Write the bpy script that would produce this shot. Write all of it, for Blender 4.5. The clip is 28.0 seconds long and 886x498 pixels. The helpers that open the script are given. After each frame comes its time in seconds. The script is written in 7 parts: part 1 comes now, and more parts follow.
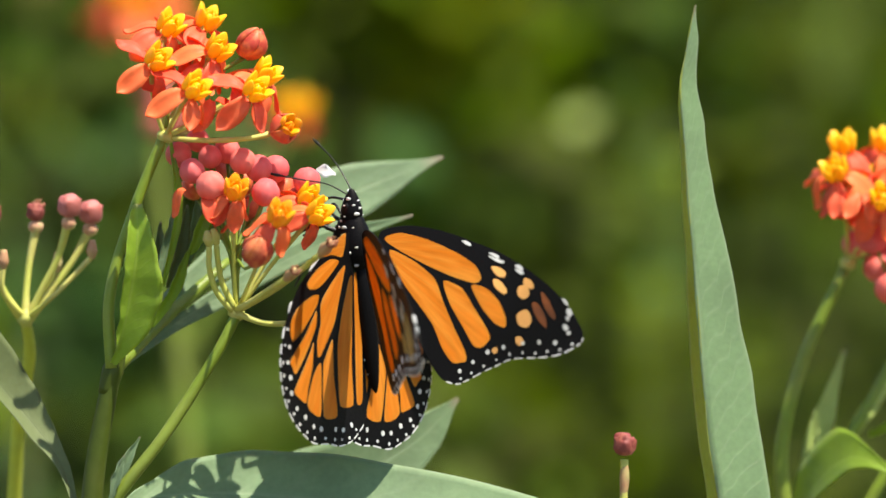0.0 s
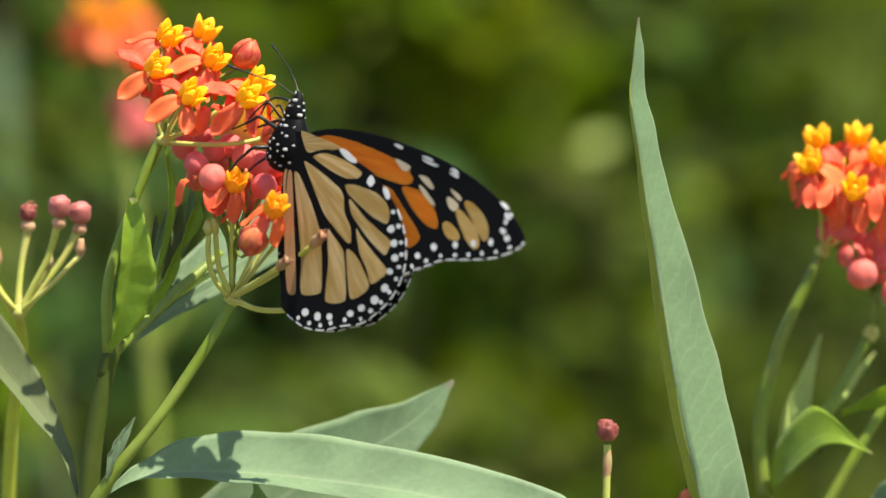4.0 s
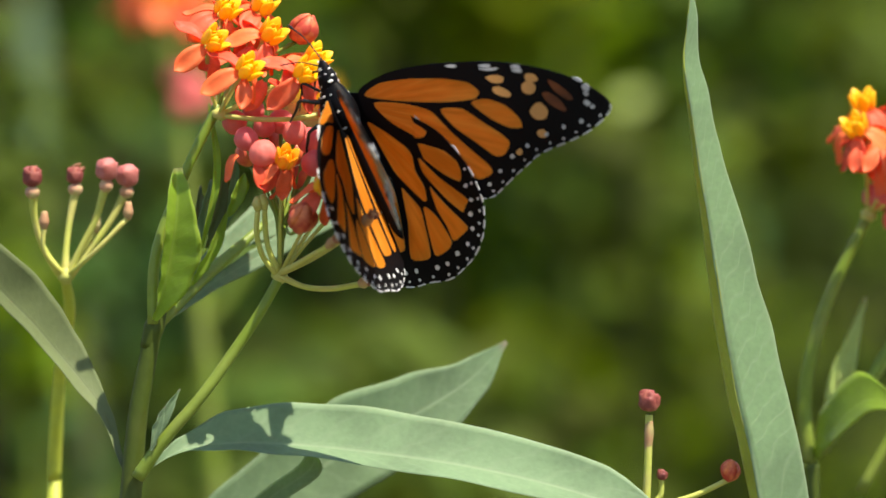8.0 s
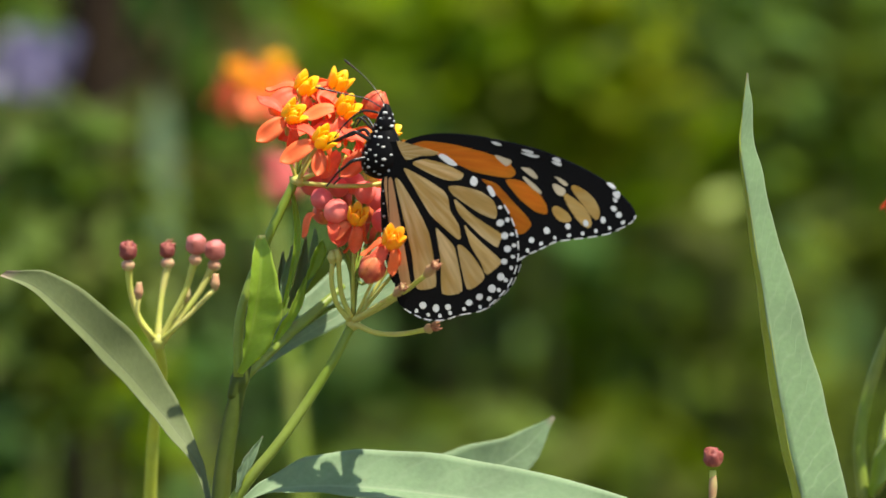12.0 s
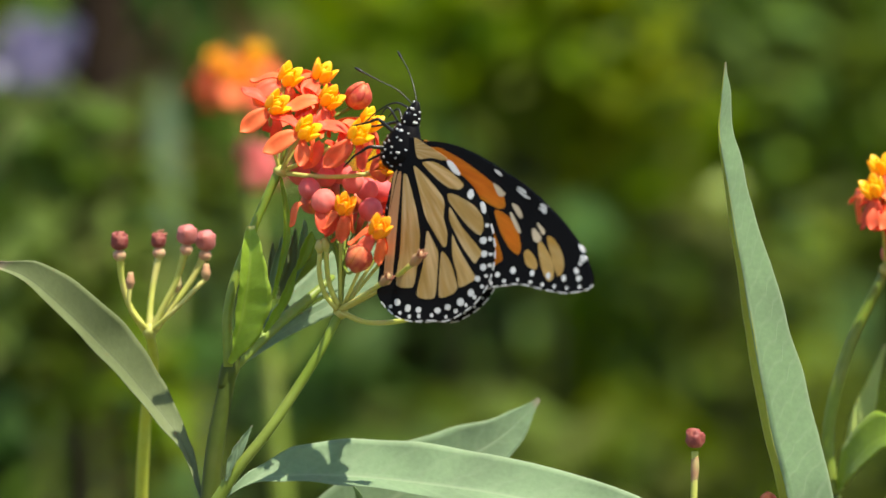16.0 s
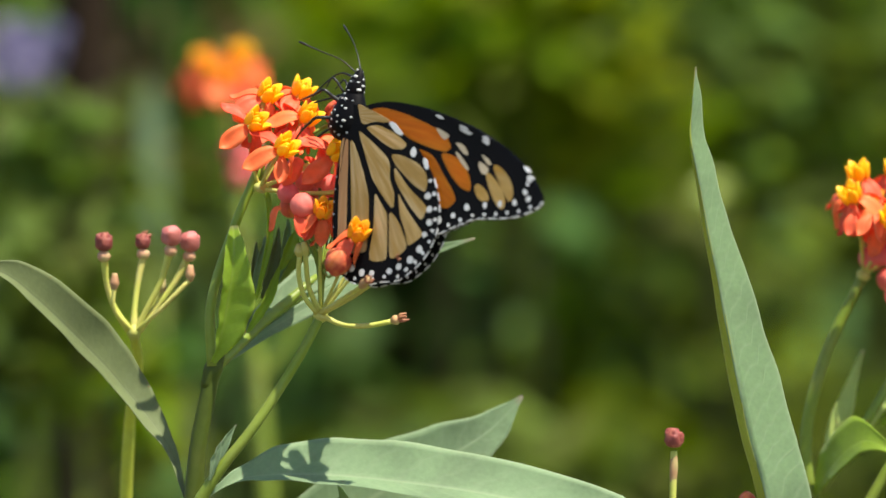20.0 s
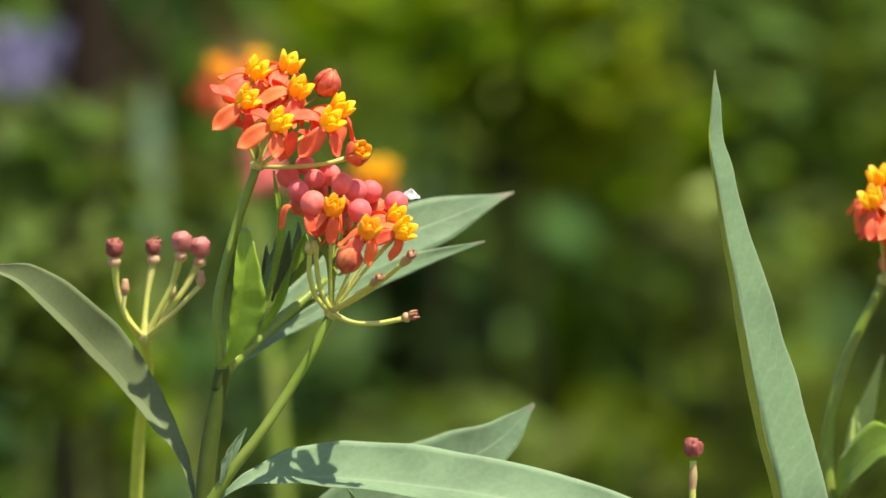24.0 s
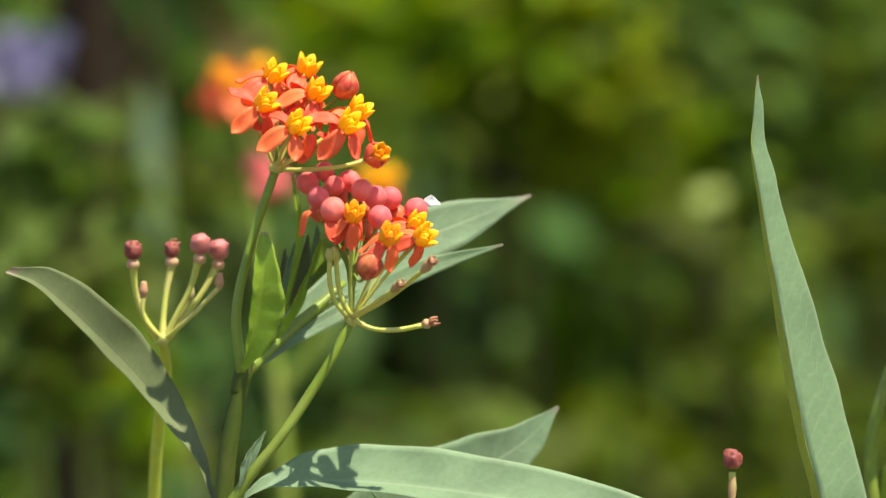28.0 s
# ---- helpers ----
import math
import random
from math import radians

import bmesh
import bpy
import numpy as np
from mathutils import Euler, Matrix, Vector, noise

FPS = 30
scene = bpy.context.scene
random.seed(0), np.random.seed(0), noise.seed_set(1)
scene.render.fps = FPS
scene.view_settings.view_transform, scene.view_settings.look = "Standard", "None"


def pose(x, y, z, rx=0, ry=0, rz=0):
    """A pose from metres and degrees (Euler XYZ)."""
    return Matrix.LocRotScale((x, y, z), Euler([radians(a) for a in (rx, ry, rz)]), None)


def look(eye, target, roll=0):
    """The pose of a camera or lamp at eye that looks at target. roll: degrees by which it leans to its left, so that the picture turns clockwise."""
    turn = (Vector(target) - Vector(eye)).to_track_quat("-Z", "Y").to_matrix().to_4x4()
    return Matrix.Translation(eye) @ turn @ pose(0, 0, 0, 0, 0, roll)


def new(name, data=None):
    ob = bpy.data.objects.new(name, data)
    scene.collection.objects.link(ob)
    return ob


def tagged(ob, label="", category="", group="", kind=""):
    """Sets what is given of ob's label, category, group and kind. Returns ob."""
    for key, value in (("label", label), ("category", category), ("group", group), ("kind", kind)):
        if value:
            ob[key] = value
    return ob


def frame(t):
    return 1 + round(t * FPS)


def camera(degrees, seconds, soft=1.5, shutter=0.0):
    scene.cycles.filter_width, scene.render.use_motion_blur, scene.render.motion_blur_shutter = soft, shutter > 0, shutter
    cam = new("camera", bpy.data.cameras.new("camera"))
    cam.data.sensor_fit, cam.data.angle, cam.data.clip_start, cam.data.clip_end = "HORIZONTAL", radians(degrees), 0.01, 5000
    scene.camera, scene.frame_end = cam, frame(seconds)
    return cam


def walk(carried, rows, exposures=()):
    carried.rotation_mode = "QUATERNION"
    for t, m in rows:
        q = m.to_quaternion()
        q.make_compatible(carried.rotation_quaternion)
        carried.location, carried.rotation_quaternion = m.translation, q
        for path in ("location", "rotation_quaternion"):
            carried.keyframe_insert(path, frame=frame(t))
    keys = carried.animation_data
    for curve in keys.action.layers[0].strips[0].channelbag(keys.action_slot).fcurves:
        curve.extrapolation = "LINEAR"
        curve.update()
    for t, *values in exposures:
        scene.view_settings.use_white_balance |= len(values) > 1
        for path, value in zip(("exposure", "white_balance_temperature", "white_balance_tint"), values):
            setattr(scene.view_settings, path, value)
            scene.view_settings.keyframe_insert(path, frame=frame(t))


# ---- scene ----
cam = camera(6.369, 28.0, soft=1.6, shutter=0.35)
CAM_ROWS = [
    (0.0, -0.0330, -1.3205, 1.0078, 85.070, -2.058), (0.5, -0.0265, -1.3554, 1.0084, 85.233, -1.858), (1.0, -0.0218, -1.3676, 1.0068, 85.315, -1.622),
    (1.5, -0.0177, -1.3750, 1.0057, 85.412, -1.477), (2.0, -0.0136, -1.3825, 1.0046, 85.480, -1.310), (2.5, -0.0109, -1.3863, 1.0038, 85.544, -1.204),
    (3.0, -0.0082, -1.3901, 1.0029, 85.542, -1.101), (3.5, -0.0076, -1.3956, 1.0034, 85.520, -1.117), (5.5, -0.0050, -1.4181, 1.0052, 85.420, -1.125),
    (6.0, -0.0050, -1.4181, 1.0052, 85.385, -1.141), (6.5, -0.0072, -1.4180, 1.0065, 85.285, -1.259), (7.0, -0.0104, -1.4093, 1.0072, 85.192, -1.286),
    (7.5, -0.0132, -1.4008, 1.0072, 85.133, -1.254), (8.0, -0.0159, -1.3923, 1.0072, 85.068, -1.127), (8.5, -0.0158, -1.3955, 1.0065, 85.144, -0.932),
    (9.0, -0.0156, -1.3987, 1.0058, 85.427, -0.757), (9.5, -0.0107, -1.4313, 1.0062, 85.901, -0.444), (10.0, -0.0046, -1.4723, 1.0071, 85.996, -0.131),
    (10.5, -0.0006, -1.4902, 1.0060, 86.040, 0.012), (11.0, 0.0035, -1.5086, 1.0049, 86.076, 0.166), (11.5, 0.0062, -1.5197, 1.0050, 86.084, 0.238),
    (12.0, 0.0090, -1.5310, 1.0051, 86.077, 0.319), (12.5, 0.0099, -1.5326, 1.0054, 86.051, 0.328), (14.5, 0.0138, -1.5386, 1.0063, 86.031, 0.460),
    (15.0, 0.0148, -1.5401, 1.0066, 86.014, 0.498), (15.5, 0.0165, -1.5417, 1.0069, 85.991, 0.530), (16.0, 0.0181, -1.5432, 1.0071, 85.965, 0.570),
    (16.5, 0.0198, -1.5447, 1.0074, 85.971, 0.610), (17.0, 0.0215, -1.5463, 1.0077, 85.941, 0.605), (17.5, 0.0213, -1.5463, 1.0077, 85.958, 0.575),
    (18.0, 0.0210, -1.5462, 1.0078, 85.971, 0.598), (18.5, 0.0207, -1.5462, 1.0079, 85.928, 0.547), (19.0, 0.0205, -1.5462, 1.0080, 85.941, 0.549),
    (19.5, 0.0202, -1.5462, 1.0081, 85.947, 0.535), (20.0, 0.0199, -1.5462, 1.0081, 85.944, 0.517), (20.5, 0.0189, -1.5462, 1.0082, 85.947, 0.487),
    (21.0, 0.0178, -1.5462, 1.0082, 85.947, 0.453), (21.5, 0.0168, -1.5462, 1.0082, 85.954, 0.435), (23.5, 0.0127, -1.5462, 1.0082, 85.969, 0.307),
    (24.0, 0.0117, -1.5462, 1.0082, 85.980, 0.293), (24.5, 0.0106, -1.5462, 1.0083, 85.980, 0.279), (25.0, 0.0096, -1.5462, 1.0083, 85.995, 0.258),
    (25.5, 0.0080, -1.5462, 1.0082, 86.000, 0.239), (26.0, 0.0064, -1.5462, 1.0082, 85.997, 0.188), (26.5, 0.0048, -1.5462, 1.0082, 86.001, 0.165),
    (27.0, 0.0032, -1.5462, 1.0082, 86.002, 0.118), (27.5, 0.0016, -1.5462, 1.0082, 85.991, 0.067), (28.0, -0.0000, -1.5462, 1.0081, 86.000, -0.000),
]
walk(cam, [(t, pose(x, y, z, rx, 0, rz)) for t, x, y, z, rx, rz in CAM_ROWS], exposures=[(0.0, 0.81, 6950, 7), (28.0, 0.81, 6950, 7)])

# ---- light ----
SUN_UP, SUN_TURN = 68.0, 126.0          # elevation; compass turn from +y towards +x
world = bpy.data.worlds.new("sky")
scene.world = world
world.use_nodes = True
wn = world.node_tree
sky = wn.nodes.new("ShaderNodeTexSky")
sky.sky_type, sky.sun_disc = "NISHITA", False
sky.sun_elevation, sky.sun_rotation = radians(SUN_UP), radians(SUN_TURN)
wn.links.new(sky.outputs[0], wn.nodes["Background"].inputs[0])
wn.nodes["Background"].inputs[1].default_value = 0.12
sun = new("sun", bpy.data.lights.new("sun", "SUN"))
sun.data.energy, sun.data.angle, sun.data.color = 5.0, radians(0.55), (1.0, 0.95, 0.84)
toward = Vector((math.cos(radians(SUN_UP)) * math.sin(radians(SUN_TURN)), math.cos(radians(SUN_UP)) * math.cos(radians(SUN_TURN)), math.sin(radians(SUN_UP))))
sun.matrix_world = look((3 * toward.x, 3 * toward.y, 3 * toward.z), (0, 0, 0))

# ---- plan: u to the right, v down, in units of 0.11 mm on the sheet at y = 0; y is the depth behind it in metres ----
UNIT, FAR, DIP = 0.00011, 1.55, radians(4.0)
SIDE, AHEAD, ABOVE = Vector((1, 0, 0)), Vector((0, math.cos(DIP), -math.sin(DIP))), Vector((0, math.sin(DIP), math.cos(DIP)))
EYE = Vector((0, -FAR * math.cos(DIP), 0.9 + FAR * math.sin(DIP)))


def g(u, v, y=0.0):
    d = FAR + y
    k = UNIT * d / FAR
    return EYE + AHEAD * d + SIDE * ((u - 784) * k) + ABOVE * ((441 - v) * k)


# ---- materials ----
def mat(name, colour, rough=0.55, vary=0.25, scale=300.0, through_light=0.0, bump=0.15, spec=0.4, island=False, hue=0.0, sheen=0.0, second=None, second_scale=40.0, lit_through=(0.5, 1.1, 1.25)):
    m = bpy.data.materials.new(name)
    m.use_nodes = True
    n, l = m.node_tree.nodes, m.node_tree.links
    p = n["Principled BSDF"]
    p.inputs["Roughness"].default_value = rough
    p.inputs["Specular IOR Level"].default_value = spec
    p.inputs["Sheen Weight"].default_value = sheen
    geo, tc = n.new("ShaderNodeNewGeometry"), n.new("ShaderNodeTexCoord")
    info = n.new("ShaderNodeObjectInfo")
    fine, broad = n.new("ShaderNodeTexNoise"), n.new("ShaderNodeTexNoise")
    fine.inputs["Scale"].default_value, broad.inputs["Scale"].default_value = scale, second_scale
    fine.inputs["Detail"].default_value = 6.0
    l.new(tc.outputs["Object"], fine.inputs["Vector"])
    l.new(tc.outputs["Object"], broad.inputs["Vector"])
    mixa = n.new("ShaderNodeMix")
    mixa.data_type = "RGBA"
    other = second or tuple(c * 0.55 for c in colour)
    mixa.inputs["A"].default_value, mixa.inputs["B"].default_value = (*colour, 1), (*other, 1)
    ramp = n.new("ShaderNodeMapRange")
    ramp.inputs["From Min"].default_value, ramp.inputs["From Max"].default_value = 0.42, 0.66
    l.new(broad.outputs["Fac"], ramp.inputs["Value"])
    l.new(ramp.outputs["Result"], mixa.inputs["Factor"])
    hsv = n.new("ShaderNodeHueSaturation")
    l.new(mixa.outputs["Result"], hsv.inputs["Color"])
    a = n.new("ShaderNodeMath")
    a.operation = "MULTIPLY_ADD"
    l.new(fine.outputs["Fac"], a.inputs[0])
    a.inputs[1].default_value, a.inputs[2].default_value = 2 * vary, 1 - vary
    b = n.new("ShaderNodeMath")
    b.operation = "MULTIPLY_ADD"
    l.new(geo.outputs["Random Per Island"] if island else info.outputs["Random"], b.inputs[0])
    b.inputs[1].default_value, b.inputs[2].default_value = vary * (2.2 if island else 0.8), 1 - vary * (1.1 if island else 0.4)
    c = n.new("ShaderNodeMath")
    c.operation = "MULTIPLY"
    l.new(a.outputs[0], c.inputs[0])
    l.new(b.outputs[0], c.inputs[1])
    l.new(c.outputs[0], hsv.inputs["Value"])
    if hue:
        h = n.new("ShaderNodeMath")
        h.operation = "MULTIPLY_ADD"
        l.new(geo.outputs["Random Per Island"] if island else info.outputs["Random"], h.inputs[0])
        h.inputs[1].default_value, h.inputs[2].default_value = hue, 0.5 - hue / 2
        l.new(h.outputs[0], hsv.inputs["Hue"])
    l.new(hsv.outputs["Color"], p.inputs["Base Color"])
    if bump:
        bp = n.new("ShaderNodeBump")
        bp.inputs["Strength"].default_value, bp.inputs["Distance"].default_value = bump, 0.0004
        l.new(fine.outputs["Fac"], bp.inputs["Height"])
        l.new(bp.outputs[0], p.inputs["Normal"])
    if through_light:
        tr, mx = n.new("ShaderNodeBsdfTranslucent"), n.new("ShaderNodeMixShader")
        mx.inputs[0].default_value = through_light
        gl = n.new("ShaderNodeHueSaturation")
        gl.inputs["Hue"].default_value, gl.inputs["Saturation"].default_value, gl.inputs["Value"].default_value = lit_through
        l.new(hsv.outputs["Color"], gl.inputs["Color"])
        l.new(gl.outputs[0], tr.inputs["Color"])
        l.new(p.outputs[0], mx.inputs[1])
        l.new(tr.outputs[0], mx.inputs[2])
        l.new(mx.outputs[0], n["Material Output"].inputs["Surface"])
    return m


def leaf_mat(name, colour, rib, through_light=0.22, rough=0.5, veins=14.0, spec=0.5, sheen=0.15, vein_depth=0.22):
    """A leaf with a pale midrib and side veins, laid out by its own length and breadth."""
    m = mat(name, colour, rough, 0.16, 900.0, through_light, bump=0.08, spec=spec, sheen=sheen, second=tuple(c * 0.8 for c in colour), second_scale=70.0, lit_through=(0.475, 1.7, 1.3))
    n, l = m.node_tree.nodes, m.node_tree.links
    uv, sep = n.new("ShaderNodeUVMap"), n.new("ShaderNodeSeparateXYZ")
    l.new(uv.outputs[0], sep.inputs[0])
    u = n.new("ShaderNodeMath")
    u.operation = "ABSOLUTE"
    l.new(sep.outputs[0], u.inputs[0])
    # midrib
    r1 = n.new("ShaderNodeMapRange")
    r1.inputs["From Min"].default_value, r1.inputs["From Max"].default_value, r1.inputs["To Max"].default_value = 0.085, 0.02, 0.6
    l.new(u.outputs[0], r1.inputs["Value"])
    # side veins run forwards and outwards
    k = n.new("ShaderNodeMath")
    k.operation = "MULTIPLY_ADD"
    l.new(u.outputs[0], k.inputs[0])
    k.inputs[1].default_value = -0.09
    l.new(sep.outputs[1], k.inputs[2])
    wob = n.new("ShaderNodeTexNoise")
    wob.inputs["Scale"].default_value, wob.inputs["Detail"].default_value = 4.0, 0.0
    l.new(uv.outputs[0], wob.inputs["Vector"])
    k2 = n.new("ShaderNodeMath")
    k2.operation = "MULTIPLY_ADD"
    l.new(wob.outputs["Fac"], k2.inputs[0])
    k2.inputs[1].default_value = 0.03
    l.new(k.outputs[0], k2.inputs[2])
    s = n.new("ShaderNodeMath")
    s.operation = "MULTIPLY"
    l.new(k2.outputs[0], s.inputs[0])
    s.inputs[1].default_value = veins
    fr = n.new("ShaderNodeMath")
    fr.operation = "PINGPONG"
    l.new(s.outputs[0], fr.inputs[0])
    fr.inputs[1].default_value = 0.5
    r2 = n.new("ShaderNodeMapRange")
    r2.inputs["From Min"].default_value, r2.inputs["From Max"].default_value = 0.16, 0.0
    r2.inputs["To Max"].default_value = vein_depth
    l.new(fr.outputs[0], r2.inputs["Value"])
    # pale margin
    r3 = n.new("ShaderNodeMapRange")
    r3.inputs["From Min"].default_value, r3.inputs["From Max"].default_value, r3.inputs["To Max"].default_value = 0.93, 1.0, 0.8
    l.new(u.outputs[0], r3.inputs["Value"])
    lines = n.new("ShaderNodeMath")
    lines.operation = "MAXIMUM"
    l.new(r1.outputs[0], lines.inputs[0])
    l.new(r2.outputs[0], lines.inputs[1])
    both = n.new("ShaderNodeMath")
    both.operation = "MAXIMUM"
    l.new(lines.outputs[0], both.inputs[0])
    l.new(r3.outputs[0], both.inputs[1])
    mx = n.new("ShaderNodeMix")
    mx.data_type = "RGBA"
    old = n["Principled BSDF"].inputs["Base Color"].links[0].from_socket
    mx.inputs["B"].default_value = (*rib, 1)
    l.new(both.outputs[0], mx.inputs["Factor"])
    l.new(old, mx.inputs["A"])
    # the net of small veins between them, and the withered tip
    net, cell = n.new("ShaderNodeTexVoronoi"), n.new("ShaderNodeMapRange")
    net.feature = "DISTANCE_TO_EDGE"
    net.inputs["Scale"].default_value = 760.0
    l.new([k_ for k_ in n if k_.type == "TEX_COORD"][0].outputs["Object"], net.inputs["Vector"])
    cell.inputs["From Min"].default_value, cell.inputs["From Max"].default_value, cell.inputs["To Max"].default_value = 0.25, 0.0, 0.07
    l.new(net.outputs["Distance"], cell.inputs["Value"])
    webbed, end, tip = n.new("ShaderNodeMix"), n.new("ShaderNodeMapRange"), n.new("ShaderNodeMix")
    webbed.data_type = tip.data_type = "RGBA"
    webbed.inputs["B"].default_value = (*rib, 1)
    l.new(cell.outputs[0], webbed.inputs["Factor"])
    l.new(mx.outputs["Result"], webbed.inputs["A"])
    end.inputs["From Min"].default_value, end.inputs["From Max"].default_value, end.inputs["To Max"].default_value = 0.955, 0.995, 0.75
    l.new(sep.outputs[1], end.inputs["Value"])
    tip.inputs["B"].default_value = (0.34, 0.24, 0.20, 1)
    l.new(end.outputs[0], tip.inputs["Factor"])
    l.new(webbed.outputs["Result"], tip.inputs["A"])
    l.new(tip.outputs["Result"], n["Principled BSDF"].inputs["Base Color"])
    quilt = n.new("ShaderNodeMath")
    quilt.operation = "MAXIMUM"
    l.new(lines.outputs[0], quilt.inputs[0])
    l.new(cell.outputs[0], quilt.inputs[1])
    bp = n.new("ShaderNodeBump")
    bp.inputs["Strength"].default_value, bp.inputs["Distance"].default_value = 0.3, 0.0004
    bp.invert = True
    l.new(quilt.outputs[0], bp.inputs["Height"])
    l.new(n["Principled BSDF"].inputs["Normal"].links[0].from_socket, bp.inputs["Normal"])
    l.new(bp.outputs[0], n["Principled BSDF"].inputs["Normal"])
    return m


STEM = mat("stem_green", (0.18, 0.26, 0.024), 0.45, 0.2, 500, bump=0.2, through_light=0.08, second=(0.21, 0.25, 0.05), second_scale=60)
STEM_PALE = mat("pedicel_pale_green", (0.54, 0.57, 0.12), 0.5, 0.15, 700, bump=0.1, through_light=0.15, second=(0.58, 0.54, 0.17), second_scale=150)
STEM_YELLOW = mat("stem_yellow_green", (0.50, 0.54, 0.07), 0.5, 0.15, 700, bump=0.1, through_light=0.25, second=(0.46, 0.52, 0.09), second_scale=150)
STEM_DARK = mat("stem_dark", (0.056, 0.082, 0.008), 0.5, 0.25, 500, bump=0.25, spec=0.25, second=(0.072, 0.092, 0.014), second_scale=90)
LEAF = leaf_mat("leaf_sage", (0.215, 0.32, 0.175), (0.33, 0.43, 0.26), 0.36, rough=0.58, spec=0.3, sheen=0.15, vein_depth=0.2)
LEAF_TALL = leaf_mat("leaf_sage_tall", (0.32, 0.46, 0.255), (0.46, 0.58, 0.36), 0.48, rough=0.5, veins=26.0, spec=0.35, sheen=0.2, vein_depth=0.32)
LEAF_FRESH = leaf_mat("leaf_fresh", (0.30, 0.46, 0.04), (0.40, 0.52, 0.09), 0.5, rough=0.4, veins=18.0)
# yellow-green stands for sunlight shining through the folded half
LEAF_FOLD = leaf_mat("leaf_fold_backlit_tone", (0.42, 0.50, 0.06), (0.52, 0.58, 0.2), 0.5, rough=0.5, veins=26.0, spec=0.3, vein_depth=0.2)
LEAF_DARK = leaf_mat("leaf_dark", (0.135, 0.170, 0.068), (0.155, 0.188, 0.09), 0.2, rough=0.62, spec=0.3, sheen=0.08, veins=12.0, vein_depth=0.15)
PETAL_RED = mat("petal_orange_red", (0.88, 0.175, 0.07), 0.5, 0.18, 900, through_light=0.35, bump=0.08, spec=0.25, second=(0.86, 0.20, 0.085), second_scale=350, hue=0.02)
HOOD = mat("hood_yellow", (0.95, 0.62, 0.02), 0.4, 0.08, 900, through_light=0.3, bump=0.03, spec=0.4, second=(0.95, 0.45, 0.01), second_scale=500, hue=0.01)
HOOD_ORANGE = mat("hood_orange", (0.93, 0.44, 0.015), 0.4, 0.12, 900, through_light=0.2, bump=0.03, spec=0.4, second=(0.85, 0.24, 0.01), second_scale=500)
BUD_PINK = mat("bud_coral_pink", (0.80, 0.15, 0.14), 0.55, 0.14, 700, through_light=0.18, bump=0.06, spec=0.25, second=(0.80, 0.22, 0.20), second_scale=260, hue=0.012)
BUD_RED = mat("bud_red_orange", (0.66, 0.105, 0.06), 0.5, 0.15, 700, through_light=0.15, bump=0.06, spec=0.4, second=(0.82, 0.24, 0.07), second_scale=330)
BUD_DEEP = mat("bud_deep_red", (0.50, 0.055, 0.035), 0.5, 0.2, 700, through_light=0.1, bump=0.1, spec=0.35, second=(0.80, 0.24, 0.09), second_scale=420)
SEED = mat("spent_bud_maroon", (0.21, 0.045, 0.04), 0.6, 0.35, 900, bump=0.3, second=(0.40, 0.13, 0.09), second_scale=420)
SEED_PINK = mat("spent_bud_pink", (0.52, 0.17, 0.16), 0.6, 0.25, 900, bump=0.25, second=(0.40, 0.10, 0.08), second_scale=300)
SEED_BROWN = mat("dry_sepal_brown", (0.34, 0.12, 0.075), 0.65, 0.3, 900, bump=0.3, second=(0.45, 0.26, 0.13), second_scale=500)
SEED_CALYX = mat("spent_calyx_pink", (0.50, 0.26, 0.16), 0.6, 0.25, 900, bump=0.2, second=(0.50, 0.44, 0.2), second_scale=500)
SEED_TAN = mat("spent_calyx_tan", (0.46, 0.24, 0.13), 0.65, 0.25, 900, bump=0.3, second=(0.42, 0.34, 0.14), second_scale=300)
BLACK = mat("scale_black", (0.004, 0.0037, 0.0046), 0.5, 0.3, 2500, bump=0.2, spec=0.08)
LEG = mat("chitin_black", (0.010, 0.010, 0.011), 0.35, 0.2, 2500, bump=0.1)
WHITE = mat("scale_white", (0.64, 0.64, 0.65), 0.6, 0.08, 2500, bump=0.05)
CREAM = mat("scale_cream", (0.50, 0.41, 0.29), 0.6, 0.1, 2500, bump=0.05)


def streaked(name, colour, second, through_light, vary=0.22):
    """Wing scales: fine streaks along the wing's veins."""
    m = mat(name, colour, 0.55, vary, 420.0, through_light, bump=0.12, spec=0.25, second=second, second_scale=150.0)
    n, l = m.node_tree.nodes, m.node_tree.links
    tc = [k for k in n if k.type == "TEX_COORD"][0]
    sep, com = n.new("ShaderNodeSeparateXYZ"), n.new("ShaderNodeCombineXYZ")
    l.new(tc.outputs["Object"], sep.inputs[0])
    away, turn, reach = n.new("ShaderNodeMath"), n.new("ShaderNodeMath"), n.new("ShaderNodeVectorMath")
    away.operation, turn.operation, reach.operation = "ABSOLUTE", "ARCTAN2", "LENGTH"
    l.new(sep.outputs[0], away.inputs[0])
    l.new(sep.outputs[1], turn.inputs[0])
    l.new(away.outputs[0], turn.inputs[1])
    l.new(tc.outputs["Object"], reach.inputs[0])
    for out, k, slot in ((reach.outputs["Value"], 0.45, 0), (turn.outputs[0], 0.07, 1)):
        mul = n.new("ShaderNodeMath")
        mul.operation = "MULTIPLY"
        mul.inputs[1].default_value = k
        l.new(out, mul.inputs[0])
        l.new(mul.outputs[0], com.inputs[slot])
    for k in n:
        if k.type == "TEX_NOISE":
            l.new(com.outputs[0], k.inputs["Vector"])
    return m


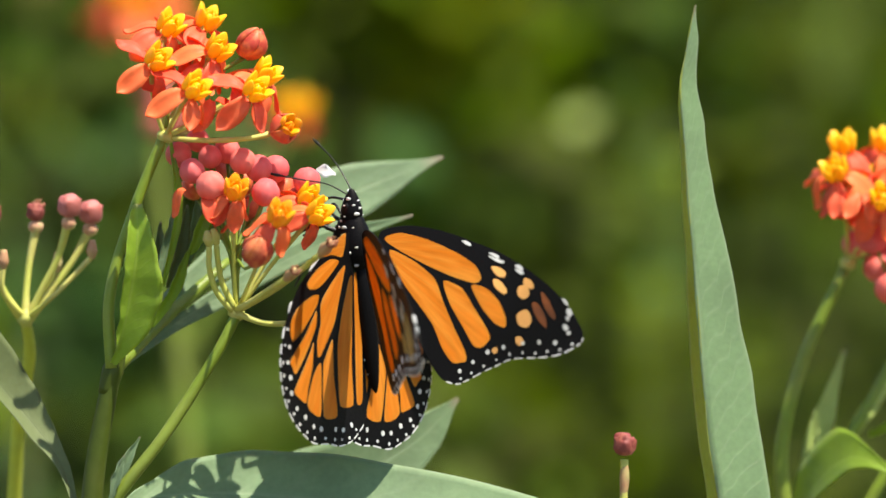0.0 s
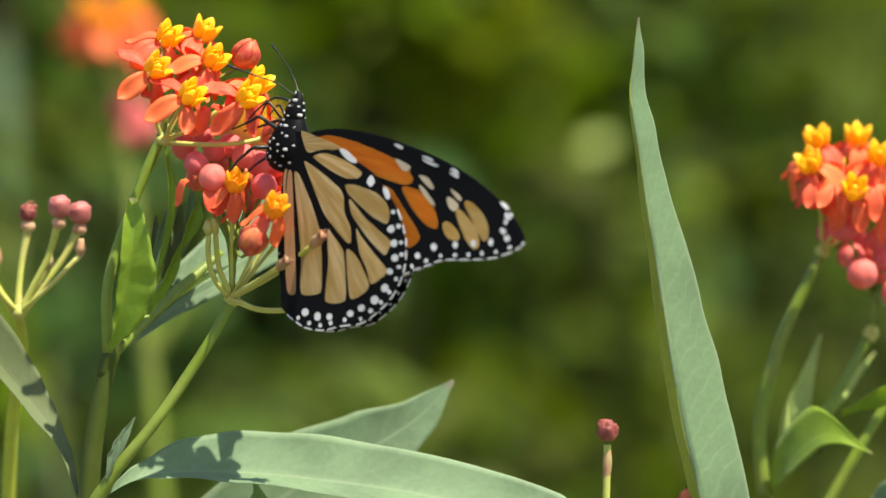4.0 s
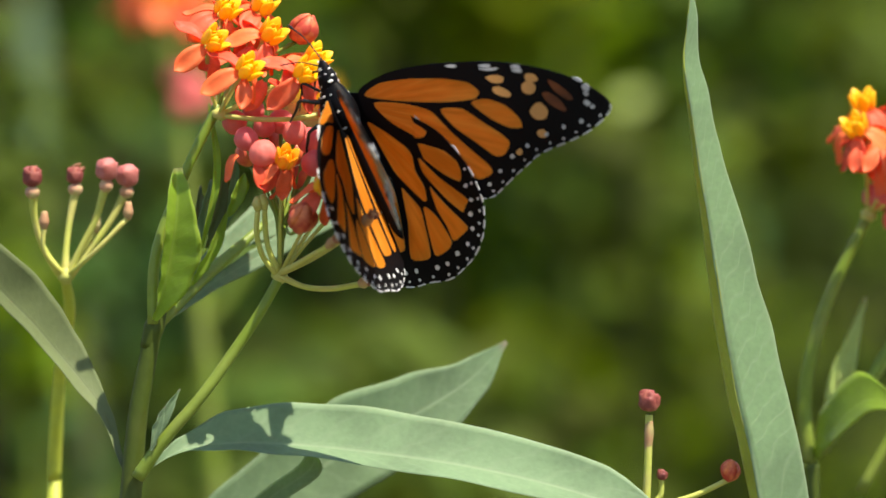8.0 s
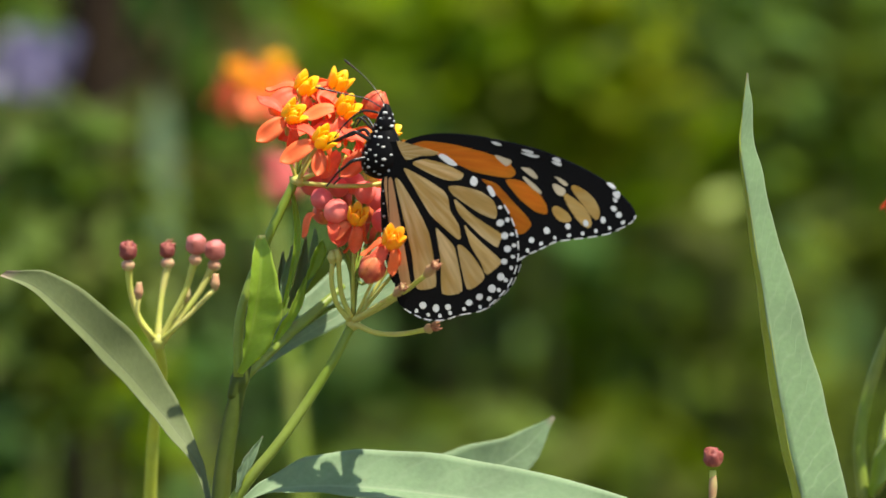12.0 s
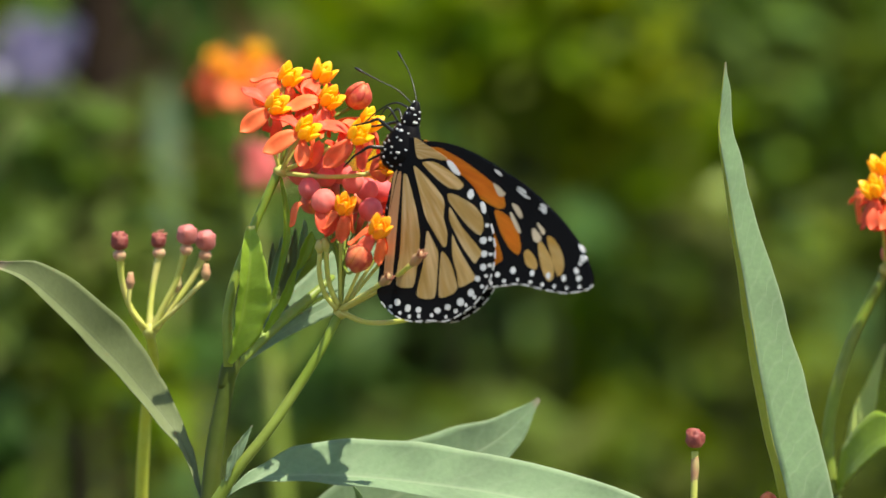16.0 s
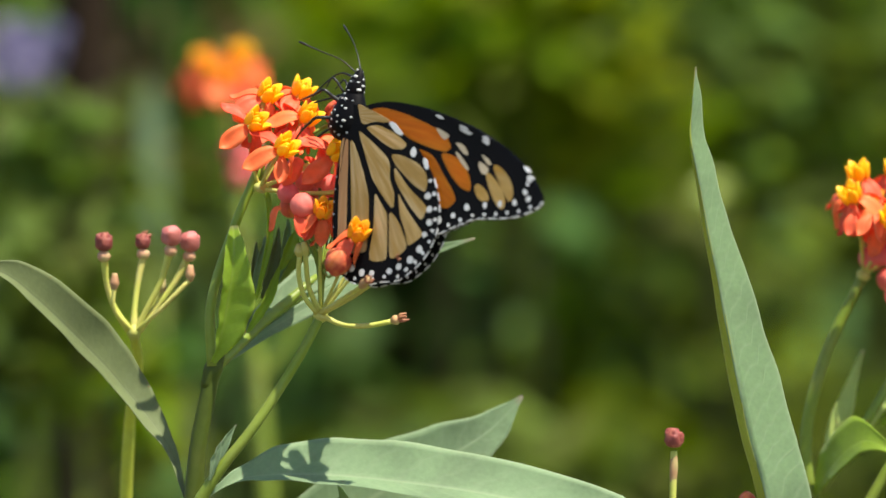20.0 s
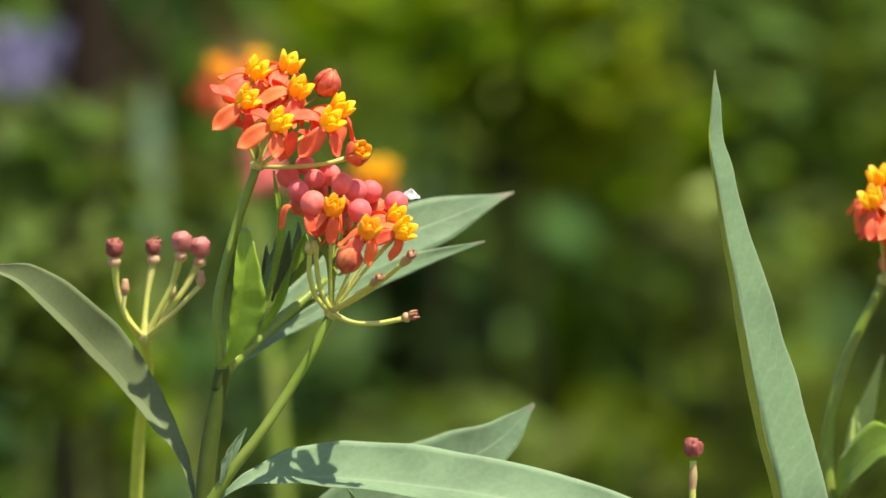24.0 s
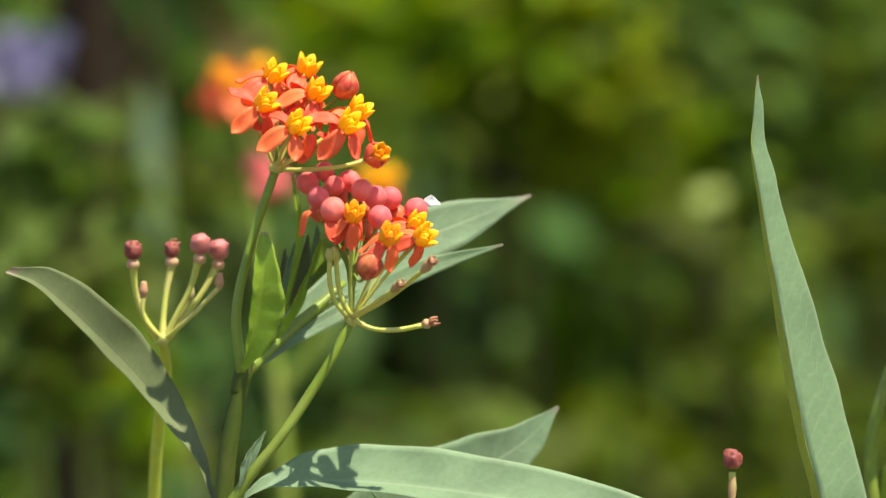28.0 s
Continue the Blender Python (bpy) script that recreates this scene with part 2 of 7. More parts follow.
ORANGE = streaked("wing_orange", (0.74, 0.225, 0.014), (0.82, 0.32, 0.04), 0.4)
ORANGE_UNDER = streaked("wing_orange_under", (0.60, 0.18, 0.010), (0.68, 0.25, 0.02), 0.5)
ORANGE_DIM = streaked("wing_orange_dim", (0.16, 0.045, 0.012), (0.09, 0.028, 0.01), 0.05)
APRICOT = mat("wing_apricot", (0.82, 0.40, 0.12), 0.6, 0.1, 2500, bump=0.05)
TAN = streaked("wing_tan", (0.41, 0.265, 0.085), (0.58, 0.43, 0.22), 0.28, 0.32)
TAN_PINK = streaked("wing_tan_pink", (0.46, 0.25, 0.12), (0.54, 0.33, 0.16), 0.35)
# leaf with direct sunlight put into its pale colour
SUNLIT_LEAF = leaf_mat("leaf_sunlit_tone", (0.44, 0.54, 0.16), (0.48, 0.56, 0.2), 0.25, sheen=0.0, spec=0.2)
TAN_DEEP = streaked("wing_tan_deep", (0.54, 0.31, 0.07), (0.60, 0.40, 0.15), 0.35)
PALE_EDGE = mat("wing_pale_edge", (0.80, 0.76, 0.68), 0.6, 0.15, 2500, bump=0.05)


# ---- building helpers ----
PLACE = {}


def thing(name, at, label, category, group=""):
    ob = tagged(new(name), label, category, group)
    ob.location = at
    PLACE[ob.name] = Vector(at)
    return ob


def part(name, bm, material, parent, label="", at=None):
    """One mesh object under a thing or part. The mesh is given in world metres; at: its own pivot."""
    home = Vector(at) if at is not None else PLACE[parent.name]
    me = bpy.data.meshes.new(name)
    bmesh.ops.translate(bm, verts=bm.verts, vec=-home)
    bm.to_mesh(me)
    bm.free()
    me.materials.append(material)
    for p in me.polygons:
        p.use_smooth = True
    ob = new(name, me)
    ob.parent = parent
    ob.location = home - PLACE[parent.name]
    PLACE[ob.name] = home
    return tagged(ob, label)


def shared(name, me, parent, m, label=""):
    """One more object on a shared mesh, at the world pose m."""
    ob = new(name, me)
    ob.parent = parent
    ob.matrix_basis = Matrix.Translation(-PLACE[parent.name]) @ m
    return tagged(ob, label)


def mesh_of(name, bm, *materials):
    me = bpy.data.meshes.new(name)
    bm.to_mesh(me)
    bm.free()
    for m in materials:
        me.materials.append(m)
    for p in me.polygons:
        p.use_smooth = True
    return me


def spline(pts, n):
    """n + 1 points on a smooth curve through pts, without overshoot where the spacing is uneven."""
    pts = [Vector(p) for p in pts]
    gaps = [max((b - a).length, 1e-9) for a, b in zip(pts, pts[1:])]
    slopes = [(b - a) / g_ for a, b, g_ in zip(pts, pts[1:], gaps)]
    tans = [slopes[0]]
    for k in range(1, len(pts) - 1):
        tans.append((slopes[k - 1] * gaps[k] + slopes[k] * gaps[k - 1]) / (gaps[k - 1] + gaps[k]))
    tans.append(slopes[-1])
    out = []
    for i in range(n + 1):
        f = i / n * (len(pts) - 1)
        k = min(int(f), len(pts) - 2)
        t, h = f - k, gaps[k]
        out.append(pts[k] * (2 * t ** 3 - 3 * t * t + 1) + tans[k] * (h * (t ** 3 - 2 * t * t + t)) + pts[k + 1] * (3 * t * t - 2 * t ** 3) + tans[k + 1] * (h * (t ** 3 - t * t)))
    return out


def tube(pts, radii, n=14, ring=8, bm=None, cap=True):
    bm = bm or bmesh.new()
    line = spline(pts, n) if len(pts) > 1 else pts
    rows = []
    ref = Vector((0.3, -1, 0.2))
    for i, p in enumerate(line):
        d = (line[min(i + 1, n)] - line[max(i - 1, 0)]).normalized()
        a = d.cross(ref).normalized()
        b = d.cross(a)
        f = i / n * (len(radii) - 1)
        k = min(int(f), len(radii) - 2)
        r = radii[k] * (1 - f + k) + radii[k + 1] * (f - k)
        rows.append([bm.verts.new(p + (a * math.cos(w) + b * math.sin(w)) * r) for w in (2 * math.pi * j / ring for j in range(ring))])
    for x, y in zip(rows, rows[1:]):
        for j in range(ring):
            bm.faces.new((x[j], x[(j + 1) % ring], y[(j + 1) % ring], y[j]))
    if cap:
        bm.faces.new(rows[0][::-1])
        bm.faces.new(rows[-1])
    return bm


def blade(line, left, right, to_left, to_right, n=30, across=5, thick=0.0003, wave=0.0006, curl=0.15, seed=0):
    """A leaf along a curve. left, right: half-breadths (metres) at even steps from base to tip; to_left, to_right: where the halves spread."""
    bm = bmesh.new()
    uv = bm.loops.layers.uv.new("UVMap")
    mid = spline(line, n)
    lay = {}
    coords = {}

    def width(ws, f):
        x = f * (len(ws) - 1)
        k = min(int(x), len(ws) - 2)
        t = x - k
        t = t * t * (3 - 2 * t) * 0.5 + t * 0.5
        return ws[k] * (1 - t) + ws[k + 1] * t
    tl, tr = Vector(to_left).normalized(), Vector(to_right).normalized()
    up = -(tl.cross(spline(line, n)[n // 2 + 1] - mid[n // 2 - 1])).normalized()
    if up.y > 0 and abs(up.y) > 0.3:
        up = -up
    for layer in (0, 1):
        for i in range(n + 1):
            f = i / n
            for j in range(-across, across + 1):
                s = abs(j) / across
                w = width(left if j < 0 else right, f)
                d = tl if j < 0 else tr
                ripple = wave * s * noise.noise(Vector((f * 9 + seed * 7.1, (1 if j > 0 else -1) * 3.3, seed)))
                p = mid[i] + d * (w * s) + up * (ripple + curl * w * s * s)
                if layer:
                    p = p - up * thick * (1 - 0.7 * s)
                v = bm.verts.new(p)
                lay[layer, i, j] = v
                coords[v] = (j / across, f)
    for layer in (0, 1):
        for i in range(n):
            for j in range(-across, across):
                q = [lay[layer, i, j], lay[layer, i, j + 1], lay[layer, i + 1, j + 1], lay[layer, i + 1, j]]
                bm.faces.new(q if layer == 0 else q[::-1])
    for i in range(n):
        for j, flip in ((-across, 1), (across, 0)):
            q = [lay[0, i, j], lay[0, i + 1, j], lay[1, i + 1, j], lay[1, i, j]]
            bm.faces.new(q[::-1] if flip else q)
    for f in bm.faces:
        for lp in f.loops:
            lp[uv].uv = coords[lp.vert]
    bmesh.ops.recalc_face_normals(bm, faces=bm.faces)
    return bm


def ball(radius, squash=(1, 1, 1), lobes=0, depth=0.0, rings=10, seg=20, point=0.0):
    """A ball, lobed like a closed flower bud where lobes are given; it stands on the origin along +z."""
    bm = bmesh.new()
    bmesh.ops.create_uvsphere(bm, u_segments=seg, v_segments=rings, radius=1.0)
    for v in bm.verts:
        a, z = math.atan2(v.co.y, v.co.x), v.co.z
        k = 1.0
        if lobes:
            k -= depth * (0.5 + 0.5 * math.cos(lobes * a)) ** 4 * (0.55 + 0.45 * z)
        v.co = Vector((v.co.x * k * squash[0], v.co.y * k * squash[1], (z + 1 + point * max(z, 0) ** 6) * squash[2])) * radius
    return bm


def boxy(bm, radius, power=0.62, ragged=0.12):
    """Squares a bud off and frays its top."""
    for v in bm.verts:
        x, y, z = v.co.x / radius, v.co.y / radius, v.co.z / radius - 1
        q = [math.copysign(abs(t) ** power, t) * 0.86 for t in (x, y, z)]
        k = 1 + ragged * noise.noise(Vector((x, y, z)) * 2.3)
        v.co = Vector((q[0] * k, q[1] * k, (q[2] + 1) * k + (0.15 * noise.noise(Vector((x, y, 5)) * 4) if z > 0.3 else 0))) * radius
    return bm


def stand(p, axis, turn=0.0, size=1.0):
    """The pose that puts a mesh's +z along axis at p."""
    q = Vector(axis).to_track_quat("Z", "Y").to_matrix().to_4x4()
    return Matrix.Translation(p) @ q @ Matrix.Rotation(turn, 4, "Z") @ Matrix.Diagonal((size, size, size, 1))


# ---- flower pieces, shared by all the clusters ----
MM = 0.001


def petal_mesh(reach=1.0, droop=1.0):
    bm = bmesh.new()
    line = spline([(0.7 * MM, 0, -0.1 * MM), (2.1 * MM * reach, 0, -0.2 * MM), (3.5 * MM * reach, 0, -1.3 * MM * droop), (4.5 * MM * reach, 0, -2.9 * MM * droop), (5.3 * MM * reach, 0, -4.3 * MM * droop), (6.3 * MM * reach, 0, -4.9 * MM * droop)], 9)
    ws = [0.6, 0.85, 1.25, 1.6, 1.85, 1.92, 1.8, 1.45, 0.9, 0.2]
    lay = []
    for layer in (0, 1):
        rows = []
        for i, (p, w) in enumerate(zip(line, ws)):
            rows.append([bm.verts.new((p.x + (0.22 * MM * abs(s) ** 2) * 1.5, w * MM * s, p.z + 0.48 * MM * abs(s) ** 2 - layer * 0.16 * MM)) for s in (-1, -0.5, 0, 0.5, 1)])
        lay.append(rows)
        for a, b in zip(rows, rows[1:]):
            for j in range(4):
                q = (a[j], a[j + 1], b[j + 1], b[j])
                bm.faces.new(q if layer == 0 else q[::-1])
    for j in (0, 4):
        for i in range(9):
            bm.faces.new((lay[0][i][j], lay[0][i + 1][j], lay[1][i + 1][j], lay[1][i][j]))
    bmesh.ops.recalc_face_normals(bm, faces=bm.faces)
    return mesh_of("petal", bm, PETAL_RED)


def crown_mesh(material, spread=1.0):
    """Five pointed hoods with their horns round the middle column."""
    bm = bmesh.new()
    for k in range(5):
        hood = bmesh.new()
        bmesh.ops.create_uvsphere(hood, u_segments=10, v_segments=8, radius=1.0)
        for v in hood.verts:
            z = v.co.z
            lift = max(z, 0)
            x = v.co.x * (1.0 - 0.40 * lift ** 2)
            y = v.co.y * (1.0 - 0.35 * lift ** 4)
            if v.co.x < 0:
                x *= 0.35                       # hollow towards the middle
            v.co = Vector((1.55 * spread + 0.85 * x + 0.62 * spread * max(z + 0.3, 0) ** 2, 1.22 * y, 2.0 + 1.9 * z)) * MM
        horn = ball(0.28 * MM, (1, 1, 3.6), rings=5, seg=6)
        bmesh.ops.rotate(horn, verts=horn.verts, matrix=Matrix.Rotation(radians(-22), 3, "Y"))
        bmesh.ops.translate(horn, verts=horn.verts, vec=(1.55 * MM * spread, 0, 1.7 * MM))
        for sub in (hood, horn):
            bmesh.ops.rotate(sub, verts=sub.verts, matrix=Matrix.Rotation(2 * math.pi * k / 5, 3, "Z"))
            tmp = bpy.data.meshes.new("tmp")
            sub.to_mesh(tmp)
            sub.free()
            bm.from_mesh(tmp)
            bpy.data.meshes.remove(tmp)
    col = ball(0.85 * MM, (1, 1, 1.7), 5, 0.2, 8, 10)
    tmp = bpy.data.meshes.new("tmp")
    col.to_mesh(tmp)
    col.free()
    bm.from_mesh(tmp)
    bpy.data.meshes.remove(tmp)
    return mesh_of("crown", bm, material)


PETALS = [petal_mesh(1.0, 1.0), petal_mesh(1.12, 0.7), petal_mesh(0.9, 1.15), petal_mesh(1.05, 0.45)]
DROOPED = [petal_mesh(0.8, 1.15), petal_mesh(0.7, 1.25), petal_mesh(0.95, 0.9)]
CROWN, CROWN_ORANGE, CROWN_TIGHT = crown_mesh(HOOD), crown_mesh(HOOD_ORANGE, 0.85), crown_mesh(HOOD_ORANGE, 0.6)
BUD_ROUND = mesh_of("bud", ball(2.6 * MM, (1, 1, 1.0), 5, 0.12, 14, 30), BUD_PINK)
BUD_DUSK = mesh_of("bud", ball(2.5 * MM, (1, 1, 1.05), 5, 0.18, 12, 20), BUD_RED)


def folded_bud_mesh():
    """Closed bud: five lobes that wrap over one another to a blunt top."""
    bm = bmesh.new()
    for k in range(5):
        lobe = bmesh.new()
        bmesh.ops.create_uvsphere(lobe, u_segments=10, v_segments=10, radius=1.0)
        for v in lobe.verts:
            z = v.co.z
            turn = 0.35 * z + 0.16 * v.co.y
            out = 1.45 + 1.0 * v.co.x + 0.5 * v.co.y - 1.05 * max(z, 0) ** 2 - 0.8 * max(-z, 0) ** 2
            side = 1.75 * v.co.y * (1 - 0.5 * max(z, 0) ** 2)
            v.co = Vector((out * math.cos(turn) - side * math.sin(turn), out * math.sin(turn) + side * math.cos(turn), 2.7 + (2.75 + 0.25 * (k % 2)) * z)) * MM
        bmesh.ops.rotate(lobe, verts=lobe.verts, matrix=Matrix.Rotation(2 * math.pi * k / 5, 3, "Z"))
        tmp = bpy.data.meshes.new("tmp")
        lobe.to_mesh(tmp)
        lobe.free()
        bm.from_mesh(tmp)
        bpy.data.meshes.remove(tmp)
    return mesh_of("bud", bm, BUD_DEEP)


BUD_LONG = folded_bud_mesh()
BUD_SMALL = mesh_of("bud", boxy(ball(2.0 * MM, (1, 1, 1.05), 5, 0.30, 12, 20), 2.0 * MM, 0.7, 0.25), SEED)
BUD_SMALL_PINK = mesh_of("bud", boxy(ball(2.15 * MM, (1, 1, 1.05), 5, 0.12, 12, 20), 2.15 * MM), SEED_PINK)
CALYX_PINK = mesh_of("calyx", ball(1.35 * MM, (1, 1, 0.9), 5, 0.25, 6, 10), SEED_CALYX)
CALYX = mesh_of("calyx", ball(1.2 * MM, (1, 1, 0.8), 5, 0.25, 6, 10), STEM_PALE)


def open_petals_mesh():
    """Half-open bud: five lobes that stand up and cup the crown."""
    bm = bmesh.new()
    for k in range(5):
        lobe = bmesh.new()
        bmesh.ops.create_uvsphere(lobe, u_segments=8, v_segments=8, radius=1.0)
        for v in lobe.verts:
            z = v.co.z
            v.co = Vector((2.15 + 0.30 * v.co.x - 0.75 * max(z, 0) ** 2 - 0.9 * max(-z, 0) ** 2, 1.75 * v.co.y * (1 - 0.5 * max(z, 0) ** 2), 2.4 + 2.5 * z)) * MM
        bmesh.ops.rotate(lobe, verts=lobe.verts, matrix=Matrix.Rotation(2 * math.pi * k / 5, 3, "Z"))
        tmp = bpy.data.meshes.new("tmp")
        lobe.to_mesh(tmp)
        lobe.free()
        bm.from_mesh(tmp)
        bpy.data.meshes.remove(tmp)
    return mesh_of("open_bud", bm, BUD_RED)


BUD_OPENING = open_petals_mesh()


def dry_lobes_mesh():
    """Shrivelled sepals at the end of a spent stalk."""
    bm = bmesh.new()
    for k in range(6):
        a = 2 * math.pi * k / 6
        d = Vector((math.cos(a), math.sin(a), 0))
        reach = (1.0, 0.7, 1.15, 0.8, 1.05, 0.75)[k]
        tube([d * 0.35 * MM, d * 0.8 * MM + Vector((0, 0, 0.9 * MM)), d * (0.7 + 0.25 * (k % 3)) * MM + Vector((0, 0, 2.0 * MM * reach))], [0.0004, 0.00042, 0.00012], 6, 6, bm)
    return mesh_of("dry_lobes", bm, SEED_BROWN)


DRY_LOBES = dry_lobes_mesh()
rng = random.Random(5)


def floret(parent, hub, u, v, y, axis, crown=CROWN, size=1.0, turn=None, lobes=None, spread=1.0):
    """An open flower whose crown's middle shows at (u, v): pedicel, five swept-back petals, crown."""
    p = g(u, v, y)
    a = Vector(axis).normalized()
    base = p - a * 2.0 * MM * size
    turn = rng.uniform(0, 6.28) if turn is None else turn
    mid = (hub + base) * 0.5 - a * 0.001
    part("pedicel", tube([hub, mid, base], [0.0004, 0.00034, 0.0005], 8, 6), STEM_PALE, parent)
    shared("calyx", CALYX, parent, stand(base - a * 0.0012 * size, a, 0, size))
    lobes = lobes or PETALS
    for k in range(5):
        shared("petal", lobes[(k + int(u)) % len(lobes)], parent, stand(base, a, turn + 2 * math.pi * (k + 0.5) / 5 + rng.uniform(-0.12, 0.12), size * spread * rng.uniform(0.92, 1.06)))
    shared("crown", crown, parent, stand(base, a, turn, size * 0.98))


def bud(parent, hub, u, v, y, axis, me=BUD_ROUND, size=1.0, stalk=STEM, radius=2.45 * MM):
    p = g(u, v, y)
    a = Vector(axis).normalized()
    base = p - a * radius * size
    rise = hub + ABOVE * 0.0075 + (base - hub) * 0.12
    part("pedicel", tube([hub, rise, rise.lerp(base, 0.6) - a * 0.0012, base], [0.0004, 0.0003, 0.00026, 0.0004], 10, 6), stalk, parent)
    shared("bud", me, parent, stand(base, a, rng.uniform(0, 6.28), size))


# ---- the ground, and the far planting that closes the view ----
SOIL = mat("soil", (0.10, 0.075, 0.045), 0.9, 0.4, 6.0, bump=0.6, second=(0.06, 0.085, 0.025), second_scale=1.3)


def ground():
    bm = bmesh.new()
    bmesh.ops.create_grid(bm, x_segments=60, y_segments=60, size=60)
    for v in bm.verts:
        v.co.z = 0.05 * noise.noise(Vector((v.co.x * 0.4, v.co.y * 0.4, 0)))
        if v.co.y > 12:
            v.co.z += 0.35 * (v.co.y - 12) ** 0.5
    ob = new("ground", mesh_of("ground", bm, SOIL))
    tagged(ob, "dark garden soil with low green cover", "ground", kind="structure")


ground()

# bright to dark: sunlight and shade on the foliage, put into leaf colour
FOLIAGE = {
    "bright": mat("foliage_lit_tone", (0.268, 0.326, 0.018), 0.6, 0.38, 40, 0.45, island=True, bump=0, spec=0.15, hue=0.04, second=(0.158, 0.238, 0.014), second_scale=9),
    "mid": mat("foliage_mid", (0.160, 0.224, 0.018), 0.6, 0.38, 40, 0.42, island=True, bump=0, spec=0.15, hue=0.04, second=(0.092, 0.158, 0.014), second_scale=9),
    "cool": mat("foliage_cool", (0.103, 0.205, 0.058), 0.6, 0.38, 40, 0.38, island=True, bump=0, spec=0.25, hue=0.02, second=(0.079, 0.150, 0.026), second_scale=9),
    "dark": mat("foliage_shade_tone", (0.110, 0.152, 0.026), 0.6, 0.38, 40, 0.40, island=True, bump=0, spec=0.12, hue=0.04, second=(0.060, 0.112, 0.022), second_scale=9),
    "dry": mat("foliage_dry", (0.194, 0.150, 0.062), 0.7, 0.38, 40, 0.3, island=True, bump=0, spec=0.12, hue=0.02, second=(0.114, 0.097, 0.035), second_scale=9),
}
BRANCH = mat("branch_dark", (0.03, 0.034, 0.012), 0.8, 0.3, 60, bump=0.3, spec=0.1)
# brown bark, darkened in colour to look shaded
BARK = mat("bark_brown_shaded", (0.024, 0.015, 0.009), 0.9, 0.35, 60, bump=0.5, spec=0.1, second=(0.016, 0.011, 0.008), second_scale=14)
MAUVE = mat("flower_mauve", (0.28, 0.25, 0.42), 0.6, 0.2, 40, 0.2, island=True, bump=0)


def shrub(at, spread, height, count, tone, seed, leaf=0.04, stems=4, thick=1.0):
    """A leafy shrub: a few stems from the ground and a loose crown of folded leaves."""
    r = random.Random(seed)
    root = Vector((at.x, at.y, 0.0))
    words = {"bright": "yellow-green leafy shrub in the blurred distance, sunlight put into its leaf colour", "mid": "mid-green leafy shrub in the blurred distance", "cool": "blue-green leafy shrub in the blurred distance", "dark": "dark leafy shrub in the blurred distance, shade put into its leaf colour", "dry": "dry brownish leafy spray in the blurred distance"}
    ob = thing("shrub", root, words[tone], "shrub", "background shrubs")
    for k in range(stems):
        top = Vector((at.x + r.uniform(-0.6, 0.6) * spread, at.y + r.uniform(-0.4, 0.4) * spread, at.z + r.uniform(0, 0.6) * height))
        foot = root + Vector((r.uniform(-0.05, 0.05), r.uniform(-0.05, 0.05), 0))
        part("stem", tube([foot, (foot + top) * 0.5 + Vector((r.uniform(-0.03, 0.03), 0, 0)), top], [0.006 * thick, 0.004 * thick, 0.0015 * thick], 8, 6), BRANCH, ob)
    bm = bmesh.new()
    for k in range(count):
        while True:
            q = Vector((r.uniform(-1, 1), r.uniform(-1, 1), r.uniform(-1, 1)))
            if 0.15 < q.length < 1 and noise.noise(q * 2.1 + Vector((seed, 0, 0))) > -0.12:
                break
        p = Vector((at.x + q.x * spread, at.y + q.y * spread * 0.6, at.z + q.z * height))
        if p.z < 0.03:
            continue
        s = leaf * r.uniform(0.6, 1.4)
        m = Euler((r.uniform(-0.9, 0.9), r.uniform(-0.9, 0.9), r.uniform(0, 6.28))).to_matrix()
        w, f = 0.2 * s, 0.09 * s
        a, b, c, d, e, h = [bm.verts.new(p + m @ Vector(t)) for t in ((-s / 2, 0, 0), (0, w, f), (s / 2, 0, -0.1 * s), (0, -w, f), (0, 0, 0), (s / 4, 0, -0.02 * s))]
        bm.faces.new((a, e, b))
        bm.faces.new((e, h, b))
        bm.faces.new((h, c, b))
        bm.faces.new((a, d, e))
        bm.faces.new((e, d, h))
        bm.faces.new((h, d, c))
    tagged(part("foliage", bm, FOLIAGE[tone], ob), kind="stuff")
    return ob


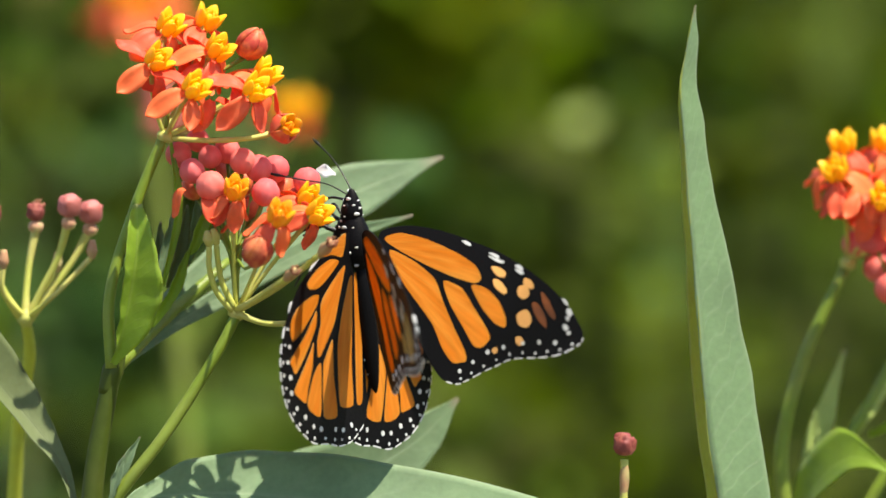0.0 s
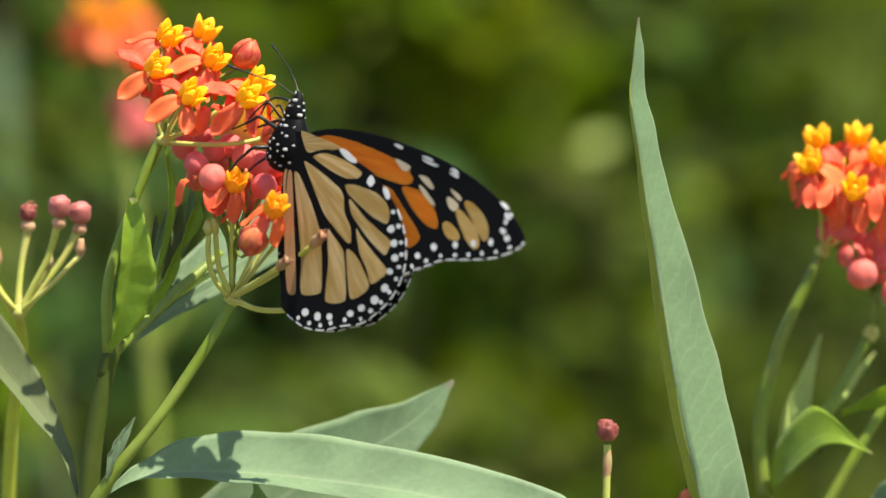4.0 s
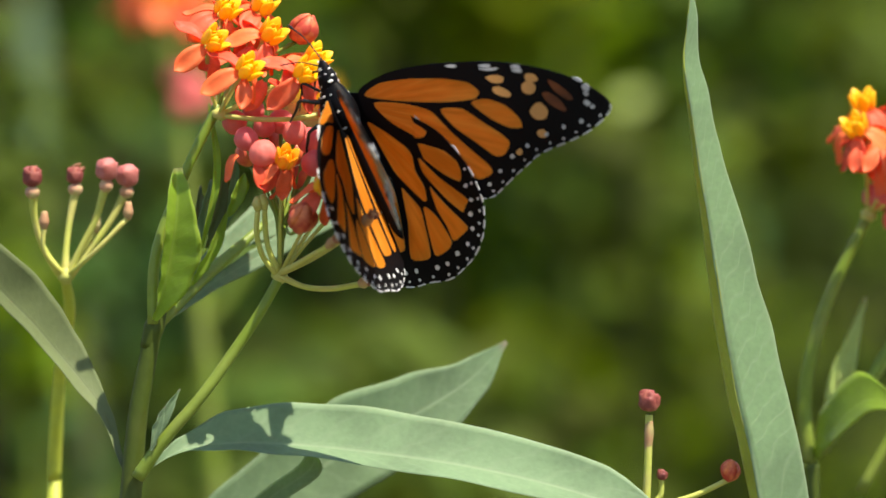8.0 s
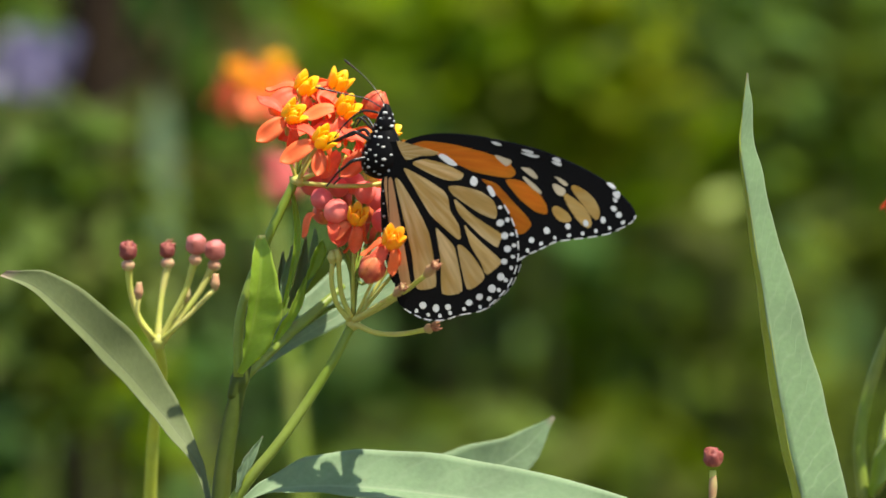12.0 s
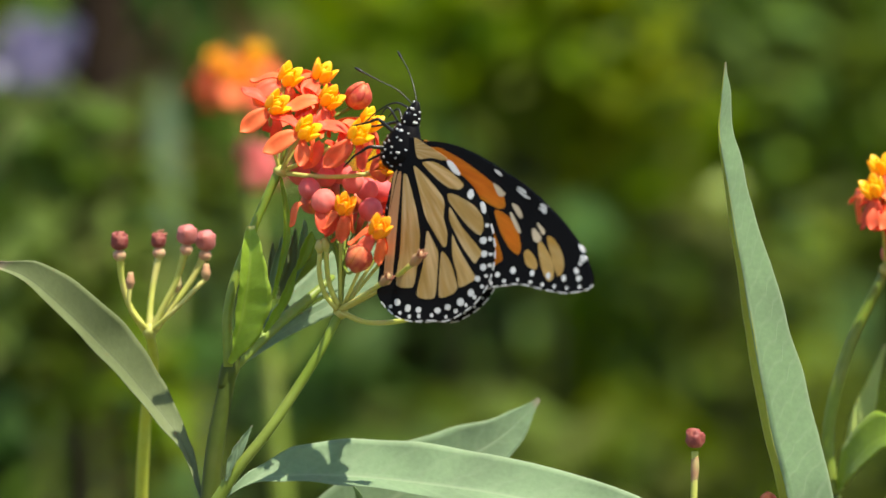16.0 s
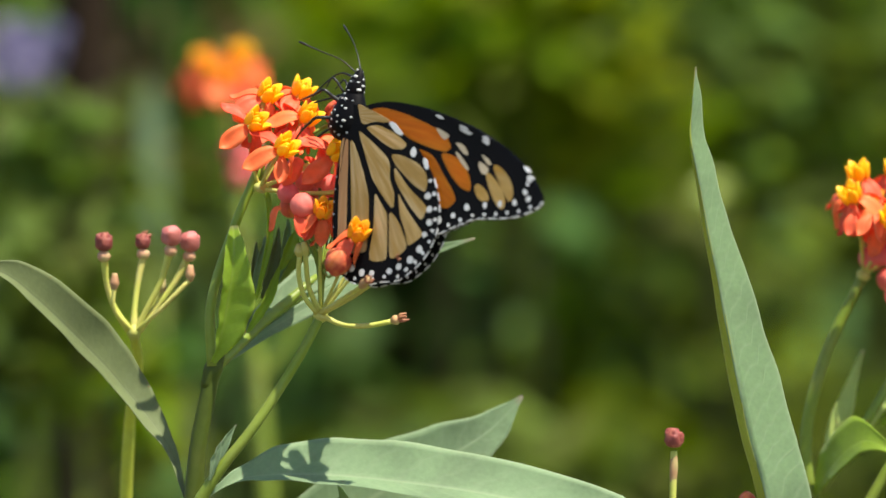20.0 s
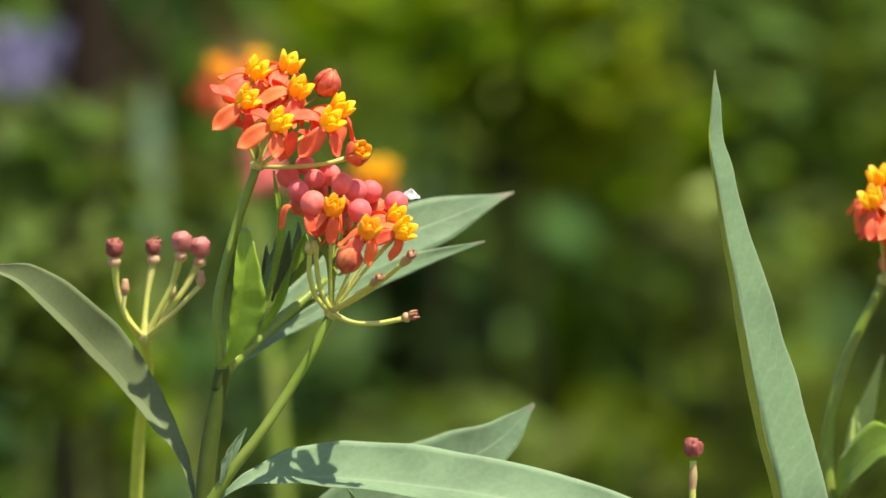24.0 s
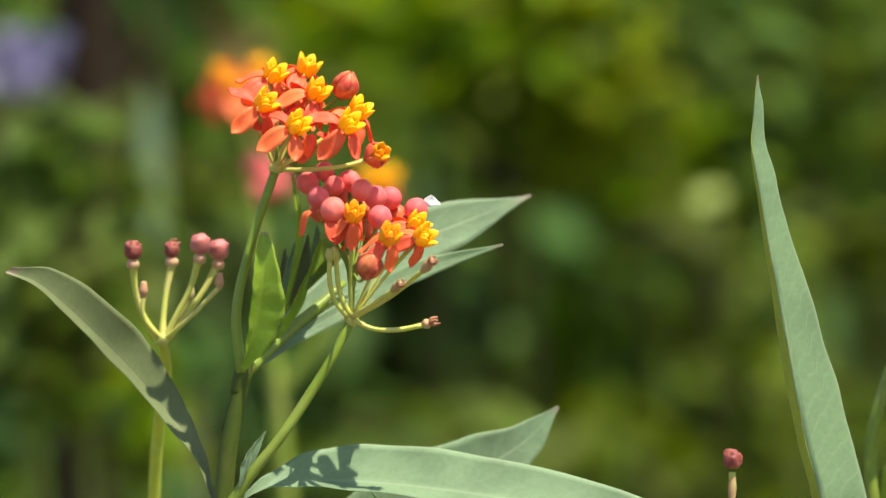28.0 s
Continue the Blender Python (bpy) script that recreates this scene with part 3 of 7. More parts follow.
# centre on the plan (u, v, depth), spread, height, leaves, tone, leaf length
# each tone paints its area of the backdrop as sunlit or shaded
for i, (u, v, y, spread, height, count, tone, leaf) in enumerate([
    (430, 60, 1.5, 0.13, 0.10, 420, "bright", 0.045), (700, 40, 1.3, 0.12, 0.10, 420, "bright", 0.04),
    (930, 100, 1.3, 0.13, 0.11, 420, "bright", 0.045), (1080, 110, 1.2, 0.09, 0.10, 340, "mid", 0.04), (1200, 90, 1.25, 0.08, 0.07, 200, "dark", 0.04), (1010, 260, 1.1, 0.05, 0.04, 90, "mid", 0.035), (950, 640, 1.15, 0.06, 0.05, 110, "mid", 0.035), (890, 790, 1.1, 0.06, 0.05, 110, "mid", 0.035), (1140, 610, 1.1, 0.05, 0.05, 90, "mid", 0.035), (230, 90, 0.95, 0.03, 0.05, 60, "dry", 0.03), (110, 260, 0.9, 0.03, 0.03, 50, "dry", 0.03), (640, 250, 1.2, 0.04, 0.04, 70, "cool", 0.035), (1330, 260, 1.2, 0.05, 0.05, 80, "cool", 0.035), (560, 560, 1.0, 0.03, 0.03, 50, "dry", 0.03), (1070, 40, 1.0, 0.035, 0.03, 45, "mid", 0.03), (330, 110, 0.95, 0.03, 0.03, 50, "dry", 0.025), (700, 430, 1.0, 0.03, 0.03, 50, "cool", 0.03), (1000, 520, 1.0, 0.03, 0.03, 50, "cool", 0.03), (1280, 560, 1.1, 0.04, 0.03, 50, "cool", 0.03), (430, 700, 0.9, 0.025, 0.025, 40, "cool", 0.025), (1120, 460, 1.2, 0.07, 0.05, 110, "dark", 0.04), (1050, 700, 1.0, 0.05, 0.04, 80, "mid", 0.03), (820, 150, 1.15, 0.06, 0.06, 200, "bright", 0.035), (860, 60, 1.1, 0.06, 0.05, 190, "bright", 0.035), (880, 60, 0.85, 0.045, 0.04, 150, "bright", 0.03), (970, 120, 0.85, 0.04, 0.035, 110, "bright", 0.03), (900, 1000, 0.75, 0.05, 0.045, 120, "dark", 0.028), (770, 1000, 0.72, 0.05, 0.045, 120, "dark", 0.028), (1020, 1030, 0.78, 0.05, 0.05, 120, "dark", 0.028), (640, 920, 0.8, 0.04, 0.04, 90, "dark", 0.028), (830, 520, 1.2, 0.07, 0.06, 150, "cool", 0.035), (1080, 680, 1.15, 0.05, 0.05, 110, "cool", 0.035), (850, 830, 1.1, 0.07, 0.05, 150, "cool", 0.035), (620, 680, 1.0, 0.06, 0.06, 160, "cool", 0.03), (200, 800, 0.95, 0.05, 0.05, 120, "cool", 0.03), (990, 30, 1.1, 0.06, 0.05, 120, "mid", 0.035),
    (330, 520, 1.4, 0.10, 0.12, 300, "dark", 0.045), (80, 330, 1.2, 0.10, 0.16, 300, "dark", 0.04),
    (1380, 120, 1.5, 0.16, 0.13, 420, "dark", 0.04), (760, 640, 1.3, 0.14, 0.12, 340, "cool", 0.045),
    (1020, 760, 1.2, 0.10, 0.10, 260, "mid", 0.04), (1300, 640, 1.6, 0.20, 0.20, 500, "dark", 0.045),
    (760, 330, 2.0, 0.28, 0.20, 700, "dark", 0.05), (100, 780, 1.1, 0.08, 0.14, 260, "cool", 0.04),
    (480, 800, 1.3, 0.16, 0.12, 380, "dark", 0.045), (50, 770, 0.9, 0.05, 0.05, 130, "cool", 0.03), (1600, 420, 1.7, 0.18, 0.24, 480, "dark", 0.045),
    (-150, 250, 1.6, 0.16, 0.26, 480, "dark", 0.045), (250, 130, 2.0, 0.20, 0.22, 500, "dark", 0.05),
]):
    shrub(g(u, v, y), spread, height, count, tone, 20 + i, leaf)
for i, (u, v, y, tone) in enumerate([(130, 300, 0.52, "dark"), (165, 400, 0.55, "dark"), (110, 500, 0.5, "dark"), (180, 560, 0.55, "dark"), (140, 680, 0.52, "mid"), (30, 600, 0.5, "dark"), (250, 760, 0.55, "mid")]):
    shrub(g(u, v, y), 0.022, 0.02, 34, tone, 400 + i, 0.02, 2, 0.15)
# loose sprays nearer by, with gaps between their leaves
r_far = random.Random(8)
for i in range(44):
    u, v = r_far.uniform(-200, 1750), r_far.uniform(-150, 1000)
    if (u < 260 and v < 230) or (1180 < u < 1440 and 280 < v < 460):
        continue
    # tone by place: painted sun towards the top, painted shade elsewhere
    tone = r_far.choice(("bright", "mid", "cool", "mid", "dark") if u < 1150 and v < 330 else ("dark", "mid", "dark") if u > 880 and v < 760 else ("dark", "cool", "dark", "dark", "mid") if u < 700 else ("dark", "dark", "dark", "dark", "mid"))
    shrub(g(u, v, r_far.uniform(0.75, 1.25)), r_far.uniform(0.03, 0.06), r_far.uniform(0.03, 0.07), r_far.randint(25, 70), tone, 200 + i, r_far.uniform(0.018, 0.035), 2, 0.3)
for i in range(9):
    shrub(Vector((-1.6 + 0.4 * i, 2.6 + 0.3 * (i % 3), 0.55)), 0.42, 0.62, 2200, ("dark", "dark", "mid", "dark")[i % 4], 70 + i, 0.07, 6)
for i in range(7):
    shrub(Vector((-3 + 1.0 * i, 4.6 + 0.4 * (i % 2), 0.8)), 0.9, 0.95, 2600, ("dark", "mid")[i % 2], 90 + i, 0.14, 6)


def trunk():
    a, b = g(150, 330, 0.62), g(160, -260, 0.62)
    ob = thing("sapling", (a.x, a.y, 0), "slim brown sapling stem, shade put into its dark bark colour, far out of focus", "sapling")
    part("trunk", tube([(a.x + 0.01, a.y, 0), a, b], [0.010, 0.0082, 0.0078], 12, 8), BARK, ob)
    for k, (v, d) in enumerate(((200, 1), (90, -1), (-40, 1))):
        part("twig", tube([g(155, v, 0.62), g(155 + 60 * d, v - 70, 0.64), g(155 + 90 * d, v - 150, 0.66)], [0.002, 0.0014, 0.0006], 8, 6), BARK, ob)


trunk()


def far_blades():
    """Upright blue-green blades and pale stalks behind the milkweed."""
    for u, top, foot, w, y, m, name, words in ((262, 150, 450, 24, 0.70, LEAF, "grass_plant", "upright blue-green grass blade, out of focus"), (150, 640, 1000, 11, 0.55, STEM, "stalk_plant", "pale green forked stalk, out of focus"),
                                               (60, 760, 1000, 12, 0.8, STEM, "grass_plant", "green upright grass blade, out of focus"), (345, 680, 1000, 15, 0.6, LEAF_DARK, "grass_plant", "grey-green upright grass blade, out of focus")):
        a, b = g(u + 14, foot, y), g(u, top, y)
        ob = thing(name, (a.x, a.y, 0), words, "plant", "blurred blades")
        hw = w * UNIT * 1.3
        part("leaf_blade", blade([a, a.lerp(b, 0.4), a.lerp(b, 0.7), b], [hw * 0.2, hw, hw, hw, 0.0004], [hw * 0.2, hw, hw, hw, 0.0004], (-1, 0, 0.05), (1, 0.2, 0), 20, 3), m, ob)
        part("stem", tube([(a.x, a.y, 0.0), (a.x, a.y, a.z * 0.5), a], [0.003, 0.002, 0.001], 8, 6), STEM, ob)


far_blades()


def bokeh_leaf(u, v, y, size):
    p = g(u, v, y)
    ob = thing("broad_leaf_plant", (p.x, p.y, 0), "broad leaf on a thin stalk, sunlight put into its pale colour, far out of focus", "plant", "pale far leaves")
    part("stalk", tube([(p.x, p.y, 0), (p.x + 0.01, p.y, p.z * 0.5), p], [0.002, 0.0012, 0.0006], 8, 6), BRANCH, ob)
    # the sunlit look of this leaf comes from its pale colour
    part("leaf_blade", blade([p + Vector((-size, 0, 0)), p, p + Vector((size, 0, 0.002))], [0.0005, size * 0.7, 0.0005], [0.0005, size * 0.7, 0.0005], (0, 0.6, 0.8), (0, -0.6, -0.8), 10, 3), SUNLIT_LEAF, ob)


bokeh_leaf(1256, 350, 0.72, 0.0050)
bokeh_leaf(1385, 385, 0.75, 0.0036)


def far_mauve():
    ob = thing("mauve_flower", Vector((g(45, 110, 0.6).x, g(45, 110, 0.6).y, 0)), "spray of small mauve flowers, far out of focus", "flower")
    part("stalk", tube([PLACE[ob.name], g(50, 300, 0.6), g(45, 120, 0.6)], [0.003, 0.002, 0.001], 8, 6), STEM_DARK, ob)
    bm = bmesh.new()
    r = random.Random(3)
    for k in range(60):
        p = g(45 + r.gauss(0, 32), 110 + r.gauss(0, 22), 0.6 + r.gauss(0, 0.01))
        n = Euler((r.uniform(0, 6), r.uniform(0, 6), 0)).to_matrix()
        vs = [bm.verts.new(p + n @ Vector((0.0035 * math.cos(a), 0.0035 * math.sin(a), 0))) for a in (0, 1.26, 2.51, 3.77, 5.03)]
        bm.faces.new(vs)
    tagged(part("blossoms", bm, MAUVE, ob), kind="stuff")


far_mauve()


# ---- out-of-focus milkweed behind the main one ----
def far_milkweed():
    y = 0.36
    hub = g(420, 260, y)
    ob = thing("milkweed_plant_far", (hub.x, hub.y, 0), "out-of-focus orange and yellow milkweed behind the main plant", "milkweed", "milkweed plants")
    part("stem", tube([(hub.x + 0.01, hub.y, 0), g(470, 700, y), hub], [0.003, 0.002, 0.0014], 16, 8), STEM, ob)
    for u, v, dy, c in ((372, 122, 0, CROWN_ORANGE), (388, 142, -0.004, CROWN_ORANGE), (440, 112, 0.004, CROWN), (420, 152, -0.004, CROWN_ORANGE)):
        floret(ob, hub, u, v, y + dy, (0.2 * (u - 410) / 60, -0.4, 1), c, 1.15, spread=1.05)
    hub2 = g(600, 420, y)
    part("stalk", tube([g(470, 700, y), g(560, 560, y), hub2], [0.0016, 0.0014, 0.0012], 10, 8), STEM, ob)
    for u, v in ((632, 305), (655, 318), (666, 305)):
        floret(ob, hub2, u, v, y, (0.3, -0.5, 1), CROWN, 1.1, spread=0.6)
    for u, v in ((430, 285), (455, 300), (470, 320), (440, 330)):
        bud(ob, hub2, u, v, y, (-0.4, -0.4, 1), BUD_ROUND, 1.15)
    return ob


plant_far = far_milkweed()


# ---- the main milkweed ----
def main_milkweed():
    foot = g(395, 900, 0.0)
    ob = thing("milkweed_plant", (foot.x, foot.y, 0), "milkweed with orange-yellow flower heads, coral buds and sage-green leaves", "milkweed", "milkweed plants")
    node = g(430, 664, 0.0)
    part("stem", tube([(foot.x - 0.004, foot.y, 0), (foot.x - 0.003, foot.y, foot.z * 0.6), g(392, 930), g(404, 800), node], [0.0042, 0.0032, 0.0020, 0.0018, 0.0015], 30, 12), STEM_DARK, ob)
    part("stem_node", tube([g(420, 700), node, g(442, 634)], [0.0015, 0.0019, 0.0010], 8, 10), STEM_DARK, ob)
    # left leaf, dark above, its lower half seen from the side
    part("leaf", blade([g(u, v, y) for u, v, y in ((384, 905, 0.0), (370, 858, 0.003), (350, 800, 0.006), (315, 752, 0.008), (278, 708, 0.009), (240, 663, 0.008), (200, 622, 0.006), (160, 582, 0.003), (115, 540, 0.0), (62, 498, -0.003), (12, 481, -0.005))],
                       [0.0006, 0.0008, 0.0013, 0.0031, 0.0046, 0.0058, 0.0066, 0.0061, 0.0058, 0.0042, 0.0013], [0.0004, 0.0010, 0.0018, 0.0026, 0.0024, 0.0024, 0.0026, 0.0022, 0.0020, 0.0012, 0.0006], (0.75, 0.45, 0.64), (-0.45, -0.75, -0.45), 44, 6, seed=1), LEAF_DARK, ob, "dusky green upper leaf surface")
    # broad leaf that sweeps across the foot of the view
    part("leaf", blade([g(u, v, y) for u, v, y in ((425, 888, -0.001), (470, 862, 0.002), (540, 852, 0.005), (640, 853, 0.006), (760, 864, 0.004), (880, 880, 0.001), (1010, 905, -0.002), (1150, 945, -0.006), (1300, 1010, -0.010))],
                       [0.0006, 0.0026, 0.0062, 0.0079, 0.0084, 0.0082, 0.0076, 0.0066, 0.0003], [0.0006, 0.0012, 0.0022, 0.0038, 0.0050, 0.0056, 0.0055, 0.0045, 0.0003], (0.1, 0.62, 0.78), (-0.1, -0.8, -0.42), 48, 7, seed=2, wave=0.0009), LEAF, ob)
    # fresh leaf folded upright beside the node
    part("leaf", blade([g(430, 655, -0.002), g(445, 600, -0.004), g(455, 550, -0.005), g(463, 500, -0.006), g(467, 450, -0.006), g(466, 412, -0.005)],
                       [0.0004, 0.0009, 0.0017, 0.0023, 0.0021, 0.0009], [0.0006, 0.0044, 0.0055, 0.0040, 0.0021, 0.0010], (-0.8, -0.5, 0), (0.9, -0.3, 0.1), 28, 5, seed=3, wave=0.0012), LEAF_FRESH, ob, "bright fresh green leaf")
    part("leaf", blade([g(436, 655, 0.002), g(500, 592, 0.014), g(560, 540, 0.022), g(640, 480, 0.028), g(700, 440, 0.032), g(800, 400, 0.037), g(940, 346, 0.043)],
                       [0.0005, 0.0026, 0.0034, 0.0046, 0.0058, 0.0050, 0.0002], [0.0005, 0.0006, 0.0010, 0.0040, 0.0062, 0.0048, 0.0002], (-0.42, 0.3, 0.80), (0.34, -0.15, -0.80), 34, 4, seed=4), LEAF, ob)
    part("leaf", blade([g(440, 660, 0.001), g(520, 600, 0.014), g(600, 553, 0.020), g(740, 480, 0.024), g(890, 433, 0.026)],
                       [0.0004, 0.0010, 0.0016, 0.0020, 0.0002], [0.0004, 0.0013, 0.0020, 0.0020, 0.0002], (-0.38, 0.25, 0.80), (0.32, -0.2, -0.80), 28, 3, seed=5), LEAF, ob)
    part("leaf_stalk", tube([g(434, 660, 0.001), g(500, 595, 0.012), g(560, 545, 0.019), g(610, 500, 0.023)], [0.0013, 0.0013, 0.0010, 0.0006], 12, 8), STEM, ob)
    for u0, v0, u1, v1, u2, v2, w, y, m in ((505, 540, 530, 420, 518, 308, 0.0007, 0.002, LEAF_FRESH), (498, 545, 510, 490, 522, 430, 0.0010, 0.006, LEAF), (515, 540, 535, 480, 545, 415, 0.0011, 0.008, LEAF_DARK), (488, 570, 500, 500, 505, 440, 0.0009, 0.010, LEAF_DARK),
                                            (535, 520, 556, 460, 562, 400, 0.0012, 0.010, LEAF), (548, 490, 566, 450, 574, 420, 0.0013, 0.004, LEAF_FRESH), (490, 600, 520, 550, 548, 480, 0.0011, 0.007, LEAF_FRESH)):
        part("young_leaf", blade([g(u0, v0, y), g(u1, v1, y), g(u2, v2, y)], [0.0004, w, w, 0.0002], [0.0004, w, w, 0.0002], (-0.8, -0.5, 0.1), (0.9, -0.3, 0), 14, 3, seed=u0), m, ob)
    for pts, w, y in ((((428, 860), (446, 805), (470, 764)), 0.0012, -0.003), (((424, 862), (434, 825), (446, 792)), 0.0009, -0.005)):
        part("side_shoot", blade([g(u, v, y) for u, v in pts], [0.0004, w, 0.0002], [0.0004, w * 1.1, 0.0002], (-0.8, -0.4, 0.2), (0.8, -0.5, 0.1), 12, 3, seed=9), LEAF, ob)
    # the stalk of the lower flower head
    low = g(622, 566, -0.002)
    low_stalk = part("flower_stalk", tube([g(402, 905, -0.003), g(437, 850, -0.004), g(500, 770, -0.004), g(547, 700, -0.003), g(592, 626, -0.003), low], [0.0013, 0.0011, 0.0010, 0.0010, 0.0009, 0.0009], 24, 10), STEM, ob, at=g(402, 905, -0.003))
    # the stalk of the upper head: it bends at its foot
    top = g(488, 300, 0.0)
    stalk = part("flower_stalk", tube([g(428, 660, -0.001), g(418, 560, -0.001), g(445, 430, 0.0), top], [0.0011, 0.0010, 0.0009, 0.0009], 18, 10), STEM, ob, at=g(428, 660, -0.001))
    head = part("flower_head", tube([g(486, 306), top, g(497, 290)], [0.0011, 0.0016, 0.0009], 6, 10), STEM_PALE, ob, "open orange and yellow flower head", at=top)
    for u, v, y, ax, turn in ((487, 128, 0.003, (0.45, -0.45, 0.8), 0.2), (545, 116, 0.007, (0.40, -0.30, 0.9), 0.5), (563, 160, 0.001, (0.55, -0.45, 0.7), 0.9), (470, 180, -0.006, (0.62, -0.50, 0.6), 0.3),
                              (528, 219, -0.011, (0.55, -0.55, 0.65), 0.0), (620, 217, -0.008, (0.62, -0.55, 0.6), 0.5), (638, 192, 0.003, (0.60, -0.30, 0.75), 1.0)):
        floret(head, top, u, v, y, ax, CROWN, 0.98, turn=turn, spread=0.98)
    for k, (u, v, y) in enumerate(((500, 168, 0.004), (538, 186, 0.002), (584, 214, -0.001), (498, 212, -0.002), (556, 236, -0.004), (520, 146, 0.008))):
        for j in range(3):
            shared("petal", PETALS[(k + j) % 4], head, stand(g(u, v, y), (0.35 + 0.1 * (k % 3), -0.5, 0.75), 1.1 + 1.9 * j + 0.7 * k, 0.88))
    bud(head, top, 612, 150, 0.004, (0.4, -0.25, 0.9), BUD_LONG, 1.0, radius=2.8 * MM)
    p = g(668, 274, -0.004)
    a = Vector((0.45, -0.8, 0.35)).normalized()
    part("pedicel", tube([top, g(560, 300, -0.003), g(620, 292, -0.004), p - a * 0.002], [0.0005, 0.00045, 0.0004, 0.0006], 10, 6), STEM_PALE, head)
    shared("open_bud", BUD_OPENING, head, stand(p - a * 0.0026, a, 0.3, 0.98))
    shared("crown", CROWN_TIGHT, head, stand(p - a * 0.0014, a, 0.2, 1.05))
    # lower head: coral buds, a few open flowers, spent stalks
    lower = part("flower_head", tube([g(616, 574, -0.002), low, g(628, 556, -0.002)], [0.0011, 0.0017, 0.0009], 6, 10), STEM_PALE, ob, "coral-pink flower buds with a few open yellow flowers", at=low)
    for u, v, y, k in ((545, 325, 0.004, 0.95), (575, 305, 0.006, 0.85), (563, 350, -0.003, 0.92), (590, 373, -0.008, 1.08), (592, 330, 0.002, 0.85), (618, 322, 0.004, 0.95), (640, 338, 0.0, 0.95),
                       (664, 350, 0.001, 0.98), (690, 352, 0.003, 0.98), (672, 386, -0.006, 1.02), (736, 372, 0.002, 1.0)):
        bud(lower, low, u, v, y, ((u - 625) / 150, -0.45, 1), BUD_ROUND, 0.9 * k)
    for u, v, y, ax, c, k, t in ((627, 377, -0.010, (0.25, -0.6, 0.8), CROWN_ORANGE, 0.95, 0.2), (690, 416, -0.021, (0.35, -0.6, 0.75), CROWN_ORANGE, 1.02, 0.5), (740, 396, -0.003, (0.7, -0.45, 0.6), CROWN, 0.95, 0.6), (752, 418, -0.009, (0.75, -0.55, 0.45), CROWN, 0.95, 0.0)):
        floret(lower, low, u, v, y, ax, c, k, turn=t, lobes=DROOPED, spread=0.82)
    bud(lower, low, 654, 470, -0.020, (0.25, -0.5, 0.85), BUD_LONG, 1.0, radius=2.8 * MM)
    for k, (u, v, r) in enumerate(((606, 432, 0.4), (640, 440, 1.3), (575, 408, -0.5), (556, 396, -1.2), (612, 408, 2.0))):
        shared("petal", DROOPED[k % 3], lower, stand(g(u, v - 22, -0.008), (0.15 * r, -0.5, 0.9), r * 2.0, 0.75))
    for u, v, y, k in ((610, 392, 0.004, 0.9), (640, 372, 0.006, 0.9), (700, 384, 0.006, 0.9), (566, 376, 0.007, 0.85), (716, 400, 0.004, 0.8), (600, 350, 0.008, 0.9), (650, 410, 0.003, 0.8)):
        bud(lower, low, u, v, y, ((u - 625) / 150, -0.2, 1), BUD_DUSK, k)
    for pts, tipc, k in (([(622, 566), (660, 582), (705, 584), (748, 576)], (762, 571), 1.0), ([(624, 562), (680, 532), (720, 503), (748, 480)], (764, 463), 1.0), ([(622, 562), (650, 545), (680, 525), (695, 515)], (708, 503), 0.9),
                         ([(616, 562), (594, 535), (583, 495), (584, 462)], (583, 443), 0.95), ([(620, 560), (602, 520), (596, 480), (595, 460)], (592, 440), 0.8)):
        fwd = 0.018 if 700 < tipc[0] and tipc[1] < 520 else 0.003
        path = [g(u, v, -0.003 - fwd * i / 3) for i, (u, v) in enumerate(pts)]
        end = g(*tipc, -0.003 - fwd * 1.2)
        part("spent_pedicel", tube(path, [0.0006, 0.0005, 0.0005, 0.0005], 12, 6), STEM_PALE, lower)
        d = end - path[-1]
        part("spent_calyx", tube([path[-1], path[-1] + d * 0.5, end + d * 0.15], [0.0006, 0.0011 * k, 0.0005], 6, 7), SEED_TAN if tipc[0] > 650 else STEM_PALE, lower, "dry spent flower base")
        if tipc[0] > 650:
            shared("dry_lobes", DRY_LOBES, lower, stand(end - d * 0.1, d, k, 0.9 * k), "shrivelled red-brown sepals")
    # a pale torn petal caught behind the last bud
    part("petal_fragment", blade([g(750, 354, -0.004), g(763, 355, -0.005), g(779, 362, -0.006)], [0.0003, 0.0011, 0.0003], [0.0003, 0.0016, 0.0002], (0.1, 0.5, 0.85), (-0.1, -0.6, -0.8), 8, 2, thick=0.0001), WHITE, lower, "small white torn petal")
    cam.data.dof.use_dof, cam.data.dof.focus_object, cam.data.dof.aperture_fstop = True, lower, 12.0
    return ob, stalk, head, lower, low_stalk


plant, upper_stalk, upper_head, lower_head, lower_stalk = main_milkweed()


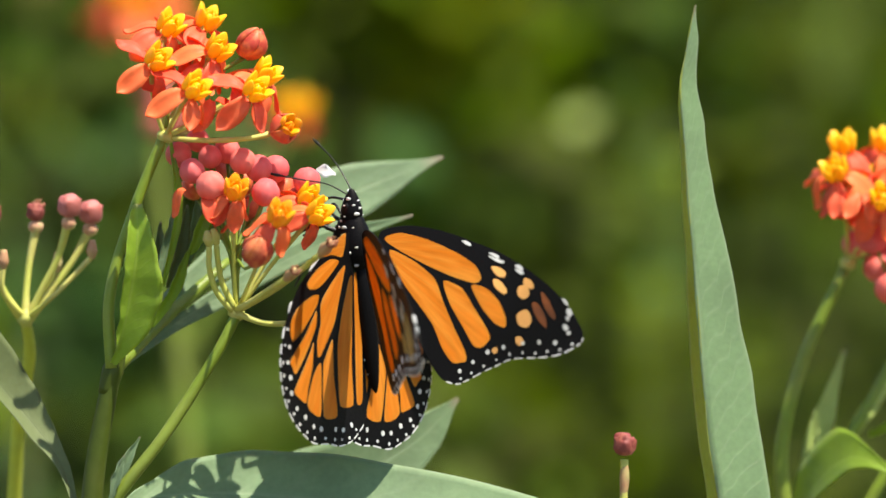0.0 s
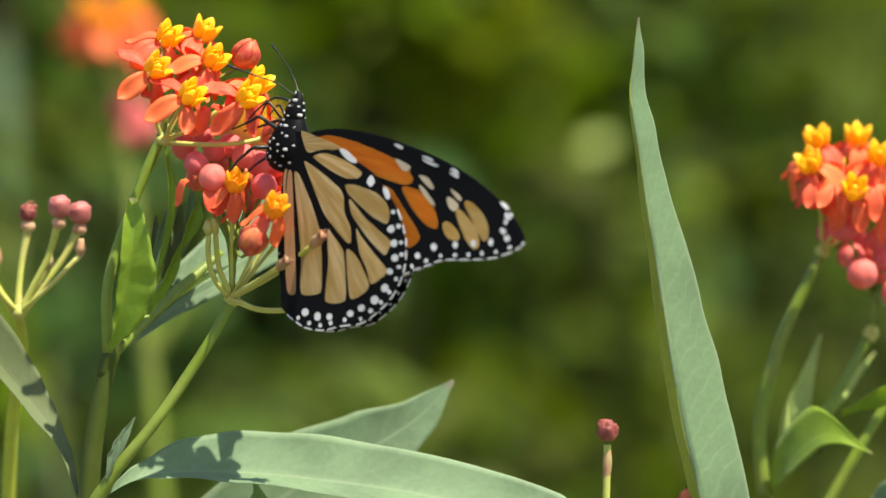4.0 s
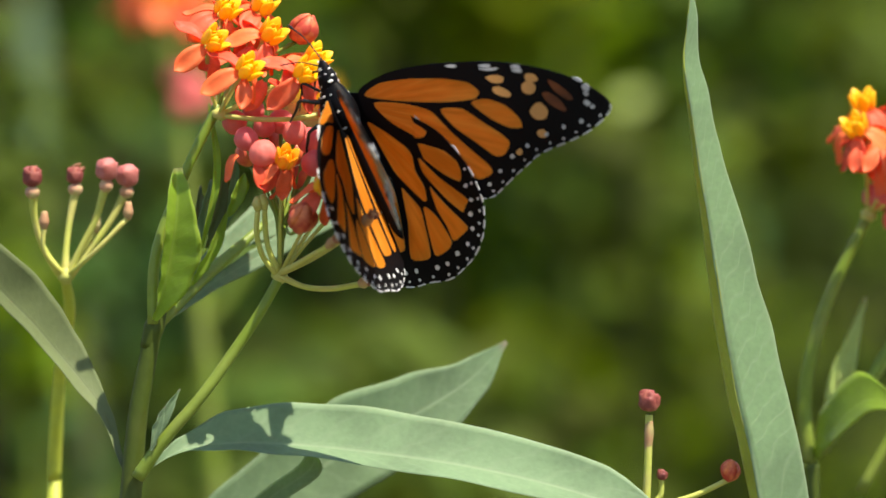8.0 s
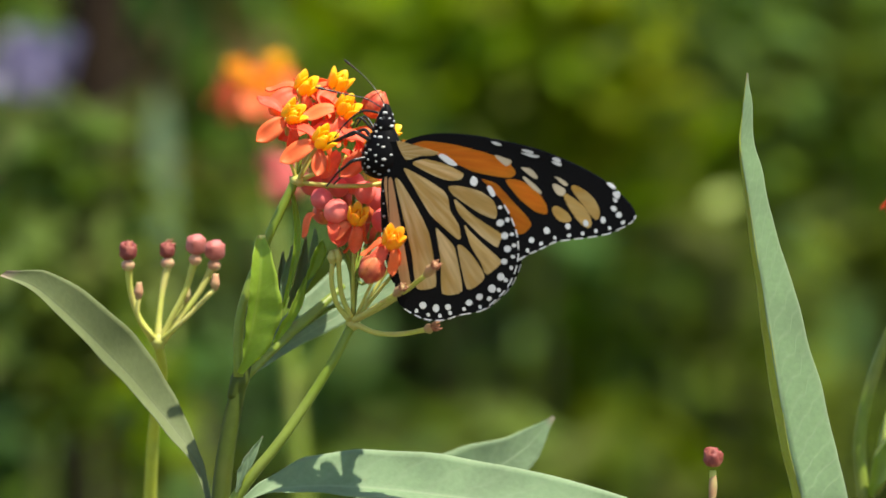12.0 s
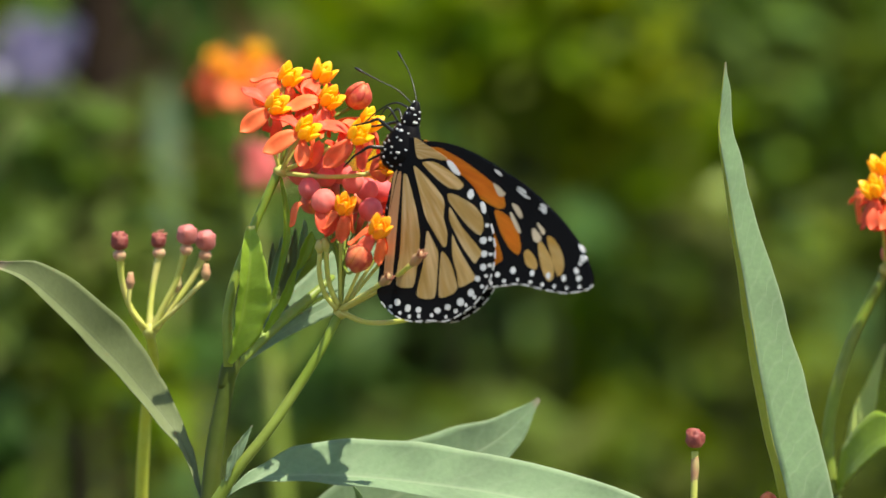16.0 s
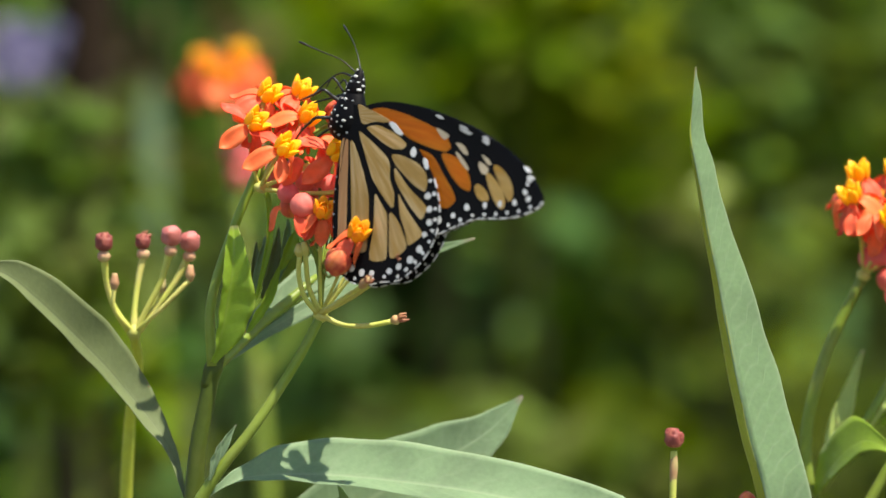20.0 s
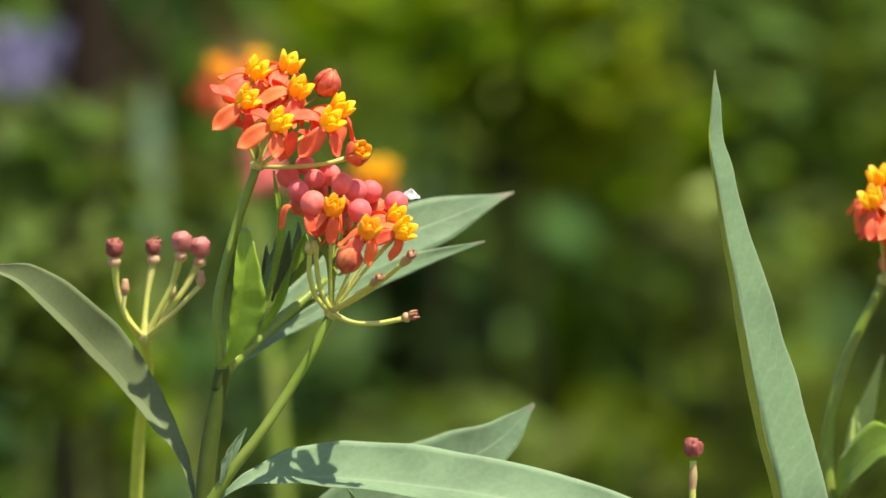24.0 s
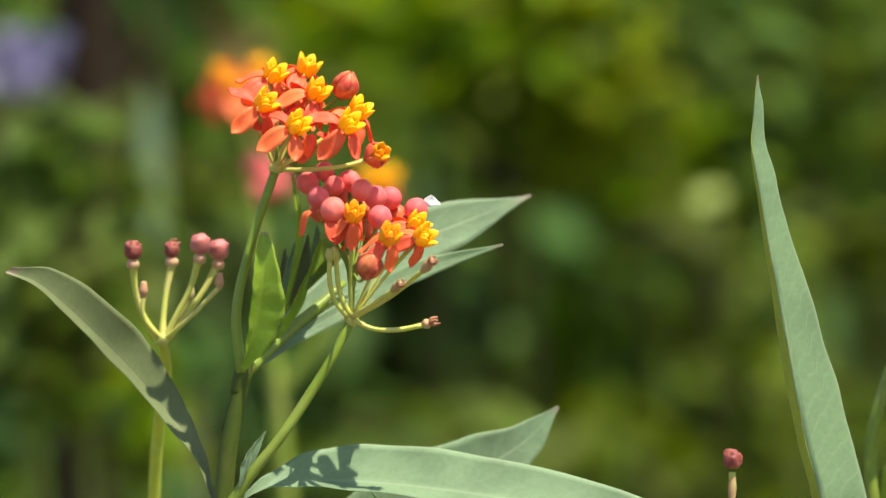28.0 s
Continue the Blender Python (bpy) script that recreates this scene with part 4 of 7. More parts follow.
# ---- spent flower head on its own stem ----
def spent_milkweed():
    hub = g(288, 604, 0.024)
    foot = g(271, 930, 0.045)
    ob = thing("spent_milkweed", (foot.x, foot.y, 0), "spent milkweed head with small maroon buds on pale stalks", "milkweed", "milkweed plants")
    part("stem", tube([(foot.x, foot.y, 0), foot.lerp(Vector((foot.x, foot.y, 0)), 0.5), foot], [0.0025, 0.0018, 0.0013], 12, 10), STEM_YELLOW, ob)
    part("stem", tube([foot, g(274, 850, 0.042), g(281, 745, 0.036), g(295, 650, 0.029), hub], [0.0013, 0.0013, 0.0012, 0.0011, 0.0009], 20, 10), STEM_YELLOW, ob)
    part("hub", tube([g(290, 616, 0.024), hub, g(286, 590, 0.024)], [0.0008, 0.0015, 0.0009], 6, 8), STEM_PALE, ob)
    for path, y, k, m in ((((236, 468), (239, 510), (254, 560), (280, 600)), 0.021, 1.0, 0), (((305, 464), (294, 520), (289, 565), (288, 602)), 0.027, 0.85, 0), (((352, 458), (337, 510), (308, 568), (292, 604)), 0.022, 1.0, 1), (((385, 468), (362, 512), (326, 562), (294, 604)), 0.025, 1.0, 1)):
        base = g(*path[0], y)
        part("pedicel", tube([g(u, v, y + (0.024 - y) * i / 3) for i, (u, v) in enumerate(path)], [0.0008, 0.00058, 0.0006, 0.00085], 14, 7), STEM_PALE, ob)
        tilt = Vector((0.12 if m else -0.05, -0.15, 1))
        shared("bud", BUD_SMALL_PINK if m else BUD_SMALL, ob, stand(base + ABOVE * 0.0008, tilt, k * 2 + m, k * 0.97))
        shared("calyx", CALYX_PINK, ob, stand(base - ABOVE * 0.0012, tilt, 0, 1.0))
        if not m:
            shared("dry_lobes", DRY_LOBES, ob, stand(base + ABOVE * 0.0030, (0.5, -0.4, 0.8), k, 0.9), "shrivelled red-brown sepals")
    for u, v, y, foot_at in ((254, 512, 0.020, (252, 556)), (337, 518, 0.028, (310, 572)), (388, 497, 0.020, (332, 566))):
        part("pedicel", tube([hub, g(*foot_at, y), g(u, v + 12, y)], [0.0005, 0.0004, 0.0005], 10, 6), STEM_PALE, ob)
        part("small_bud", tube([g(u, v + 16, y), g(u, v + 4, y), g(u + 1, v - 14, y)], [0.0005, 0.0010, 0.0005], 6, 7), SEED_TAN, ob)


spent_milkweed()


# ---- leaf behind, tall leaf, low bud, milkweed on the other side ----
def back_leaf():
    a = g(430, 1080, 0.03)
    ob = thing("leafy_shoot", (a.x, a.y, 0), "broad pale sage leaf on a shoot behind the milkweed", "leaf")
    part("shoot_stem", tube([(a.x, a.y, 0), (a.x, a.y, a.z * 0.6), a], [0.003, 0.002, 0.0012], 10, 8), STEM, ob)
    part("leaf", blade([a, g(560, 995, 0.03), g(679, 927, 0.03), g(760, 876, 0.03), g(860, 825, 0.03), g(936, 775, 0.031), g(988, 721, 0.032)],
                       [0.0006, 0.006, 0.0084, 0.0090, 0.0070, 0.0034, 0.0004], [0.0006, 0.006, 0.0080, 0.0083, 0.0066, 0.0036, 0.0003], (-0.55, 0.2, 0.8), (0.6, -0.2, -0.75), 34, 5, seed=11), LEAF, ob)
    part("leaf", blade([a, g(620, 960, 0.02), g(680, 905, 0.015), g(650, 860, 0.012)], [0.0004, 0.002, 0.002, 0.0002], [0.0004, 0.002, 0.002, 0.0002], (-0.6, 0.1, 0.5), (0.6, -0.2, -0.5), 14, 3, seed=12), LEAF, ob)
    return ob


def tall_leaf():
    a = g(1490, 1060, -0.006)
    ob = thing("tall_leaf_shoot", (a.x, a.y, 0), "tall upright sage-green lance-shaped leaf, folded along its midrib", "leaf")
    part("shoot_stem", tube([(a.x, a.y, 0), (a.x, a.y, a.z * 0.6), a], [0.003, 0.002, 0.0012], 10, 8), STEM, ob)
    fold = ((1452, 880), (1430, 800), (1410, 700), (1393, 600), (1373, 500), (1357, 410), (1342, 325), (1331, 255), (1334, 195), (1340, 134))
    line = [a] + [g(u, v, -0.006 + 0.0004 * i) for i, (u, v) in enumerate(fold)]
    part("leaf", blade(line, [0.0002] * 11, [0.0088, 0.0091, 0.0097, 0.0087, 0.0073, 0.0059, 0.0045, 0.0036, 0.0031, 0.0019, 0.0003], (-0.22, 0.97, 0.0), (0.97, 0.16, 0.12), 56, 7, seed=13, curl=0.05, wave=0.0007), LEAF_TALL, ob)
    # the folded half is a separate part, its backlit glow painted as colour
    part("leaf_fold", blade(line, [0.0030, 0.0052, 0.0050, 0.0050, 0.0042, 0.0032, 0.0024, 0.0016, 0.0008, 0.0005, 0.0001], [0.0001] * 11, (-0.26, 0.96, 0.0), (0.97, 0.16, 0.12), 56, 5, seed=13, curl=0.05, wave=0.0007), LEAF_FOLD, ob, "half of the leaf, folded back, light through it put into its yellow-green colour")
    return ob


def low_bud():
    a = g(1290, 1000, 0.0)
    ob = thing("spent_bud_stalk", (a.x, a.y, 0), "small maroon spent bud on a pale jointed stalk", "milkweed")
    part("stem", tube([(a.x, a.y, 0), a, g(1294, 920), g(1296, 836)], [0.002, 0.0008, 0.0007, 0.0007], 20, 8), STEM_PALE, ob)
    part("joint", tube([g(1294, 898), g(1296, 864), g(1296, 838)], [0.0006, 0.0009, 0.0006], 6, 8), SEED_TAN, ob)
    shared("bud", BUD_SMALL, ob, stand(g(1296, 832), (0.02, -0.1, 1), 0.4, 1.0))
    for u, v, c in ((1316, 925, 0), (1424, 925, 1)):
        part("pedicel", tube([g(1292, 985), g((1292 + u) / 2 + 10, 965), g(u, v + 14)], [0.0006, 0.0005, 0.0005], 8, 6), STEM_PALE, ob)
        shared("bud", BUD_LONG if c else BUD_SMALL, ob, stand(g(u, v + 16), (0.1, -0.1, 1), 0, 0.68 if c else 0.5))
    return ob


def right_milkweed():
    """Slightly out of focus; its own plan marks are shifted onto the common plan."""
    y = 0.045

    def q(u, v, dy=0.0):
        return 1637 + (u - 1409) / 1.09, 335 + (v - 221) / 1.09, y + dy
    node = g(*q(1312, 850))
    ob = thing("milkweed_plant", (node.x, node.y, 0), "milkweed with orange-yellow flowers, coral buds and fresh leaves", "milkweed", "milkweed plants")
    part("stem", tube([(node.x, node.y, 0), (node.x, node.y, node.z * 0.6), g(*q(1310, 920)), node], [0.004, 0.003, 0.0021, 0.0018], 24, 10), STEM_DARK, ob)
    hub = g(*q(1415, 415))
    part("flower_stalk", tube([node, g(*q(1303, 740)), g(*q(1335, 590)), hub], [0.0014, 0.0013, 0.0012, 0.0010], 20, 10), STEM, ob)
    head = part("flower_head", tube([g(*q(1411, 425)), hub, g(*q(1420, 405))], [0.0011, 0.0016, 0.0009], 6, 10), STEM_PALE, ob, at=hub)
    for u, v, dy, ax in ((1405, 215, -0.004, (-0.2, -0.3, 1)), (1390, 258, -0.010, (-0.5, -0.5, 0.9)), (1477, 212, 0.004, (0.1, -0.3, 1)), (1515, 245, -0.004, (0.2, -0.5, 1)), (1470, 305, -0.014, (0.1, -0.8, 0.8)), (1545, 315, -0.012, (0.3, -0.7, 0.8)), (1575, 260, 0.0, (0.4, -0.3, 0.9)), (1430, 270, -0.004, (-0.1, -0.5, 1))):
        floret(head, hub, *q(u, v, dy), ax, CROWN, 1.0, lobes=DROOPED)
    for k, (u, v, dy) in enumerate(((1380, 268, -0.004), (1402, 290, -0.010), (1436, 296, -0.012), (1500, 300, -0.012))):
        for j in range(3):
            shared("petal", PETALS[(k + j) % 4], head, stand(g(*q(u, v, dy)), (-0.45 + 0.2 * k, -0.5, 0.7), 2.2 + 1.0 * j + 0.5 * k, 0.85))
    hub2 = g(*q(1500, 560, 0.004))
    head2 = part("flower_head", tube([g(*q(1496, 575, 0.004)), hub2, g(*q(1504, 548, 0.004))], [0.0011, 0.0016, 0.0009], 6, 10), STEM_PALE, ob, at=hub2)
    for u, v, dy, k in ((1452, 372, -0.008, 1.15), (1430, 385, 0.0, 1.0), (1536, 381, -0.006, 1.1), (1484, 457, -0.01, 1.1), (1516, 450, 0.0, 1.0), (1546, 490, -0.008, 1.15), (1465, 425, 0.0, 1.0), (1590, 470, -0.002, 1.1), (1575, 520, 0.0, 1.0), (1500, 418, 0.002, 0.95), (1526, 428, -0.004, 1.0), (1560, 440, 0.0, 1.05), (1514, 398, -0.004, 0.95), (1480, 405, 0.004, 0.9), (1555, 405, 0.004, 0.95)):
        bud(head2, hub2, *q(u, v, dy), ((u - 1500) / 120, -0.4, 0.9), BUD_ROUND, k)
    part("flower_stalk", tube([g(*q(1400, 900, -0.002)), g(*q(1480, 760, -0.002)), g(*q(1560, 640, -0.001)), g(*q(1640, 560))], [0.0011, 0.001, 0.0009, 0.0008], 16, 10), STEM, ob)
    part("leaf_stalk", tube([g(*q(1330, 830)), g(*q(1420, 700)), hub2], [0.0012, 0.001, 0.0009], 12, 8), STEM, ob)
    part("leaf", blade([g(*q(1318, 845)), g(*q(1350, 790, -0.006)), g(*q(1420, 735, -0.012)), g(*q(1500, 770, -0.018))], [0.0005, 0.0045, 0.006, 0.0004], [0.0005, 0.0028, 0.0032, 0.0004], (-0.25, 0.6, 0.75), (0.3, -0.7, -0.6), 20, 4, seed=21), LEAF_FRESH, ob, "bright fresh green leaf")
    # two back leaves in the paler copy: painted sunlight
    part("leaf", blade([g(*q(1325, 840, 0.004)), g(*q(1365, 700, 0.006)), g(*q(1412, 560, 0.01))], [0.0005, 0.0022, 0.0003], [0.0005, 0.0026, 0.0003], (-0.9, -0.3, 0.2), (0.9, 0.3, -0.2), 18, 4, seed=22), SUNLIT_LEAF, ob)
    part("leaf", blade([g(*q(1400, 740, 0.006)), g(*q(1450, 660, 0.01)), g(*q(1508, 595, 0.014))], [0.0005, 0.0016, 0.0003], [0.0005, 0.0016, 0.0003], (-0.85, -0.3, 0.3), (0.85, 0.3, -0.3), 14, 3, seed=23), SUNLIT_LEAF, ob)
    part("leaf", blade([g(*q(1450, 700)), g(*q(1520, 670, -0.004)), g(*q(1640, 620, -0.008))], [0.0005, 0.002, 0.0003], [0.0005, 0.002, 0.0003], (-0.2, -0.4, 0.8), (0.2, 0.4, -0.8), 14, 3, seed=24), LEAF_FRESH, ob)
    part("leaf", blade([g(*q(1470, 910, -0.01)), g(*q(1530, 850, -0.014)), g(*q(1640, 760, -0.02))], [0.0005, 0.0030, 0.0003], [0.0005, 0.003, 0.0003], (-0.5, 0.3, 0.75), (0.5, -0.4, -0.75), 14, 3, seed=25), LEAF, ob)
    return ob


shoot_behind, shoot_tall, stalk_low, plant_right = back_leaf(), tall_leaf(), low_bud(), right_milkweed()


# ---- the butterfly: x to its right, y forwards, z to its back; millimetres ----
FORE_EDGE = [(1.6, 1.3), (2.6, 2.9), (7.3, 4.8), (14.0, 5.7), (20.7, 5.7), (28.4, 5.2), (35.9, 3.6), (41.8, 1.5), (45.4, -0.6), (48.0, -2.7), (48.7, -4.4), (47.7, -5.8), (44.6, -8.0), (41.1, -9.4), (37.7, -10.4), (34.3, -11.5), (31.9, -13.1), (29.5, -14.7), (26.5, -16.9), (24.5, -18.2), (21.9, -18.4), (19.8, -17.6), (15.2, -14.0), (10.2, -9.0), (5.1, -4.6), (2.4, -1.8)]
FORE_CELLS = [
    [(3.0, 1.4), (6.0, 3.0), (11.6, 3.3), (18.1, 2.8), (22.5, 1.8), (24.3, 0.2), (23.3, -0.8), (18.8, -0.9), (13.3, -0.5), (6.8, 0.4)],
    [(4.5, -0.3), (10.0, -0.9), (14.8, -2.6), (17.7, -6.0), (21.2, -9.7), (24.2, -12.6), (24.8, -14.0), (22.3, -14.8), (19.7, -13.1), (16.7, -9.8), (12.6, -7.1), (7.5, -3.8)],
    [(17.0, -2.4), (20.9, -2.7), (24.4, -5.3), (27.5, -7.6), (28.8, -9.1), (27.7, -10.8), (26.0, -11.0), (23.0, -8.5), (19.4, -5.6)],
    [(23.0, -1.6), (26.0, -1.4), (29.1, -2.8), (31.1, -4.9), (31.5, -6.4), (29.3, -6.2), (26.2, -4.5)],
]
FORE_MARKS = [
    [(26.1, 2.6), (27.9, 2.9), (29.4, 2.4), (29.2, 1.5), (27.5, 1.5)],
    [(27.1, 0.6), (28.5, 0.8), (30.4, -0.4), (29.9, -1.2), (27.7, -0.5)],
    [(33.6, 2.5), (35.0, 2.5), (35.9, 1.6), (35.4, 1.1), (33.7, 1.4)],
    [(32.8, 0.9), (34.4, 1.3), (35.3, 0.1), (34.3, -1.0), (32.8, -0.5)],
    [(33.8, -3.5), (35.5, -2.5), (36.9, -3.9), (36.4, -5.3), (34.7, -5.5), (33.7, -4.5)],
    [(34.4, -7.6), (35.4, -7.2), (36.2, -7.8), (35.8, -8.7), (34.7, -8.5)],
    [(30.0, -10.7), (30.8, -10.2), (31.2, -10.8), (30.7, -11.4), (30.1, -11.2)],
]
FORE_DIM = [
    [(36.3, -1.1), (37.6, -1.0), (39.5, -2.5), (40.4, -4.3), (39.0, -4.0), (37.2, -2.7)],
    [(37.7, 1.2), (39.8, 0.1), (41.9, -2.2), (41.0, -2.5), (38.8, -0.9)],
]
FORE_WHITE = [
    [(18.8, 5.2), (19.9, 5.4), (20.9, 5.1), (20.8, 4.8), (19.8, 4.8)],
    [(24.9, 4.7), (26.1, 4.9), (27.3, 4.7), (27.2, 4.3), (25.9, 4.4)],
    [(24.9, 4.2), (26.7, 4.2), (28.6, 4.1), (28.2, 3.7), (26.7, 3.7)],
    [(31.0, 4.1), (32.0, 4.4), (32.9, 3.9), (32.6, 3.6), (31.5, 3.8)],
    [(31.1, 3.5), (32.2, 3.6), (33.1, 3.4), (32.9, 2.9), (31.7, 3.1)],
    [(42.3, 1.3), (43.2, 1.2), (44.0, 0.6), (43.8, 0.3), (42.9, 0.7)],
    [(43.8, -0.3), (44.7, -0.0), (45.3, -0.8), (44.8, -1.4), (44.1, -1.0)],
    [(44.0, -1.4), (44.7, -1.5), (44.9, -2.0), (44.3, -2.1)],
    [(43.8, -3.0), (44.5, -2.8), (45.1, -3.4), (44.6, -3.9), (44.0, -3.6)],
]
HIND_EDGE = [(-1.0, 1.6), (3.2, 1.7), (7.2, 0.0), (11.7, -2.8), (16.2, -5.6), (19.2, -9.0), (21.5, -12.4), (22.8, -15.9), (23.3, -18.8), (23.1, -21.9), (22.2, -24.9), (20.2, -28.0), (17.6, -30.2), (14.5, -32.0), (10.2, -32.4), (7.0, -33.0), (3.7, -32.6), (1.3, -31.4), (-1.0, -29.5), (-1.8, -27.0), (-1.8, -16.0), (-1.5, -3.0)]
# the lower faces: tan cells of the hindwing, cream and tan marks near the forewing's tip
HIND_INNER = [
    [(-1.4, -5.7), (-0.8, -4.6), (-1.4, -10.4), (-1.4, -13.7), (-1.4, -10.5)],
    [(-0.5, -5.4), (0.2, -5.4), (0.8, -15.7), (1.2, -26.0), (-0.5, -25.6), (-1.2, -13.6)],
    [(0.8, -5.3), (1.8, -5.8), (4.3, -11.0), (6.1, -16.3), (6.4, -22.8), (6.1, -26.4), (2.4, -26.4), (2.3, -19.9), (1.4, -11.3)],
    [(2.8, -3.5), (3.8, -3.8), (6.9, -5.9), (9.9, -8.4), (10.7, -10.0), (10.8, -12.4), (12.1, -15.3), (12.2, -17.7), (11.5, -17.8), (9.3, -15.5), (6.8, -12.5), (4.6, -7.7)],
    [(2.1, 1.9), (3.4, 1.6), (9.7, -1.0), (8.8, -1.5), (6.5, -1.3), (3.6, -1.8), (2.7, -0.3)],
]
HIND_OUTER = [
    [(7.6, -15.6), (8.3, -16.1), (10.5, -18.9), (10.9, -20.8), (11.2, -27.8), (7.3, -27.9), (7.8, -21.6)],
    [(11.4, -19.3), (12.6, -19.6), (14.2, -21.6), (15.9, -25.2), (15.1, -26.6), (12.2, -27.5)],
    [(13.3, -15.5), (14.0, -16.5), (16.2, -19.2), (19.4, -22.7), (19.2, -23.6), (16.4, -25.2), (15.5, -22.6), (14.0, -19.4)],
    [(11.9, -10.6), (12.3, -10.6), (15.3, -13.9), (20.3, -18.0), (19.8, -19.1), (19.0, -20.2), (16.1, -17.6), (12.5, -13.1)],
    [(11.1, -7.8), (13.2, -7.9), (17.2, -9.4), (19.4, -11.4), (19.9, -13.5), (19.3, -14.8), (16.4, -13.3), (11.9, -9.5)],
    [(4.6, -2.6), (7.2, -2.1), (11.2, -3.6), (14.2, -5.6), (13.6, -6.6), (11.4, -6.6), (8.5, -5.3)],
]
HIND_GLINTS = [
    [(9.9, -1.7), (11.0, -1.6), (13.3, -3.8), (11.8, -3.6)],
    [(15.5, -7.1), (16.2, -6.3), (16.9, -7.3), (16.3, -8.2), (15.6, -7.8)],
    [(18.6, -8.7), (19.3, -8.6), (20.0, -10.2), (19.3, -10.5)],
]
FORE_CREAM = [
    [(19.8, 2.8), (21.0, 2.9), (23.5, 2.3), (22.3, 1.1)],
    [(25.3, 1.3), (27.3, 1.5), (29.0, 0.1), (28.1, -0.3)],
    [(25.9, -0.5), (26.8, -0.3), (29.9, -2.3), (29.9, -3.0), (28.0, -2.2)],
    [(32.0, 0.8), (33.9, 0.5), (35.0, -0.4), (34.1, -0.7)],
    [(31.9, -1.1), (32.4, -0.5), (34.6, -1.3), (34.4, -2.6), (33.1, -2.6)],
]
FORE_TAN = [
    [(32.8, -5.7), (33.3, -4.9), (35.4, -5.7), (36.4, -7.0), (34.4, -7.3)],
    [(34.8, -3.0), (35.3, -2.4), (38.6, -4.2), (40.3, -6.4), (40.0, -7.7), (37.7, -6.4)],
    [(35.8, -0.8), (36.9, -0.5), (39.8, -1.9), (41.5, -4.1), (41.3, -5.9), (38.2, -3.2)],
]


def rounded(pts, per=4, k_soft=0.5):
    """A closed smooth outline through the corners."""
    n, out = len(pts), []
    p = [Vector((a, b, 0)) for a, b in pts]
    for i in range(n):
        a, b, c, d = p[i - 1], p[i], p[(i + 1) % n], p[(i + 2) % n]
        for k in range(per):
            t = k / per
            m, w = (c - a) * k_soft, (d - b) * k_soft
            out.append(b * (2 * t ** 3 - 3 * t * t + 1) + m * (t ** 3 - 2 * t * t + t) + c * (3 * t * t - 2 * t ** 3) + w * (t ** 3 - t * t))
    return out


def grown(outline, by):
    """The outline pushed outwards by a little."""
    n = len(outline)
    area = sum(a.x * b.y - b.x * a.y for a, b in zip(outline, outline[1:] + outline[:1]))
    out = []
    for i, p in enumerate(outline):
        d = (outline[(i + 1) % n] - outline[i - 1]).normalized()
        out.append(p + Vector((d.y, -d.x, 0)) * (by if area > 0 else -by))
    return out


def plate(outline, half, side, bm=None, rim=0.0, mats=(0, 0, 0), span=None):
    """A thin plate over an outline in millimetres, half thick to each side; rim: a pale border on the lower face."""
    bm = bm or bmesh.new()
    pts = outline if side > 0 else [Vector((-p.x, p.y, 0)) for p in outline][::-1]
    z0, z1 = span or (-half, half)
    hi = [bm.verts.new((p.x * MM, p.y * MM, z1 * MM)) for p in pts]
    lo = [bm.verts.new((p.x * MM, p.y * MM, z0 * MM)) for p in pts]
    top, under = bm.faces.new(hi), bm.faces.new(lo[::-1])
    top.material_index, under.material_index = mats[0], mats[1]
    for i in range(len(pts)):
        j = (i + 1) % len(pts)
        bm.faces.new((hi[i], lo[i], lo[j], hi[j])).material_index = mats[1]
    if rim:
        for f in bmesh.ops.inset_region(bm, faces=[under], thickness=rim * MM, use_even_offset=True)["faces"]:
            f.material_index = mats[2]
    return bm


def flat_mesh(name, bm, *materials):
    bmesh.ops.recalc_face_normals(bm, faces=bm.faces)
    bmesh.ops.triangulate(bm, faces=[f for f in bm.faces if len(f.verts) > 4])
    me = mesh_of(name, bm, *materials)
    for p in me.polygons:
        p.use_smooth = False
    return me


def edge_dots(outline, first, last, inset, step, size, jitter, seed):
    """White dots in a row inside the wing's outer margin."""
    r = random.Random(seed)
    centre = sum(outline, Vector()) / len(outline)
    out, gone = [], 0.0
    for i in range(int(first * len(outline)), int(last * len(outline))):
        a, b = outline[i], outline[(i + 1) % len(outline)]
        gone += (b - a).length
        if gone > step:
            gone = 0.0
            d = (b - a).normalized()
            inn = Vector((d.y, -d.x, 0))
            if inn.dot(centre - a) < 0:
                inn = -inn
            c = a + inn * inset * r.uniform(0.85, 1.15)
            w, h = size * r.uniform(0.75, 1.1), size * r.uniform(0.8, 1.1)
            out.append([c + d * (w * math.cos(q)) + inn * (h * math.sin(q)) for q in (math.pi * j / 4 + jitter for j in range(8))])
    return out


def area_of(loop):
    return abs(sum(a.x * b.y - b.x * a.y for a, b in zip(loop, loop[1:] + loop[:1]))) / 2


